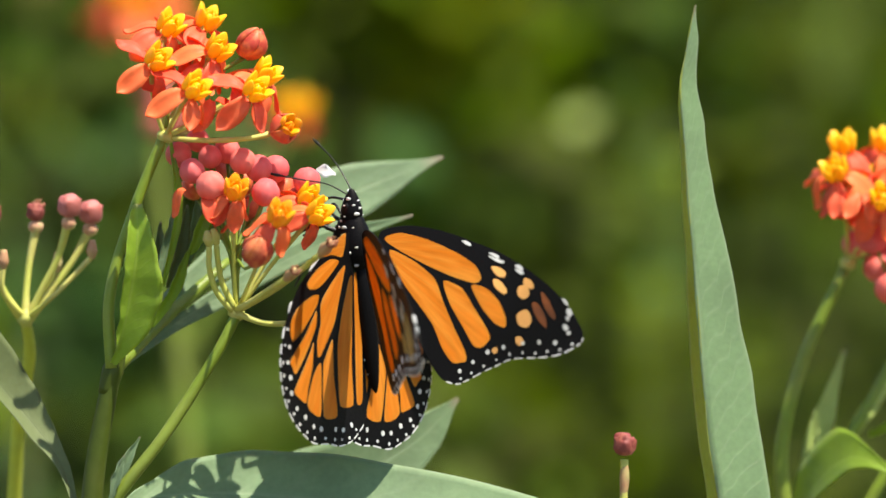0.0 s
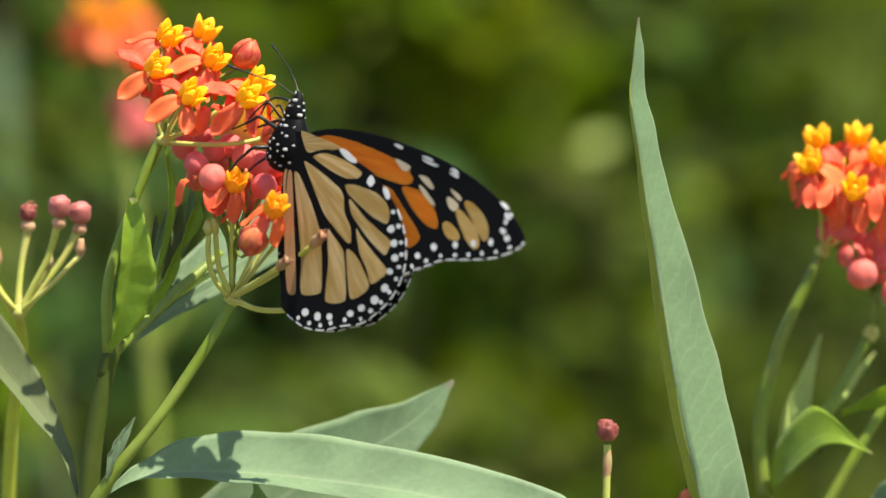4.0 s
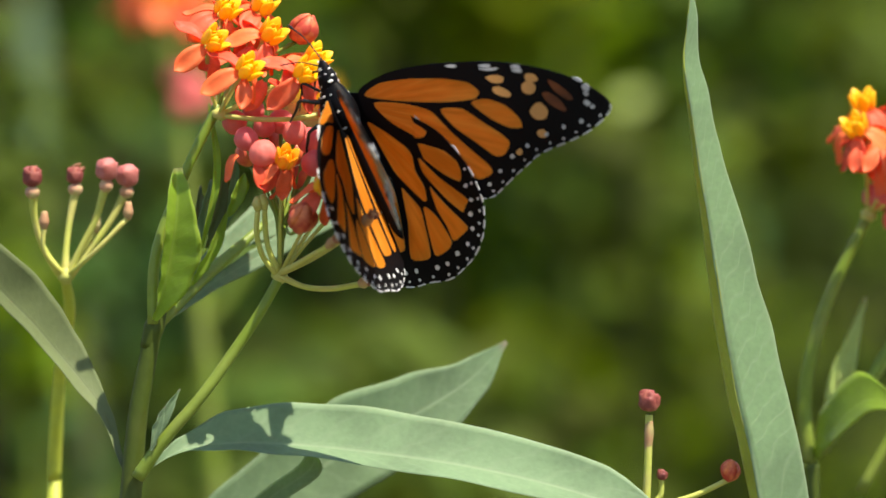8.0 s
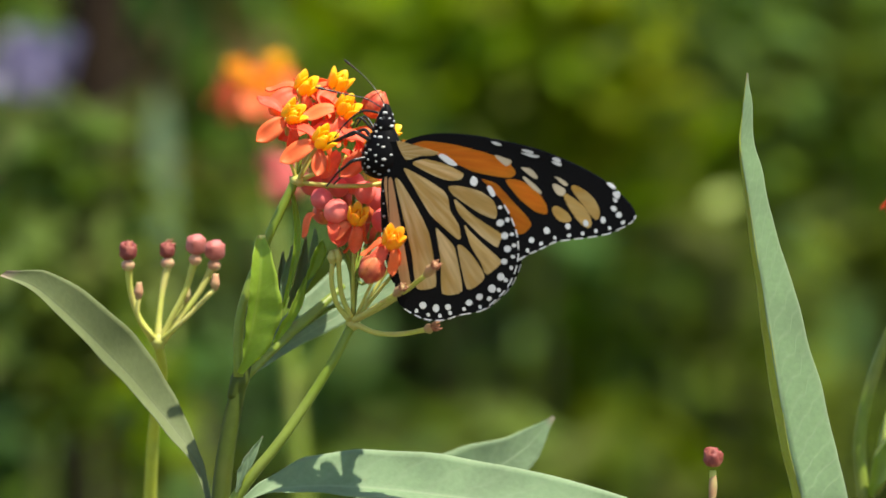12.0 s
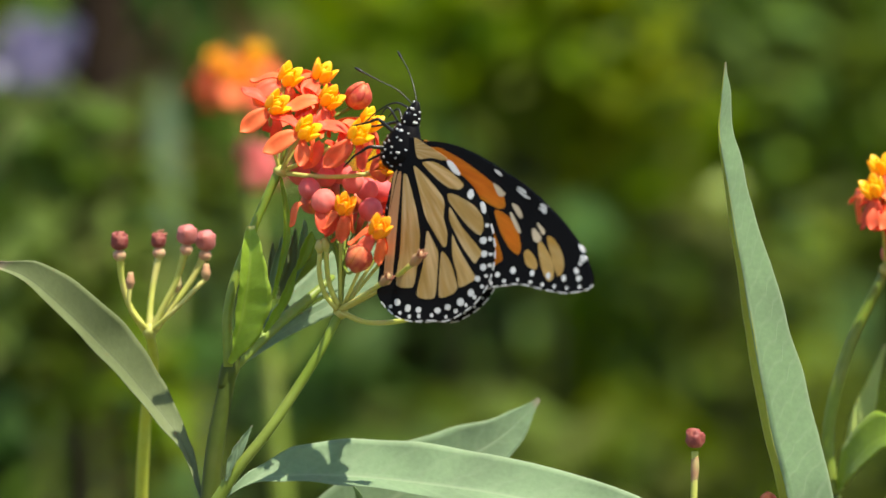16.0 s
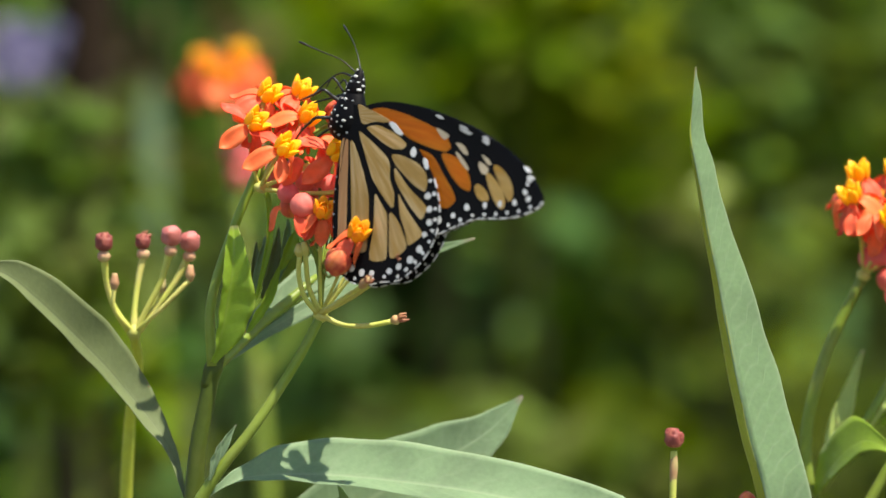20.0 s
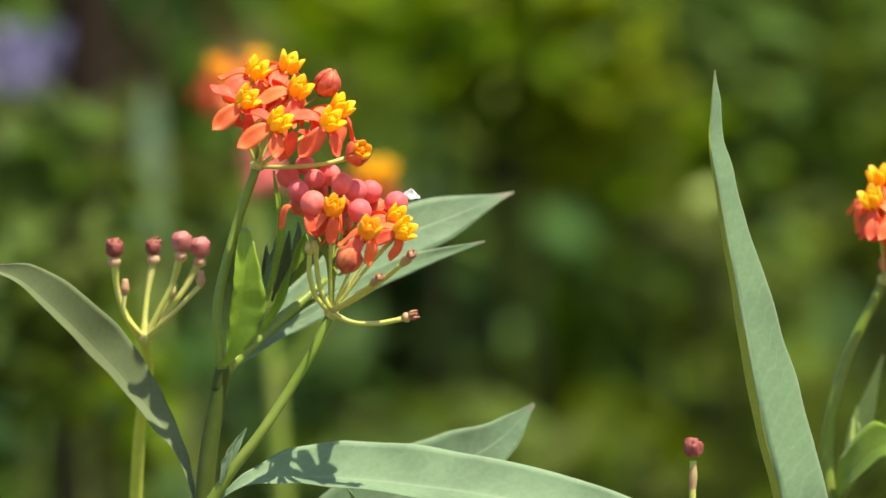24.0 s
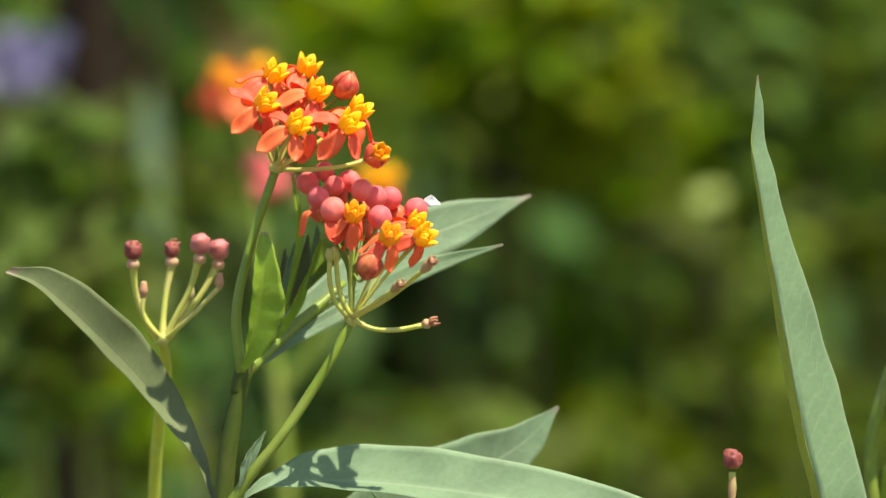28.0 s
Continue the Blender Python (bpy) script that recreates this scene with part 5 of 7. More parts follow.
def membrane(ring, shapes, side):
    """The black sheet of a wing, open where the cells sit."""
    bm = bmesh.new()
    rims = []
    holes = []

    def fill(target, z, loops):
        edges = []
        for loop in loops:
            vs = [target.verts.new((side * p.x * MM, p.y * MM, z * MM)) for p in loop]
            edges += [target.edges.new((vs[i - 1], vs[i])) for i in range(len(vs))]
            if loop is ring:
                rims.append(vs)
        bmesh.ops.triangle_fill(target, use_beauty=True, use_dissolve=False, edges=edges)
        return sum(f.calc_area() for f in target.faces) / MM ** 2
    # an opening is kept only where the sheet closes cleanly round it
    for c in shapes:
        for inset in (0.2, 0.4, 0.7):
            probe = bmesh.new()
            loop = grown(c, -inset)
            want = area_of(ring) - sum(area_of(h) for h in holes) - area_of(loop)
            got = fill(probe, 0.0, [ring] + holes + [loop])
            probe.free()
            if abs(got - want) < 0.004 * area_of(ring):
                holes.append(loop)
                break
    rims.clear()
    for z in (0.07, -0.07):
        fill(bm, z, [ring] + holes)
    for i in range(len(rims[0])):
        bm.faces.new((rims[0][i - 1], rims[0][i], rims[1][i], rims[1][i - 1]))
    return bm


def wing(parent, name, side, hinge, edge, cells, marks, dims, whites, fore):
    ring = rounded(edge)
    shapes = [rounded(c, 4, 0.3) for c in cells]
    me = flat_mesh("wing_membrane", membrane(ring, shapes, side), BLACK)
    ob = new(name, me)
    ob.parent = parent
    ob.location = hinge
    PLACE[ob.name] = Vector((0, 0, 0))
    up, down = (0.0, 0.13), (-0.13, 0.0)

    def cells_of(name, outlines, grow, material, span, rim=0.0, edge_material=None, per=4):
        for c in outlines:
            o = new(name, flat_mesh(name, plate(grown(rounded(c, per), grow), 0.13, side, None, rim, (0, 0, 1), span), material, edge_material or material))
            o.parent = ob
    cells_of("wing_spot", marks, 0.0, APRICOT, up)
    cells_of("wing_cell", dims, 0.0, ORANGE_DIM, up)
    # the cells are thin panes that let the sun through: orange above, tan or dull orange below
    for k, c in enumerate(shapes):
        low = ORANGE_UNDER if fore else TAN_PINK if k < 2 else TAN
        o = new("wing_cell", flat_mesh("wing_cell", plate(grown(c, 0.22 if fore else 0.05), 0.12, side, None, 0.0 if fore or k < 2 else 0.16, (0, 1, 2)), ORANGE, low, PALE_EDGE))
        o.parent = ob
    if fore:
        cells_of("wing_spot", FORE_CREAM, -0.08, CREAM, down, per=3)
        cells_of("wing_cell", FORE_TAN, 0.2, TAN_DEEP, down, per=3)
    else:
        cells_of("wing_spot", HIND_GLINTS, 0.05, WHITE, down, per=3)
    # white dots: small above, broader below
    for span, k, seed in ((up, 0.75, 0), (down, 1.2, 7)):
        bm = bmesh.new()
        rows = [rounded(c, 2) for c in whites]
        if fore:
            rows += edge_dots(ring, 0.40, 0.76, 0.9, 2.3, 0.36 * k, 0.0, 1 + seed) + edge_dots(ring, 0.39, 0.76, 2.5, 3.0, 0.58 * k, 0.2, 2 + seed)
        else:
            rows += edge_dots(ring, 0.26, 0.80, 0.9, 2.3, 0.38 * k, 0.0, 3 + seed) + edge_dots(ring, 0.28, 0.80, 2.4, 2.9, 0.62 * k, 0.2, 4 + seed)
        for c in rows:
            plate(c, 0.15, side, bm, span=(span[0] * 1.15, span[1] * 1.15))
        o = new("margin_spotting", flat_mesh("margin_spotting", bm, WHITE))
        o.parent = ob
        tagged(o, "rows of white dots along the black wing margin", kind="stuff")
    # pale fringe along the outer margin, broken at the veins
    bm = bmesh.new()
    n = len(ring)
    lo, hi = (0.38, 0.78) if fore else (0.28, 0.82)
    for i in range(int(lo * n), int(hi * n)):
        if i % 3 == 2:
            continue
        a, b = ring[i], ring[(i + 1) % n]
        d = (b - a).normalized()
        out = Vector((-d.y, d.x, 0)) * 0.16
        plate([a - out, b - out, b + out * 0.6, a + out * 0.6], 0.09, side, bm)
    o = new("wing_fringe", flat_mesh("wing_fringe", bm, WHITE))
    o.parent = ob
    return tagged(ob, "black-veined orange forewing" if fore else "black-veined orange hindwing, tan below")


def monarch():
    ob = thing("butterfly", (0, 0, 0), "orange and black butterfly with white-dotted margins on the flower head", "butterfly")

    def piece(name, bm, m, label=""):
        return part(name, bm, m, ob, label, at=(0, 0, 0))

    def egg(y0, y1, w, h, z0, z1, material, name, taper=0.0):
        bm = bmesh.new()
        bmesh.ops.create_uvsphere(bm, u_segments=20, v_segments=16, radius=1.0)
        bmesh.ops.rotate(bm, verts=bm.verts, matrix=Matrix.Rotation(radians(90), 3, "X"))
        for v in bm.verts:
            f = (v.co.y + 1) / 2
            k = 1 + taper * (f - 0.5)
            v.co = Vector((v.co.x * w * k, y0 + (y1 - y0) * f, (z0 + (z1 - z0) * f) + v.co.z * h * k)) * MM
            v.co *= 1 + 0.02 * noise.noise(v.co * 1500)
        return piece(name, bm, material)
    egg(-5.2, 6.4, 2.7, 3.8, -1.9, -0.8, BLACK, "thorax", -0.85)
    egg(2.8, 9.3, 1.55, 1.85, -1.1, -0.5, BLACK, "head", -0.9)
    egg(-25.0, -2.2, 1.6, 1.8, 0.7, -0.3, BLACK, "abdomen", 0.3)
    for s in (-1, 1):
        piece("eye", tube([Vector((s * 0.9, 6.4, -0.8)) * MM, Vector((s * 1.45, 6.5, -0.9)) * MM], [0.0008, 0.0004], 2, 8), LEG)
        line = ((0.5, 8.2, -0.8), (1.4, 10.2, -4.2), (2.6, 11.2, -8.4), (3.6, 12.2, -12.4)) if s < 0 else ((0.5, 8.4, -0.6), (1.6, 11.6, -3.0), (3.0, 14.4, -6.0), (4.2, 16.6, -9.2))
        feeler = [Vector((s * x, y, z)) * MM for x, y, z in line]
        piece("antenna", tube(feeler, [0.00013, 0.00011, 0.00011, 0.00018], 16, 6), LEG)
        piece("antenna_tip", tube([feeler[2].lerp(feeler[3], 0.85), feeler[3], feeler[3].lerp(feeler[2], -0.3)], [0.00018, 0.00030, 0.00018], 5, 6), LEG)
        for pts in (((s * 1.0, 2.2, -3.2), (s * 3.4, 4.0, -6.0), (s * 2.6, 2.6, -9.2), (s * 2.0, 1.4, -12.2)), ((s * 1.0, -0.8, -3.2), (s * 3.8, -1.6, -6.4), (s * 3.2, -4.0, -9.5), (s * 2.4, -6.6, -11.8))):
            a, b, c, d = [Vector(p) * MM for p in pts]
            leg = piece("leg", tube([a, a.lerp(b, 0.5), b, b.lerp(c, 0.5), c, c.lerp(d, 0.5), d], [0.0005, 0.00042, 0.00034, 0.00030, 0.00024, 0.0002, 0.00016], 18, 6), LEG)
        for pts in (((s * 0.8, 4.2, -3.0), (s * 1.8, 6.6, -5.6), (s * 1.4, 4.6, -7.0)),):
            piece("foreleg", tube([Vector(p) * MM for p in pts], [0.00026, 0.00022, 0.00012], 10, 6), LEG)
    piece("proboscis", tube([Vector(p) * MM for p in ((0, 7.4, -1.8), (0, 7.8, -5.0), (0, 5.4, -8.6), (0, 2.5, -11.0))], [0.00024, 0.0002, 0.00016, 0.0001], 14, 6), LEG)
    # white dots over head, thorax and along the abdomen's sides
    r = random.Random(11)
    bm = bmesh.new()
    done = []
    for k in range(420):
        if k < 190:
            y, a = r.uniform(-4.2, 4.8), r.choice((r.uniform(-1.5, 0.75), r.uniform(2.4, 4.64)))
            f, w0, h0, z0, z1, tp = (y + 5.2) / 11.6, 2.7, 3.8, -1.9, -0.8, -0.85
        elif k < 330:
            y, a = r.uniform(4.6, 8.9), r.uniform(0, 6.28)
            f, w0, h0, z0, z1, tp = (y - 2.8) / 6.5, 1.55, 1.85, -1.1, -0.5, -0.9
        else:
            i = k - 330
            if i > 15:
                break
            y, a = -5.0 - 2.4 * (i // 2), (-0.5, math.pi + 0.5)[i % 2]
            f, w0, h0, z0, z1, tp = (y + 25.0) / 22.8, 1.6, 1.8, 0.7, -0.3, 0.3
        w = math.sqrt(max(0.02, 1 - (2 * f - 1) ** 2)) * (1 + tp * (f - 0.5))
        c = Vector((w0 * w * math.cos(a), y, z0 + (z1 - z0) * f + h0 * w * math.sin(a)))
        if any((c - q).length < 1.05 for q in done):
            continue
        done.append(c)
        n = Vector((math.cos(a), 0, math.sin(a)))
        dot = ball(r.uniform(0.18, 0.36) * MM, (0.85, r.uniform(1.0, 1.7), 0.35), rings=4, seg=8)
        bmesh.ops.transform(dot, verts=dot.verts, matrix=stand(c * MM - n * 0.0001, n))
        tmp = bpy.data.meshes.new("tmp")
        dot.to_mesh(tmp)
        dot.free()
        bm.from_mesh(tmp)
        bpy.data.meshes.remove(tmp)
    tagged(piece("body_dots", bm, WHITE, "white dots over the black head and thorax"), kind="stuff")
    wings = []
    for s in (1, -1):
        wings.append(wing(ob, "hindwing", s, (s * 0.0015, 0, 0.0002), HIND_EDGE, HIND_INNER + HIND_OUTER, [], [], [], False))
        wings.append(wing(ob, "forewing", s, (s * 0.0015, 0, 0.0009), FORE_EDGE, FORE_CELLS, FORE_MARKS, FORE_DIM, FORE_WHITE, True))
    return ob, wings


butterfly, WINGS = monarch()

# ---- what sways and what flies: seconds, millimetres to the right and up ----
MAIN_ROWS = [
    (0.0, -1.6, -1.7), (0.5, 0.3, -0.7), (1.0, -0.3, -1.5), (1.5, 0.3, -0.5), (2.0, 0.3, -0.6), (2.5, 0.4, -0.2),
    (3.0, 0.1, -0.7), (3.5, 0.5, -0.7), (5.5, 0.1, -0.3), (6.0, -0.0, -0.7), (6.5, 0.5, -1.4), (7.0, -0.3, -1.4),
    (7.5, 0.3, -1.2), (8.0, -0.2, -1.9), (8.5, 0.4, -1.3), (9.0, -0.0, -1.3), (9.5, 0.1, -1.1), (10.0, 0.1, -0.8),
    (10.5, 0.5, -0.4), (11.0, 0.1, -0.4), (11.5, 0.3, -0.0), (12.0, 0.3, -0.5), (12.5, 0.8, -0.4), (14.5, 1.0, -0.4),
    (15.0, 0.6, -0.5), (15.5, 0.5, -0.3), (16.0, 0.3, -0.6), (16.5, -0.1, 0.0), (17.0, 0.8, -0.4), (17.5, 0.4, 0.4),
    (18.0, -0.7, 0.7), (18.5, 0.3, -0.6), (19.0, 0.1, -0.1), (19.5, 0.2, -0.1), (20.0, 0.2, -0.3), (20.5, 0.0, -0.3),
    (21.0, -0.1, -0.4), (21.5, -0.9, -0.1), (23.5, 0.0, -0.1), (24.0, 0.1, 0.2), (24.5, -0.0, 0.4), (25.0, 0.1, 0.7),
    (25.5, -0.1, 0.5), (26.0, 0.3, 0.3), (26.5, -0.2, 0.4), (27.0, -0.2, 0.5), (27.5, -0.1, -0.1), (28.0, 0.0, -0.0),
]
# the upper head on its stalk: millimetres to the right and up, tilt in degrees; then the lower head, right and up
HEAD_ROWS = [
    (0.0, 2.4, -1.3, 3.5), (0.5, 2.4, -0.6, 2.2), (1.0, 2.5, -0.6, 0.2), (1.5, 2.3, -1.2, 0.7), (2.0, 2.0, -1.4, 0.1), (2.5, 1.2, -0.6, -1.0),
    (3.0, 2.9, -2.4, 2.6), (3.5, 3.1, -2.2, 3.4), (5.5, 3.6, -3.3, 5.3), (6.0, 4.9, -3.1, 4.3), (6.5, 5.1, -2.4, 5.4), (7.0, 5.2, -2.6, 5.0),
    (7.5, 4.9, -3.1, 6.1), (8.0, 4.9, -3.0, 5.3), (8.5, 4.8, -2.1, 6.1), (9.0, 4.9, -2.0, 6.0), (9.5, 4.6, -2.4, 5.5), (10.0, 4.7, -2.4, 5.2),
    (10.5, 4.4, -2.8, 5.8), (11.0, 4.3, -2.8, 5.9), (11.5, 4.0, -2.6, 5.9), (12.0, 4.6, -2.0, 5.6), (12.5, 5.4, -2.3, 4.0), (14.5, 4.3, -1.4, 4.8),
    (15.0, 4.0, -1.2, 5.3), (15.5, 3.8, -1.7, 5.4), (16.0, 3.4, -1.8, 5.9), (16.5, 2.2, -1.1, 4.1), (17.0, 2.4, -2.3, 6.1), (17.5, 1.3, -2.3, 3.8),
    (18.0, 2.0, -2.4, 4.0), (18.5, 2.3, -3.1, 4.4), (19.0, 2.4, -3.6, 4.7), (19.5, 2.9, -4.6, 6.6), (20.0, 2.6, -5.0, 6.1), (20.5, 3.2, -5.7, 6.8),
    (21.0, 3.7, -6.3, 7.8), (21.5, 2.5, -3.1, 4.7), (23.5, 0.1, 0.0, 0.2), (24.0, 0.0, -0.1, 0.4), (24.5, 0.2, -0.8, 0.4), (25.0, 0.0, -0.9, 0.5),
    (25.5, 0.0, -1.0, 0.2), (26.0, -0.3, -0.9, 0.6), (26.5, -0.1, -1.0, 0.0), (27.0, -0.1, -1.0, 0.0), (27.5, -0.0, -0.4, -0.0), (28.0, -0.0, 0.0, 0.0),
]
LOW_ROWS = [
    (0.0, -0.6, -1.2), (0.5, 1.3, -0.9), (1.0, 0.4, -0.8), (1.5, 0.9, -1.1), (2.0, 0.6, -1.2), (2.5, 0.6, -0.0),
    (3.0, -0.0, -0.8), (3.5, 0.2, -0.8), (5.5, 1.3, -1.3), (6.0, 1.6, -1.4), (6.5, 1.4, -1.4), (7.0, 1.3, -1.4),
    (7.5, 1.0, -1.7), (8.0, 0.8, -1.9), (8.5, 1.1, -1.5), (9.0, 1.0, -1.4), (9.5, 1.0, -1.1), (10.0, 0.9, -1.0),
    (10.5, 0.3, -0.1), (11.0, 0.1, -0.4), (11.5, -0.0, -0.1), (12.0, 0.7, 0.1), (12.5, 0.9, 0.0), (14.5, 1.0, 0.5),
    (15.0, 0.7, 0.7), (15.5, 0.7, 0.4), (16.0, 0.4, 0.4), (16.5, 0.2, -0.3), (17.0, -0.5, -0.7), (17.5, -0.5, -0.2),
    (18.0, -0.7, -0.2), (18.5, -0.6, -0.5), (19.0, -0.4, -0.8), (19.5, -0.3, -0.5), (20.0, -0.2, -0.4), (20.5, -0.2, -0.4),
    (21.0, 0.0, -0.4), (21.5, 0.2, 0.1), (23.5, 0.0, 0.6), (24.0, -0.2, 0.6), (24.5, -0.1, 0.1), (25.0, 0.0, 0.0),
    (25.5, -0.4, 0.1), (26.0, -0.2, -0.3), (26.5, -0.3, -0.1), (27.0, -0.1, 0.0), (27.5, 0.0, -0.2), (28.0, -0.0, -0.0),
]
TALL_ROWS = [
    (0.0, -4.7, 0.6), (0.5, -6.9, 1.0), (1.0, -2.5, 0.7), (1.5, -4.3, 1.3), (2.0, -2.8, 0.5), (2.5, -4.0, 0.8),
    (3.0, -3.1, 0.0), (3.5, -4.9, 0.6), (5.5, -7.2, 0.2), (6.0, -6.7, 0.5), (6.5, -5.7, 0.3), (7.0, -5.8, 0.1),
    (7.5, -7.0, 0.1), (8.0, -6.0, -0.2), (8.5, -4.2, -0.2), (9.0, -3.2, 0.9), (9.5, -4.9, 1.0), (10.0, -3.2, 0.3),
    (10.5, -2.4, -0.3), (11.0, -2.5, -0.6), (11.5, -3.1, 0.3), (12.0, -2.1, 0.3), (12.5, 0.6, 0.9), (14.5, -0.8, 1.5),
    (15.0, -0.4, 0.8), (15.5, -1.8, 1.6), (16.0, -3.6, 0.8), (16.5, -5.4, 0.6), (17.0, -4.7, 0.2), (17.5, -4.1, 0.7),
    (18.0, -6.9, 0.1), (18.5, -6.1, -0.5), (19.0, -6.1, -0.4), (19.5, -6.9, -0.1), (20.0, -6.1, 0.2), (20.5, -6.6, 0.3),
    (21.0, -6.3, 0.3), (21.5, -6.3, 0.5), (23.5, -4.7, 0.9), (24.0, -4.5, 0.6), (24.5, -3.5, -0.4), (25.0, -2.1, -0.2),
    (25.5, -0.1, -1.7), (26.0, -2.4, 1.1), (26.5, 0.4, -0.7), (27.0, -0.9, -0.2), (27.5, -1.4, 0.2), (28.0, 0.0, 0.0),
]
BUD_ROWS = [
    (0.0, -11.7, 2.1), (0.5, -10.1, 1.9), (1.0, -6.3, 1.8), (1.5, -7.7, 2.0), (2.0, -5.1, 2.4), (2.5, -5.6, 2.5),
    (3.0, -5.2, 2.2), (3.5, -6.2, 2.2), (5.5, -7.5, 2.8), (6.0, -7.7, 2.6), (6.5, -7.3, 1.9), (7.0, -7.7, 1.7),
    (7.5, -9.4, 1.6), (8.0, -8.7, 1.3), (8.5, -7.4, 0.7), (9.0, -6.8, 1.2), (9.5, -7.7, 0.9), (10.0, -6.0, 1.2),
    (10.5, -5.1, 1.3), (11.0, -4.7, 1.0), (11.5, -4.5, 1.3), (12.0, -3.8, 0.9), (12.5, -2.8, 0.8), (14.5, -3.0, 1.6),
    (15.0, -2.6, 1.9), (15.5, -3.7, 2.1), (16.0, -4.6, 2.4), (16.5, -5.4, 2.8), (17.0, -4.4, 2.4), (17.5, -4.9, 2.9),
    (18.0, -6.1, 3.4), (18.5, -5.5, 2.3), (19.0, -5.5, 2.6), (19.5, -5.7, 2.6), (20.0, -5.4, 2.6), (20.5, -5.7, 2.6),
    (21.0, -5.7, 2.4), (21.5, -5.9, 2.5), (23.5, -4.7, 2.0), (24.0, -3.8, 1.8), (24.5, -2.6, 1.7), (25.0, -2.1, 1.5),
    (25.5, -0.3, 1.6), (26.0, -1.5, 0.2), (26.5, 0.1, 0.5), (27.0, -1.5, 0.3), (27.5, -0.8, 0.0), (28.0, 0.0, 0.0),
]
BACK_ROWS = [
    (0.0, -4.8, -0.8), (0.5, -0.8, -0.6), (1.0, -3.1, -2.2), (1.5, 0.9, 0.4), (2.0, -1.8, 1.0), (2.5, -0.3, 0.9),
    (3.0, -2.1, 0.6), (3.5, 0.1, 0.7), (5.5, -0.6, 1.0), (6.0, 0.2, 0.9), (6.5, 0.8, 1.0), (7.0, -1.3, 1.8),
    (7.5, 0.6, 0.6), (8.0, 0.6, 1.3), (8.5, -0.2, 0.5), (9.0, -1.2, 0.2), (9.5, -1.0, 0.5), (10.0, -0.9, -0.0),
    (10.5, -1.9, 0.0), (11.0, -1.3, -0.6), (11.5, -1.1, -1.0), (12.0, -0.7, -1.5), (12.5, -1.8, -0.9), (14.5, -0.3, -1.8),
    (15.0, -1.5, -1.4), (15.5, -1.5, -0.4), (16.0, -1.3, -0.1), (16.5, -1.1, -0.1), (17.0, -1.5, -0.5), (17.5, -0.6, -0.3),
    (18.0, -3.8, 0.8), (18.5, -1.4, 0.0), (19.0, -1.9, 0.4), (19.5, -1.2, 0.6), (20.0, -1.4, 0.6), (20.5, -1.1, 0.7),
    (21.0, -1.2, 0.5), (21.5, -1.4, 0.6), (23.5, 0.1, -0.2), (24.0, -1.1, 0.2), (24.5, -1.2, 0.2), (25.0, -1.5, 0.6),
    (25.5, -2.7, -0.2), (26.0, 0.1, 0.7), (26.5, -1.0, 0.7), (27.0, -0.1, 0.1), (27.5, 1.5, 0.5), (28.0, 0.0, 0.0),
]
RIGHT_ROWS = [
    (0.0, -11.2, -1.3), (0.5, -7.1, 0.7), (1.0, -6.1, 0.2), (1.5, -5.3, 1.1), (2.0, -4.0, 0.9), (2.5, -4.0, 1.4),
    (3.0, -5.0, 0.9), (3.5, -5.9, 0.8), (5.5, -7.6, 1.1), (6.0, -7.3, 1.1), (6.5, -6.4, 1.2), (7.0, -7.2, 1.1),
    (7.5, -8.1, 1.2), (8.0, -7.7, 0.6), (8.5, -6.7, -0.1), (9.0, -6.4, 0.2), (9.5, -7.1, 1.0), (10.0, -4.8, 2.5),
    (10.5, -3.8, 3.0), (11.0, -3.4, 3.2), (11.5, -3.3, 3.5), (12.0, -2.7, 3.2), (12.5, -2.0, 2.9), (14.5, -3.3, 2.5),
    (15.0, -3.1, 2.5), (15.5, -4.6, 2.4), (16.0, -6.3, 2.4), (16.5, -6.9, 2.6), (17.0, -6.2, 1.9), (17.5, -6.7, 2.2),
    (18.0, -8.2, 2.6), (18.5, -7.2, 1.2), (19.0, -7.8, 1.6), (19.5, -7.7, 1.8), (20.0, -7.4, 1.5), (20.5, -7.6, 1.7),
    (21.0, -7.5, 1.9), (21.5, -7.6, 2.1), (23.5, -5.9, 2.0), (24.0, -5.2, 1.6), (24.5, -3.8, 1.5), (25.0, -3.1, 1.3),
    (25.5, -1.1, 1.5), (26.0, -2.2, 0.1), (26.5, -0.4, 0.4), (27.0, -1.9, 0.3), (27.5, -1.0, -0.0), (28.0, 0.0, 0.0),
]
FAR_ROWS = [(0.0, 14.0, 0.0), (1.0, 5.0, 0.0), (3.0, 5.5, 1.0), (6.0, 2.5, 0.0), (7.0, 5.5, 0.0), (8.0, 8.0, -2.0), (9.0, 7.5, 1.5), (10.0, 4.5, -1.0), (12.0, 5.5, 0.0), (15.0, 1.0, 0.0), (21.5, 1.0, 0.5), (24.0, 4.0, 0.0), (28.0, 3.0, -1.0)]
# how far the tall leaf leans back from its place at the end, degrees
LEAN_ROWS = [(0.0, 6.0), (0.5, 4.4), (1.0, 3.8), (2.0, 2.0), (3.0, 1.7), (5.5, 1.1), (6.0, 1.0), (8.0, 1.5), (9.0, 2.1), (10.0, 1.4), (11.0, 0.8), (12.0, 1.2), (15.0, 1.1), (17.0, -0.2), (20.0, -0.7), (25.0, -0.3), (28.0, 0.0)]
# how far the lower head sags under the butterfly, degrees
SAG_ROWS = [(0.0, -2), (0.5, 1), (1.0, 3), (1.5, 5), (2.0, 5), (2.5, 2), (3.0, -2), (3.5, 0), (9.0, 2), (12.0, 1), (17.0, 1), (21.5, 0), (28.0, 0)]
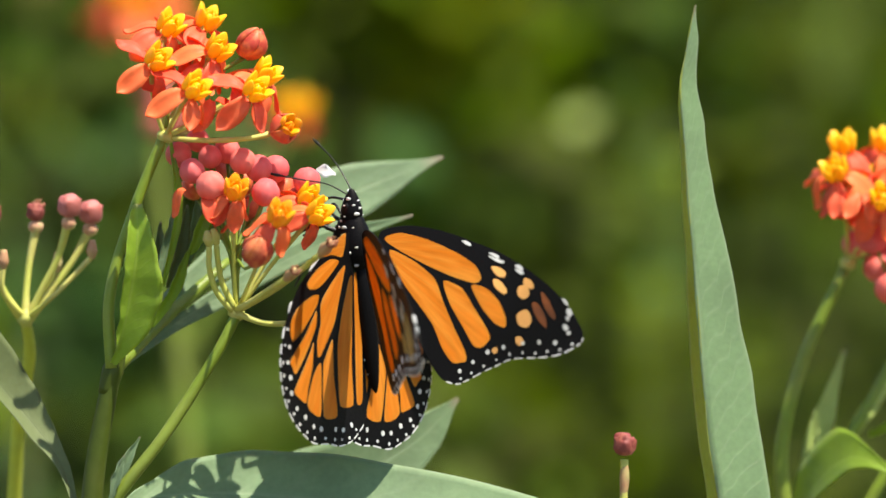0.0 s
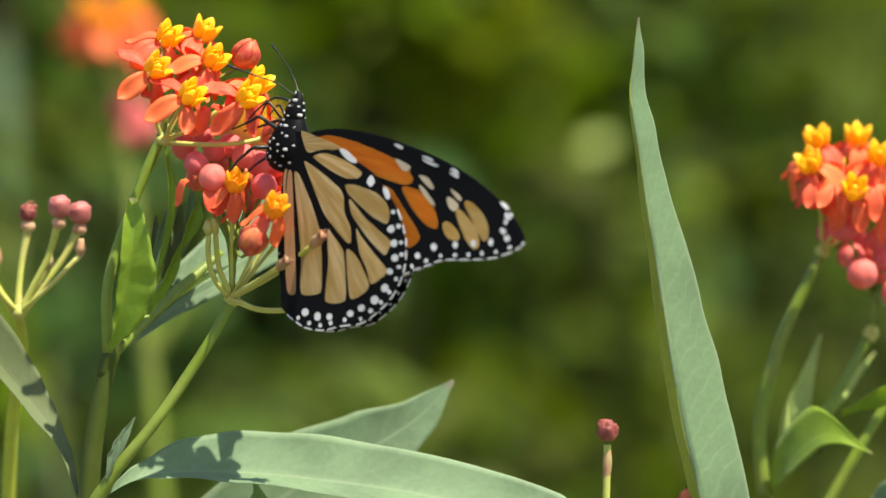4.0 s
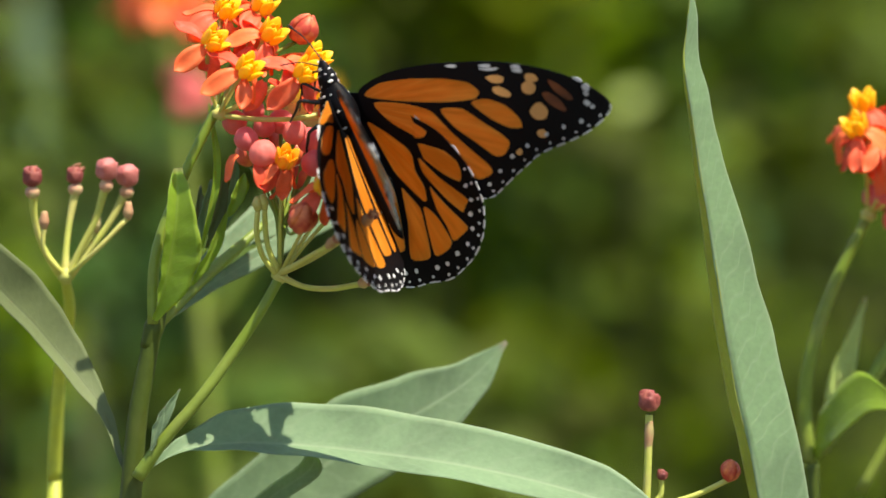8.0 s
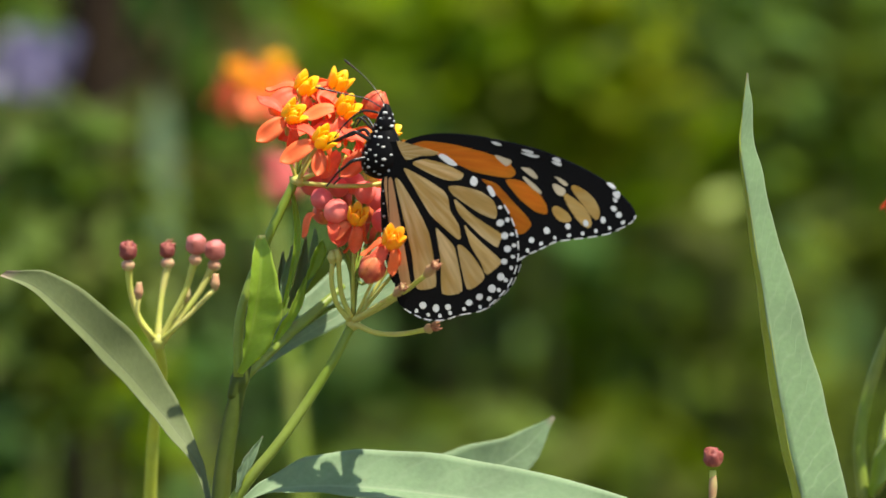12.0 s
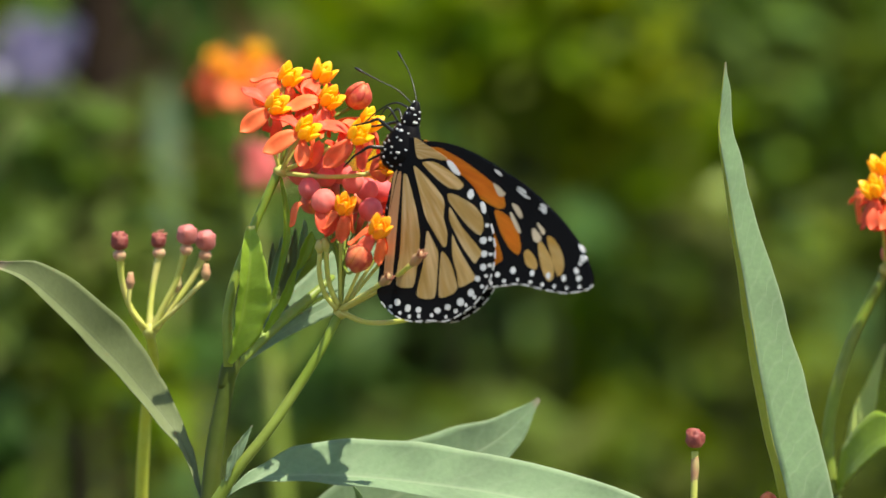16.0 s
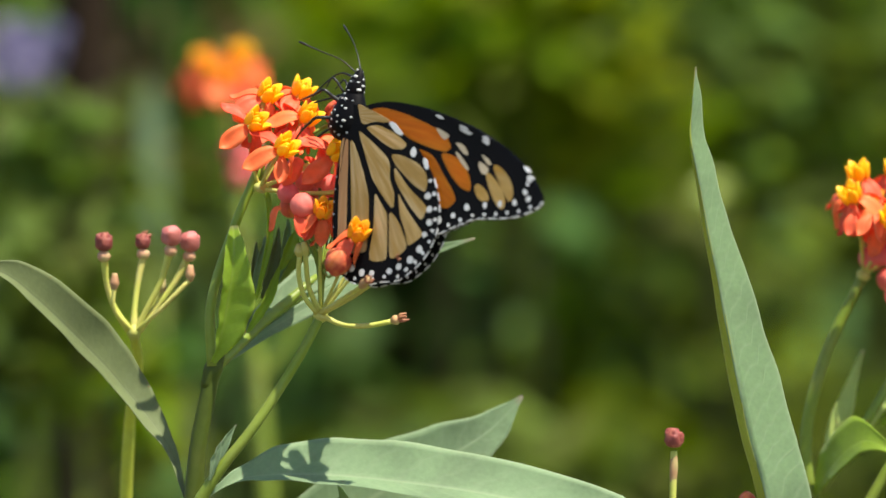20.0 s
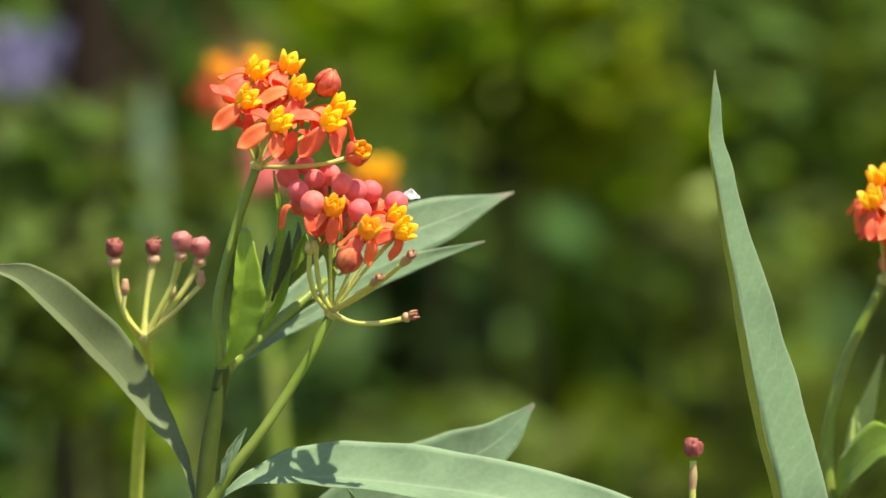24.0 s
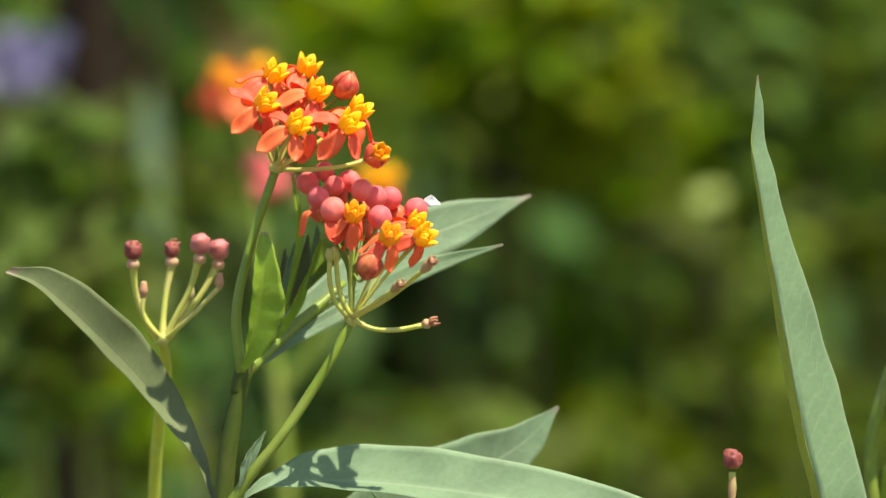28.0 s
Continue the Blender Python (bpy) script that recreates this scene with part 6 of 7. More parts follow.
# seconds; place in metres; turn in degrees; how far the wings are raised, swept forwards and, behind, fanned out;
# where the sides differ, the same for the left wings, and how far each hindwing is raised
FLY_ROWS = [
    (0.00, 0.0003, -0.0037, 0.8951, 86.0, -2.9, 55.9, 19.3, -21.7, -20.9, 43.5, -13.3, 4.0, 5.0, -0.3),
    (0.04, 0.0003, -0.0037, 0.8951, 86.0, -2.9, 55.9, 19.3, -21.7, -20.9, 43.5, -13.3, 4.0, 5.0, -0.3), (0.10, -0.0010, -0.0133, 0.8963, 92.9, 9.5, 51.4, 71.5, -9.5, 4.6), (0.20, -0.0006, -0.0133, 0.8969, 105.4, 7.4, 70.5, 91.0, -2.3, 7.8),
    (0.50, -0.0007, -0.0131, 0.8986, 104.7, 6.4, 74.0, 91.0, -3.9, 7.6), (1.00, -0.0015, -0.0131, 0.8987, 100.3, 6.6, 68.1, 91.0, -8.4, 7.2),
    (1.60, -0.0002, -0.0130, 0.8999, 101.2, 5.3, 73.4, 91.0, -5.9, 7.4), (1.70, -0.0003, -0.0130, 0.9000, 91.4, 6.9, 54.0, 68.5, -6.8, 4.3),
    (1.80, 0.0003, -0.0130, 0.8999, 86.4, 1.6, 45.0, 60.1, 0.0, 3.2), (1.90, 0.0008, -0.0130, 0.9000, 79.9, -0.4, 47.5, 48.6, 5.7, 1.3),
    (1.96, 0.0005, -0.0130, 0.9008, 83.6, 1.4, 58.2, 30.7, 7.8, 0.8), (2.00, 0.0005, -0.0130, 0.9009, 84.1, 1.6, 59.7, 28.2, 8.1, 0.8),
    (2.04, 0.0006, -0.0130, 0.9010, 84.3, 1.1, 60.0, 27.6, 8.0, 0.8),
    (2.10, 0.0011, -0.0129, 0.9014, 85.9, -2.4, 62.3, 22.8, 7.3, 0.7),
    (2.20, 0.0012, -0.0130, 0.9009, 79.4, -4.3, 48.3, 57.2, -8.6, 1.7), (2.30, 0.0010, -0.0129, 0.9019, 80.8, -1.6, 63.0, 23.9, 4.5, 0.4),
    (2.40, -0.0024, -0.0123, 0.9106, 68.9, -15.2, 61.6, 17.5, 6.2, 0.6), (2.50, -0.0027, -0.0122, 0.9116, 73.3, -6.3, 45.2, 70.1, 14.8, 6.8),
    (2.60, -0.0050, -0.0120, 0.9144, 68.6, -18.6, 52.9, 80.0, 14.9, 8.9), (2.70, -0.0027, -0.0122, 0.9114, 75.0, -5.2, 45.9, 65.4, -3.6, 3.9),
    (2.80, -0.0022, -0.0123, 0.9105, 77.3, -5.5, 48.1, 64.8, -7.1, 3.5), (2.90, -0.0027, -0.0123, 0.9107, 80.0, -1.7, 50.8, 88.3, -10.2, 7.0),
    (2.96, -0.0039, -0.0123, 0.9109, 84.6, 1.9, 53.2, 90.6, -10.1, 7.0), (3.00, -0.0041, -0.0123, 0.9110, 85.3, 2.3, 53.6, 90.9, -10.1, 7.0),
    (3.04, -0.0041, -0.0123, 0.9110, 84.9, 2.0, 53.4, 89.6, -10.4, 7.0), (3.10, -0.0041, -0.0122, 0.9115, 82.6, -0.9, 51.9, 79.9, -13.0, 6.0),
    (3.20, -0.0031, -0.0122, 0.9114, 80.9, -3.6, 47.9, 59.3, -11.6, 1.9), (3.30, -0.0036, -0.0123, 0.9111, 88.6, -7.4, 17.9, 54.8, 4.0, 2.5),
    (3.40, -0.0041, -0.0123, 0.9105, 87.5, -11.6, 1.3, 59.6, -0.6, 3.0), (3.50, -0.0055, -0.0122, 0.9114, 93.8, -13.0, 7.1, 57.2, -1.5, 2.4),
    (3.70, -0.0048, -0.0122, 0.9121, 84.6, 1.0, 34.3, 74.9, -1.1, 6.2), (4.00, -0.0056, -0.0121, 0.9129, 92.7, 8.1, 58.3, 91.0, -10.8, 6.9),
    (5.50, -0.0046, -0.0122, 0.9124, 94.9, 6.7, 60.6, 91.0, -14.3, 6.6), (6.00, -0.0020, -0.0122, 0.9118, 97.6, 6.3, 61.1, 91.0, -10.7, 6.9),
    (6.50, -0.0011, -0.0122, 0.9113, 97.8, 5.5, 63.3, 91.0, -11.8, 6.8), (7.00, -0.0024, -0.0122, 0.9126, 97.9, 7.1, 59.6, 91.0, -7.3, 7.3),
    (7.50, -0.0028, -0.0121, 0.9139, 97.1, 5.7, 64.2, 91.0, -10.9, 6.9), (7.60, -0.0031, -0.0121, 0.9139, 85.2, -0.5, 48.5, 61.4, -15.5, 1.9),
    (7.70, -0.0041, -0.0121, 0.9134, 83.7, -3.1, 35.9, 59.7, 1.0, 3.2), (7.80, -0.0059, -0.0121, 0.9127, 98.9, -18.2, 23.2, 52.2, 14.3, 3.0),
    (7.90, -0.0060, -0.0121, 0.9126, 80.1, -7.7, 37.6, 63.8, 1.0, 4.1), (7.96, -0.0061, -0.0110, 0.9127, 70.7, -13.8, 43.6, 67.3, -16.8, -16.6, 51.7, -13.1, 0.3, 73.5, 28.3), (8.00, -0.0061, -0.0110, 0.9127, 70.7, -13.8, 43.6, 67.3, -16.8, -16.6, 51.7, -13.1, 0.3, 73.5, 28.3),
    (8.04, -0.0061, -0.0110, 0.9127, 70.7, -13.8, 43.6, 67.3, -16.8, -16.6, 51.7, -13.1, 0.3, 73.5, 28.3), (8.10, -0.0073, -0.0121, 0.9128, 84.2, -0.0, 51.8, 73.8, -18.8, 4.2), (8.20, -0.0071, -0.0121, 0.9130, 94.6, 0.8, 70.9, 91.0, -16.2, 6.4),
    (8.50, -0.0063, -0.0121, 0.9136, 96.8, 3.2, 71.8, 91.0, -10.9, 6.9), (9.00, -0.0073, -0.0121, 0.9129, 91.3, -0.5, 69.0, 91.0, -16.9, 6.3),
    (9.50, -0.0066, -0.0121, 0.9131, 89.6, 1.4, 66.7, 91.0, -18.5, 6.1), (10.00, -0.0075, -0.0120, 0.9142, 92.9, -0.3, 70.8, 91.0, -15.0, 6.5),
    (10.20, -0.0084, -0.0119, 0.9163, 83.2, 0.8, 57.0, 78.0, -20.6, 4.9), (10.30, -0.0087, -0.0118, 0.9179, 78.1, -5.4, 49.3, 64.4, -14.5, 2.6),
    (10.40, -0.0084, -0.0117, 0.9184, 74.5, -10.0, 46.8, 62.7, -2.8, 3.4), (10.50, -0.0089, -0.0117, 0.9185, 76.7, -4.4, 66.4, 21.1, 5.6, 0.6),
    (10.60, -0.0101, -0.0116, 0.9202, 76.0, -4.1, 65.4, 21.0, 1.1, 0.1), (10.70, -0.0112, -0.0116, 0.9201, 79.4, -5.4, 46.0, 72.2, -7.7, 5.0),
    (10.80, -0.0121, -0.0116, 0.9203, 88.3, 0.1, 68.9, 91.0, -8.1, 7.2), (11.00, -0.0131, -0.0117, 0.9185, 86.6, 5.4, 73.7, 91.0, -9.8, 7.0),
    (11.50, -0.0095, -0.0117, 0.9197, 88.7, -2.2, 75.2, 91.0, -12.1, 6.8), (12.00, -0.0097, -0.0117, 0.9195, 90.0, -0.8, 75.1, 91.0, -8.8, 7.1),
    (12.50, -0.0087, -0.0116, 0.9200, 90.9, 0.6, 70.5, 91.0, -10.5, 7.0), (13.50, -0.0071, -0.0116, 0.9205, 95.1, 4.2, 67.5, 91.0, -12.1, 6.8),
    (14.50, -0.0057, -0.0116, 0.9204, 98.2, 2.5, 67.1, 91.0, -14.4, 6.6), (15.00, -0.0052, -0.0116, 0.9203, 99.6, 3.6, 64.1, 91.0, -13.2, 6.7),
    (15.50, -0.0048, -0.0117, 0.9191, 100.8, 5.7, 63.0, 91.0, -12.4, 6.8), (16.00, -0.0038, -0.0117, 0.9186, 101.1, 7.4, 59.1, 91.0, -14.4, 6.6),
    (16.30, -0.0055, -0.0117, 0.9188, 102.1, 6.8, 60.8, 91.0, -15.8, 6.4), (16.40, -0.0040, -0.0117, 0.9191, 88.3, 1.9, 47.5, 66.0, 1.8, 4.6),
    (16.50, -0.0087, -0.0191, 0.9237, 80.6, 2.1, 44.3, 41.3, 25.6, 2.6), (16.60, -0.0077, -0.0142, 0.9216, 90.5, -9.5, 33.3, 48.4, 4.6, 1.2),
    (16.70, -0.0091, -0.0115, 0.9225, 82.2, -3.2, 52.2, 83.8, 1.2, 8.1), (16.80, -0.0095, -0.0115, 0.9221, 79.3, 5.5, 45.0, 56.2, 18.3, 4.2),
    (16.90, -0.0082, -0.0294, 0.9233, 86.8, -2.5, 53.2, 14.5, 2.4, 0.2), (16.96, -0.0075, -0.0118, 0.9226, 81.6, 0.0, 47.6, 63.2, -8.3, -9.1, 60.4, 0.8, -12.6, 52.7, 77.2), (17.00, -0.0075, -0.0118, 0.9226, 81.6, 0.0, 47.6, 63.2, -8.3, -9.1, 60.4, 0.8, -12.6, 52.7, 77.2),
    (17.04, -0.0075, -0.0118, 0.9226, 81.6, 0.0, 47.6, 63.2, -8.3, -9.1, 60.4, 0.8, -12.6, 52.7, 77.2), (17.10, -0.0064, -0.0116, 0.9203, 80.0, 2.0, 51.7, 88.5, -17.8, 6.2), (17.20, -0.0053, -0.0118, 0.9179, 82.0, -6.7, 33.3, 76.6, -11.2, 5.5),
    (17.30, -0.0063, -0.0117, 0.9183, 100.1, -22.7, 12.4, 67.6, 18.0, 6.6), (17.40, -0.0034, -0.0114, 0.9238, 85.9, -0.7, 48.7, 19.9, 6.9, 0.7),
    (17.50, -0.0080, -0.0114, 0.9237, 59.2, 18.4, 43.2, 74.5, 14.7, 7.7), (17.60, 0.0006, -0.0116, 0.9202, 81.4, -3.3, 60.7, -6.1, 4.6, 0.5),
    (17.70, -0.0039, -0.0115, 0.9216, 68.6, 4.3, 54.1, 9.4, 11.7, 1.2), (17.80, -0.0085, -0.0115, 0.9217, 51.7, 5.6, 38.9, 49.5, 14.1, 2.4),
    (17.90, -0.0132, -0.0112, 0.9265, 49.2, -10.3, 21.8, 76.6, -6.5, 6.0), (17.96, -0.0168, -0.0112, 0.9263, 55.6, 1.6, 30.9, 89.2, 19.1, 9.9),
    (18.00, -0.0172, -0.0112, 0.9263, 56.6, 3.1, 32.2, 90.9, 22.6, 10.3), (18.04, -0.0168, -0.0112, 0.9259, 57.1, 2.9, 30.8, 87.5, 21.5, 10.2),
    (18.10, -0.0136, -0.0114, 0.9231, 61.1, 1.6, 20.5, 61.9, 14.1, 5.0), (18.20, -0.0126, -0.0294, 0.9243, 86.2, -1.6, 55.7, 15.7, 10.4, 1.0),
    (18.30, -0.0133, -0.0294, 0.9241, 87.4, -0.4, 32.9, 20.3, 6.9, 0.7), (18.40, -0.0125, -0.0294, 0.9239, 87.1, 1.6, 34.4, 24.2, 7.5, 0.7),
    (18.50, -0.0146, -0.0294, 0.9236, 83.3, 2.4, 51.2, 24.6, 4.2, 0.4), (18.60, -0.0134, -0.0114, 0.9228, 76.5, 3.5, 30.3, 79.7, -8.3, 6.5),
    (18.70, -0.0142, -0.0114, 0.9230, 76.4, 5.0, 28.3, 91.0, -15.4, 6.5), (18.80, -0.0164, -0.0114, 0.9239, 84.5, -1.3, 33.7, 91.0, -12.5, 6.8),
    (18.90, -0.0155, -0.0113, 0.9249, 81.5, 2.3, 35.4, 72.7, -0.6, 5.8), (18.96, -0.0154, -0.0248, 0.9260, 70.6, 2.6, 25.4, 40.6, -3.3, -7.5, 32.2, -3.3, -4.6, 40.2, 41.5), (19.00, -0.0154, -0.0248, 0.9260, 70.6, 2.6, 25.4, 40.6, -3.3, -7.5, 32.2, -3.3, -4.6, 40.2, 41.5),
    (19.04, -0.0154, -0.0248, 0.9260, 70.6, 2.6, 25.4, 40.6, -3.3, -7.5, 32.2, -3.3, -4.6, 40.2, 41.5), (19.10, -0.0126, -0.0292, 0.9270, 76.9, 3.4, 7.2, 26.6, -2.4, -0.2), (19.20, -0.0121, -0.0176, 0.9258, 74.8, 5.6, 5.9, 43.2, -6.9, -0.7),
    (19.30, -0.0110, -0.0163, 0.9249, 84.4, 11.6, 43.0, 45.0, -0.8, -0.1), (19.40, -0.0113, -0.0113, 0.9241, 84.6, 12.2, 47.5, 80.4, -7.0, 6.8),
    (19.50, -0.0121, -0.0114, 0.9234, 89.4, 16.0, 52.8, 91.0, -7.7, 7.2), (20.00, -0.0110, -0.0113, 0.9250, 94.9, 9.3, 52.4, 91.0, -7.9, 7.2),
    (20.50, -0.0131, -0.0113, 0.9255, 92.3, 8.0, 50.7, 91.0, -11.4, 6.9), (21.00, -0.0132, -0.0113, 0.9255, 92.5, 4.9, 47.0, 91.0, -11.7, 6.8),
    (21.20, -0.0151, -0.0113, 0.9252, 88.9, 0.9, 44.3, 91.0, -11.7, 6.8), (21.30, -0.0168, -0.0113, 0.9244, 81.4, -2.3, 41.6, 79.5, -8.4, 6.4),
    (21.40, -0.0161, -0.0113, 0.9244, 94.8, -11.1, 36.5, 43.6, 4.0, 0.4), (21.50, -0.0150, -0.0110, 0.9297, 86.0, 2.5, 50.9, 15.2, 26.1, 2.6),
    (21.60, -0.0157, -0.0105, 0.9367, 65.0, 16.3, 31.3, 68.2, -12.2, 3.7), (21.70, -0.0166, -0.0099, 0.9455, 68.3, 20.3, 42.3, 78.2, -20.1, 5.0),
    (21.80, -0.0176, -0.0091, 0.9559, 84.8, -1.1, 43.2, 9.5, 14.5, 1.5), (21.90, -0.0188, -0.0084, 0.9662, 68.2, 20.1, 41.9, 75.1, -23.4, 4.0),
    (22.00, -0.0204, -0.0076, 0.9777, 82.5, -1.2, 39.6, 14.4, 11.2, 1.1), (22.20, -0.0231, -0.0065, 0.9934, 67.4, 18.8, 42.5, 72.5, -22.2, 3.6),
    (22.50, -0.0253, -0.0058, 1.0029, 81.8, -1.0, 43.3, 12.3, 7.2, 0.7), (22.80, -0.0266, -0.0060, 1.0001, 67.4, 18.8, 42.4, 72.5, -22.2, 3.6),
    (23.10, -0.0276, -0.0067, 0.9910, 83.1, -1.5, 46.5, 9.0, 9.7, 1.0), (23.30, -0.0313, -0.0076, 0.9773, 64.5, 11.9, 43.0, 71.7, -28.4, 2.8),
    (23.50, -0.0322, -0.0086, 0.9636, 58.8, -11.6, 43.7, 91.0, -34.3, 4.6), (23.60, -0.0540, -0.0081, 0.9703, 59.5, 17.0, 34.8, 75.3, -17.9, 4.6),
    (23.70, -0.0717, -0.0069, 0.9878, 61.1, 16.8, 37.1, 18.5, 32.4, 3.2), (23.90, -0.1080, -0.0048, 1.0184, 56.7, 9.3, 24.8, 68.3, -4.3, 4.5),
    (24.20, -0.1684, -0.0017, 1.0620, 56.7, 9.3, 24.8, 68.3, -4.3, 4.5), (28.00, -0.1827, -0.0009, 1.0733, 56.7, 9.3, 24.5, 68.3, -4.3, 4.5),
]


# ---- passing insects: the head towards -x, z to the back; millimetres ----
THORAX_TAN = mat("wasp_thorax_downy", (0.30, 0.20, 0.12), 0.8, 0.35, 1500, bump=0.4, sheen=0.3, second=(0.46, 0.38, 0.24), second_scale=500)
WASP_RED = mat("wasp_rust", (0.42, 0.10, 0.03), 0.5, 0.2, 900, bump=0.1)
WASP_ORANGE = mat("wasp_leg_orange", (0.78, 0.26, 0.02), 0.45, 0.15, 900, through_light=0.15, bump=0.1)
HOVER_CREAM = mat("hoverfly_cream", (0.72, 0.66, 0.40), 0.5, 0.15, 900, through_light=0.15, bump=0.1)
HOVER_GREY = mat("hoverfly_grey", (0.24, 0.22, 0.21), 0.35, 0.2, 900, bump=0.1, second=(0.40, 0.36, 0.34), second_scale=600)
CLEAR_WING = mat("insect_wing_clear", (0.42, 0.36, 0.26), 0.25, 0.2, 1200, bump=0.05)
CLEAR_WING.node_tree.nodes["Principled BSDF"].inputs["Alpha"].default_value = 0.28


def insect(name, label, category, eggs, tubes, wings):
    """eggs: ends, width, material; tubes: points, radii, material; wings: root, tip, breadth. All but the eggs come in pairs."""
    ob = thing(name, (0, 0, 0), label, category)
    for kind_, x0, z0, x1, z1, r, m in eggs:
        a, b = Vector((x0, 0, z0)) * MM, Vector((x1, 0, z1)) * MM
        bm = ball(0.5 * (b - a).length, (2 * r * MM / (b - a).length, 2 * r * MM / (b - a).length, 1), rings=10, seg=14)
        bmesh.ops.transform(bm, verts=bm.verts, matrix=stand(a, b - a))
        part(kind_, bm, m, ob, at=(0, 0, 0))
    for s in (-1, 1):
        for kind_, pts, radii, m in tubes:
            part(kind_, tube([Vector((x, s * y, z)) * MM for x, y, z in pts], [k * MM for k in radii], 4 * len(pts), 6), m, ob, at=(0, 0, 0))
        for (x0, y0, z0), (x1, y1, z1), w in wings:
            a, b = Vector((x0, s * y0, z0)) * MM, Vector((x1, s * y1, z1)) * MM
            part("wing", blade([a, a.lerp(b, 0.5), b], [0.0002, w * MM, w * MM, 0.0002], [0.0002, 0.6 * w * MM, 0.6 * w * MM, 0.0002], (1, 0, 0), (-1, 0, 0), 12, 3, thick=0.00006, wave=0.0001), CLEAR_WING, ob, at=(0, 0, 0))
    return ob


wasp = insect("wasp", "brown wasp with a black abdomen and orange hind legs in flight", "wasp",
              (("thorax", -4.2, 0.4, 4.6, -0.6, 2.4, THORAX_TAN), ("head", -6.2, -0.6, -3.6, -0.2, 1.7, WASP_RED), ("waist", 3.6, -0.6, 6.6, -0.2, 0.9, WASP_ORANGE), ("abdomen", 5.6, -0.2, 11.4, 0.4, 1.9, BLACK)),
              (("antenna", ((-5.8, 0.5, -0.4), (-7.4, 1.2, -2.6), (-8.6, 1.8, -7.4)), (0.22, 0.2, 0.14), LEG), ("foreleg", ((-2.2, 1.2, -1.8), (-2.6, 2.0, -3.6), (-0.4, 1.8, -4.8)), (0.5, 0.4, 0.2), WASP_RED), ("middle_leg", ((0.2, 1.4, -2.0), (1.4, 2.4, -4.0), (4.0, 2.0, -5.0)), (0.5, 0.4, 0.2), WASP_RED),
               ("hind_leg", ((2.6, 1.2, -1.8), (6.0, 2.4, -2.8), (9.4, 2.4, -4.6), (14.2, 2.0, -4.0)), (0.6, 1.0, 0.6, 0.2), WASP_ORANGE)),
              (((-1.6, 1.4, 1.6), (1.2, 12.5, 4.6), 2.4), ((0.8, 1.4, 1.4), (4.6, 9.0, 2.6), 1.8)))
hoverfly = insect("hoverfly", "small grey hoverfly with a cream abdomen in flight", "hoverfly",
                  (("thorax", -1.6, 0.1, 1.5, 0.0, 1.45, HOVER_GREY), ("head", -2.7, -0.2, -1.3, 0.0, 1.1, HOVER_GREY), ("abdomen", 1.0, 0.0, 5.2, -0.5, 1.4, HOVER_CREAM)),
                  (("leg", ((-0.6, 0.8, -1.0), (-0.2, 2.0, -1.8), (0.8, 2.4, -2.6)), (0.25, 0.2, 0.12), HOVER_CREAM), ("leg", ((0.8, 0.8, -1.0), (1.8, 2.2, -1.6), (3.2, 2.5, -2.6)), (0.25, 0.2, 0.12), HOVER_CREAM)),
                  (((-0.2, 0.9, 1.0), (1.6, 6.4, 1.8), 1.2),))
# seconds; place in metres; turn in degrees
WASP_ROWS = [(0.0, -0.5, 0.1, 0.0065, 0, 0, 0), (16.0, -0.5, 0.1, 0.0065, 0, 0, 0), (16.7, -0.25, 0.0, 1.15, 0, 20, 0), (17.20, -0.0184, -0.0300, 0.9661, 0, 34, 0), (17.30, 0.0065, -0.0300, 0.9439, 0, 36, 0), (17.40, 0.0305, -0.0300, 0.9440, 0, 40, 0), (17.50, 0.0546, -0.0300, 0.9621, 0, 40, 0), (18.0, 0.35, 0.0, 1.1, 0, 20, 0), (18.8, 0.5, 0.1, 0.0065, 0, 0, 0), (28.0, 0.5, 0.1, 0.0065, 0, 0, 0)]
HOVER_ROWS = [(0.0, 0.4, -0.2, 0.0035, 0, 0, 0), (20.6, 0.4, -0.2, 0.0035, 0, 0, 0), (21.0, 0.2, -0.1, 0.6, 0, 40, 0), (21.20, 0.0005, -0.0500, 0.8338, 0, 60, 0), (21.30, -0.0086, -0.0500, 0.8579, 0, 66, 0), (21.40, -0.0165, -0.0500, 0.8800, 0, 66, 0), (21.50, -0.0082, -0.0500, 0.8922, 0, 60, 0), (21.70, 0.0283, -0.0500, 0.9334, 0, 50, 0), (21.90, 0.0653, -0.0500, 0.9706, 0, 40, 0), (22.6, 0.4, -0.2, 0.9, 0, 20, 0), (23.2, 0.5, -0.2, 0.0035, 0, 0, 0), (28.0, 0.5, -0.2, 0.0035, 0, 0, 0)]


def sway(ob, rows):
    p = PLACE[ob.name].copy()
    walk(ob, [(t, Matrix.Translation(p + SIDE * (a * MM) + ABOVE * (b * MM))) for t, a, b in rows])


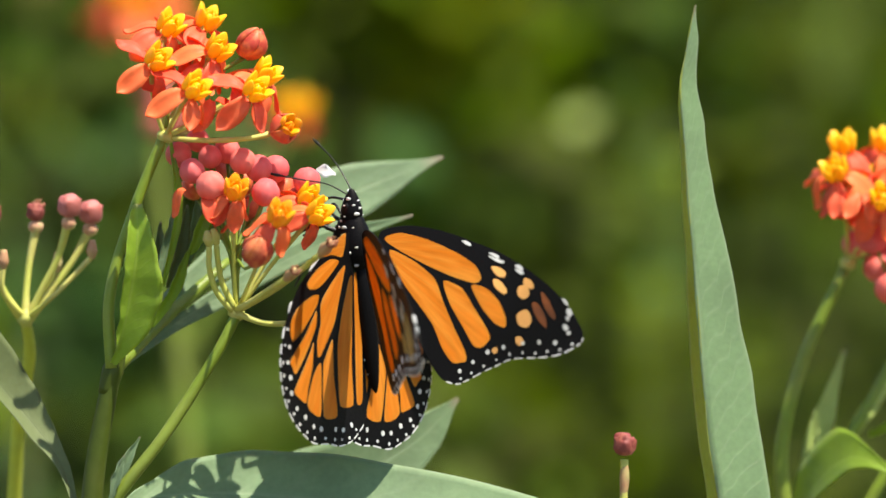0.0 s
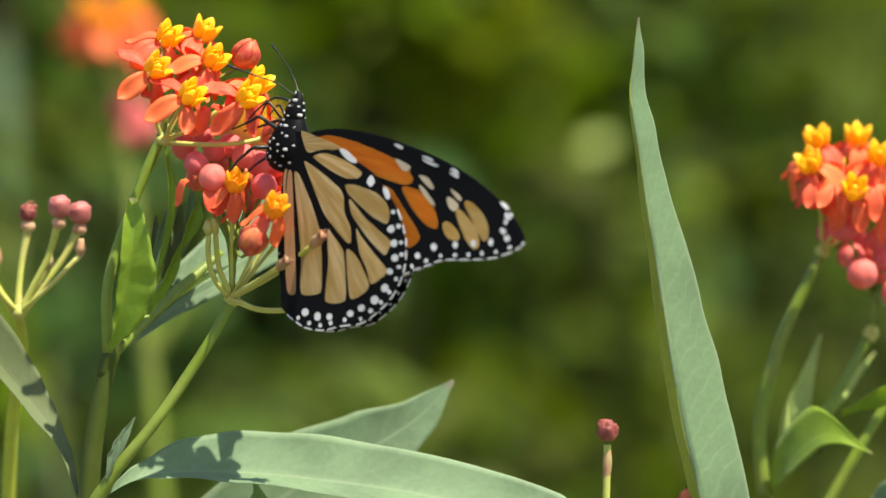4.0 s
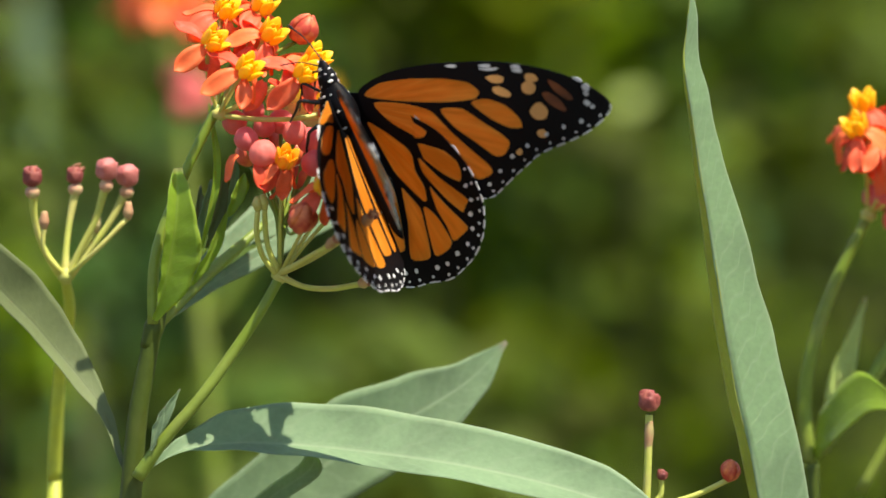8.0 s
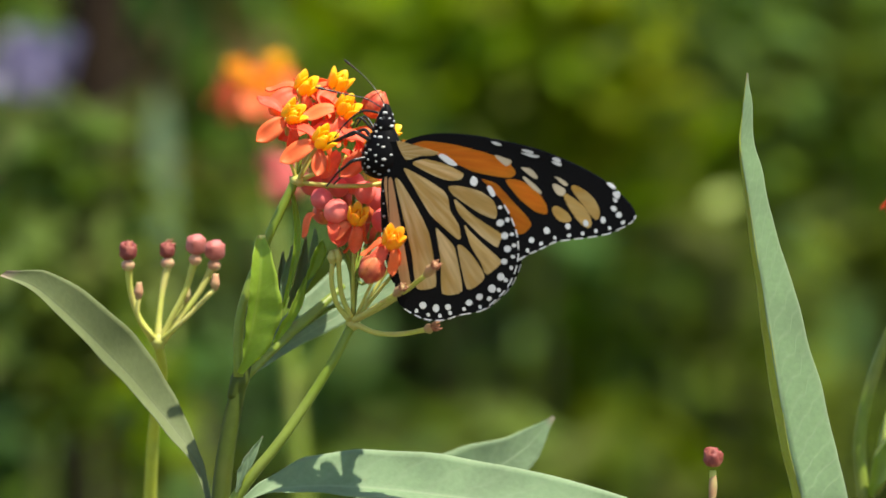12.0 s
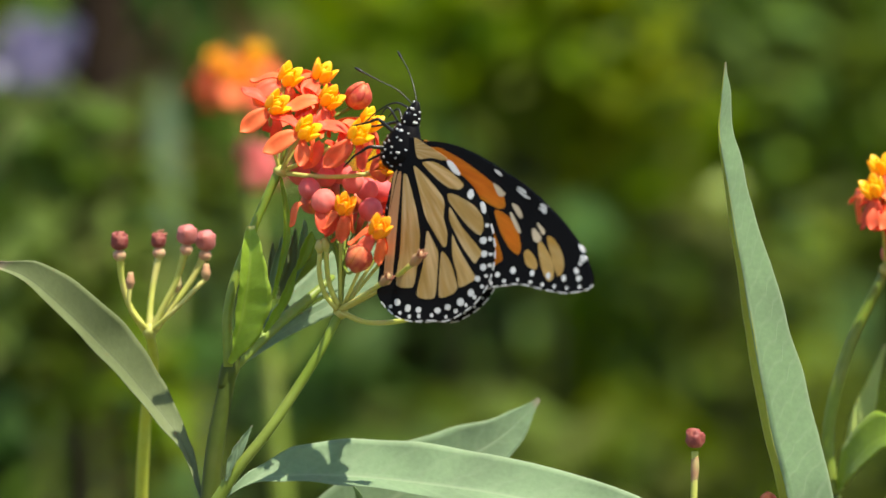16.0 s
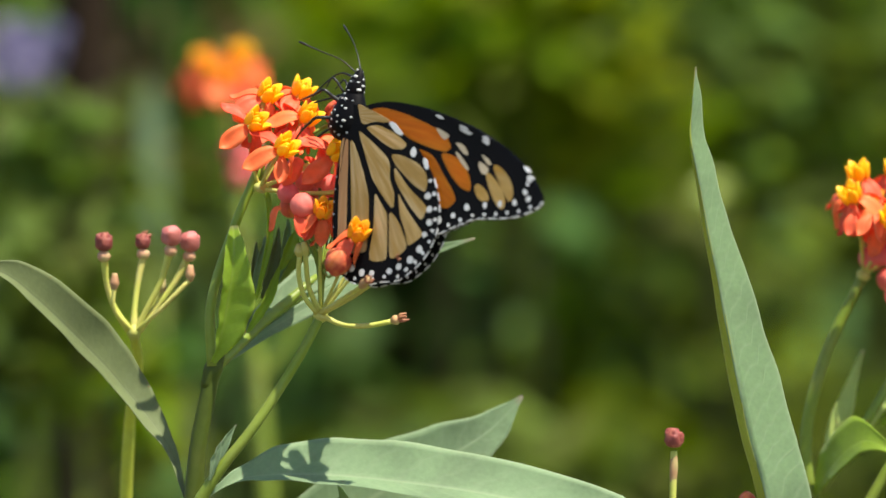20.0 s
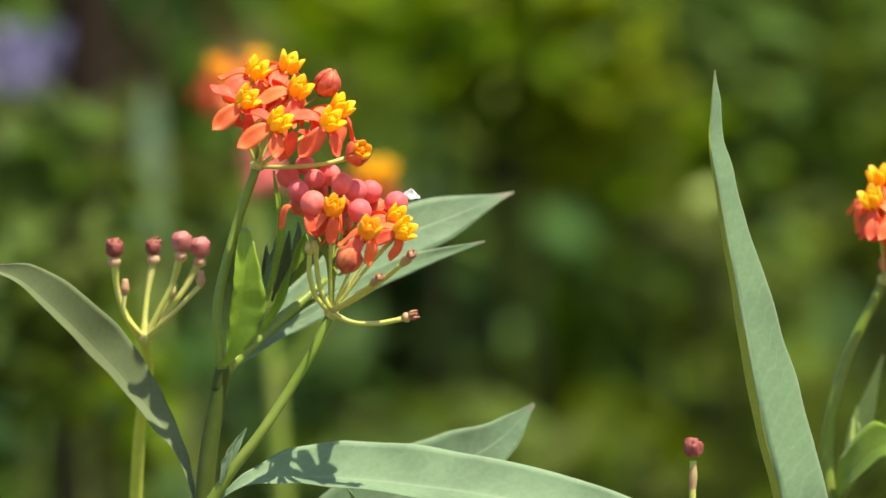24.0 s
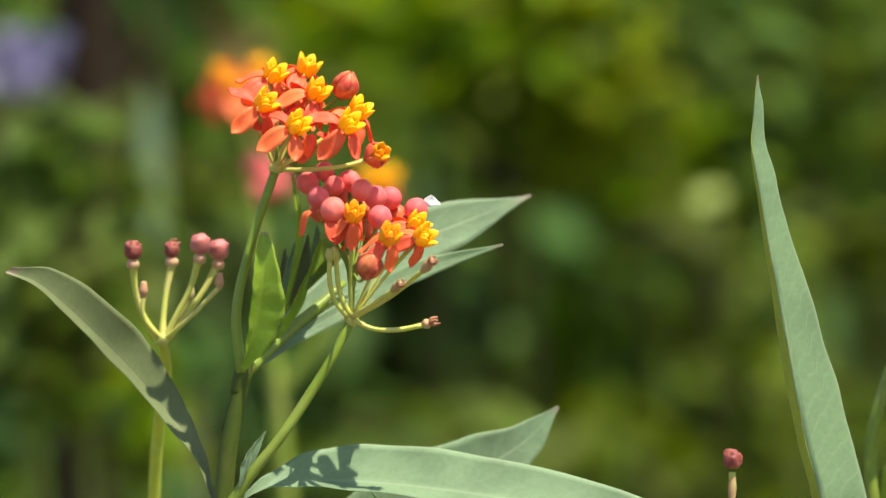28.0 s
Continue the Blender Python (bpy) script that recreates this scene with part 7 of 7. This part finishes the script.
def motions():
    sway(plant, MAIN_ROWS)
    root, tip = PLACE[shoot_tall.name].copy(), g(1340, 134, -0.002)
    lean = [float(np.interp(r[0], [q[0] for q in LEAN_ROWS], [q[1] for q in LEAN_ROWS])) for r in TALL_ROWS]
    walk(shoot_tall, [(t, Matrix.Translation(tip + SIDE * (a * MM) + ABOVE * (b * MM)) @ Matrix.Rotation(radians(k), 4, "Y") @ Matrix.Translation(root - tip)) for (t, a, b), k in zip(TALL_ROWS, lean)])
    sway(stalk_low, BUD_ROWS)
    sway(shoot_behind, BACK_ROWS)
    sway(plant_right, RIGHT_ROWS)
    sway(plant_far, FAR_ROWS)
    h, s, l, q = (o.location.copy() for o in (upper_head, upper_stalk, lower_head, lower_stalk))
    walk(upper_head, [(t, Matrix.Translation(h + SIDE * (a * MM) + ABOVE * (b * MM)) @ Matrix.Rotation(radians(k), 4, "Y")) for t, a, b, k in HEAD_ROWS])
    walk(upper_stalk, [(t, Matrix.Translation(s) @ Matrix.Rotation(math.atan2(a, 39.0), 4, "Y")) for t, a, b, k in HEAD_ROWS])
    sag = [float(np.interp(r[0], [q_[0] for q_ in SAG_ROWS], [q_[1] for q_ in SAG_ROWS])) for r in LOW_ROWS]
    walk(lower_head, [(t, Matrix.Translation(l + SIDE * (a * MM) + ABOVE * (b * MM)) @ Matrix.Rotation(radians(k), 4, "Y")) for (t, a, b), k in zip(LOW_ROWS, sag)])
    walk(lower_stalk, [(t, Matrix.Translation(q) @ Matrix.Rotation(math.atan2(24.2 + a, 37.3 + b) - math.atan2(24.2, 37.3), 4, "Y")) for t, a, b in LOW_ROWS])
    walk(wasp, [(r[0], pose(*r[1:])) for r in WASP_ROWS])
    walk(hoverfly, [(r[0], pose(*r[1:])) for r in HOVER_ROWS])
    walk(butterfly, [(r[0], pose(*r[1:7])) for r in FLY_ROWS])
    for w, side, fore in zip(WINGS, (1, 1, -1, -1), (0, 1, 0, 1)):
        p = w.location.copy()
        rows = []
        for r in FLY_ROWS:
            up, sweep, fan = r[7:10] if side > 0 or len(r) == 10 else r[10:13]
            if len(r) > 10 and not fore:
                up = r[13] if side > 0 else r[14]
            rows.append((r[0], Matrix.Translation(p) @ Matrix.Rotation(radians(-side * up), 4, "Y") @ Matrix.Rotation(radians(side * (sweep if fore else fan)), 4, "Z") @ Matrix.Translation((0, 0, 0.0004 if fore else -0.0004))))
        walk(w, rows)


motions()
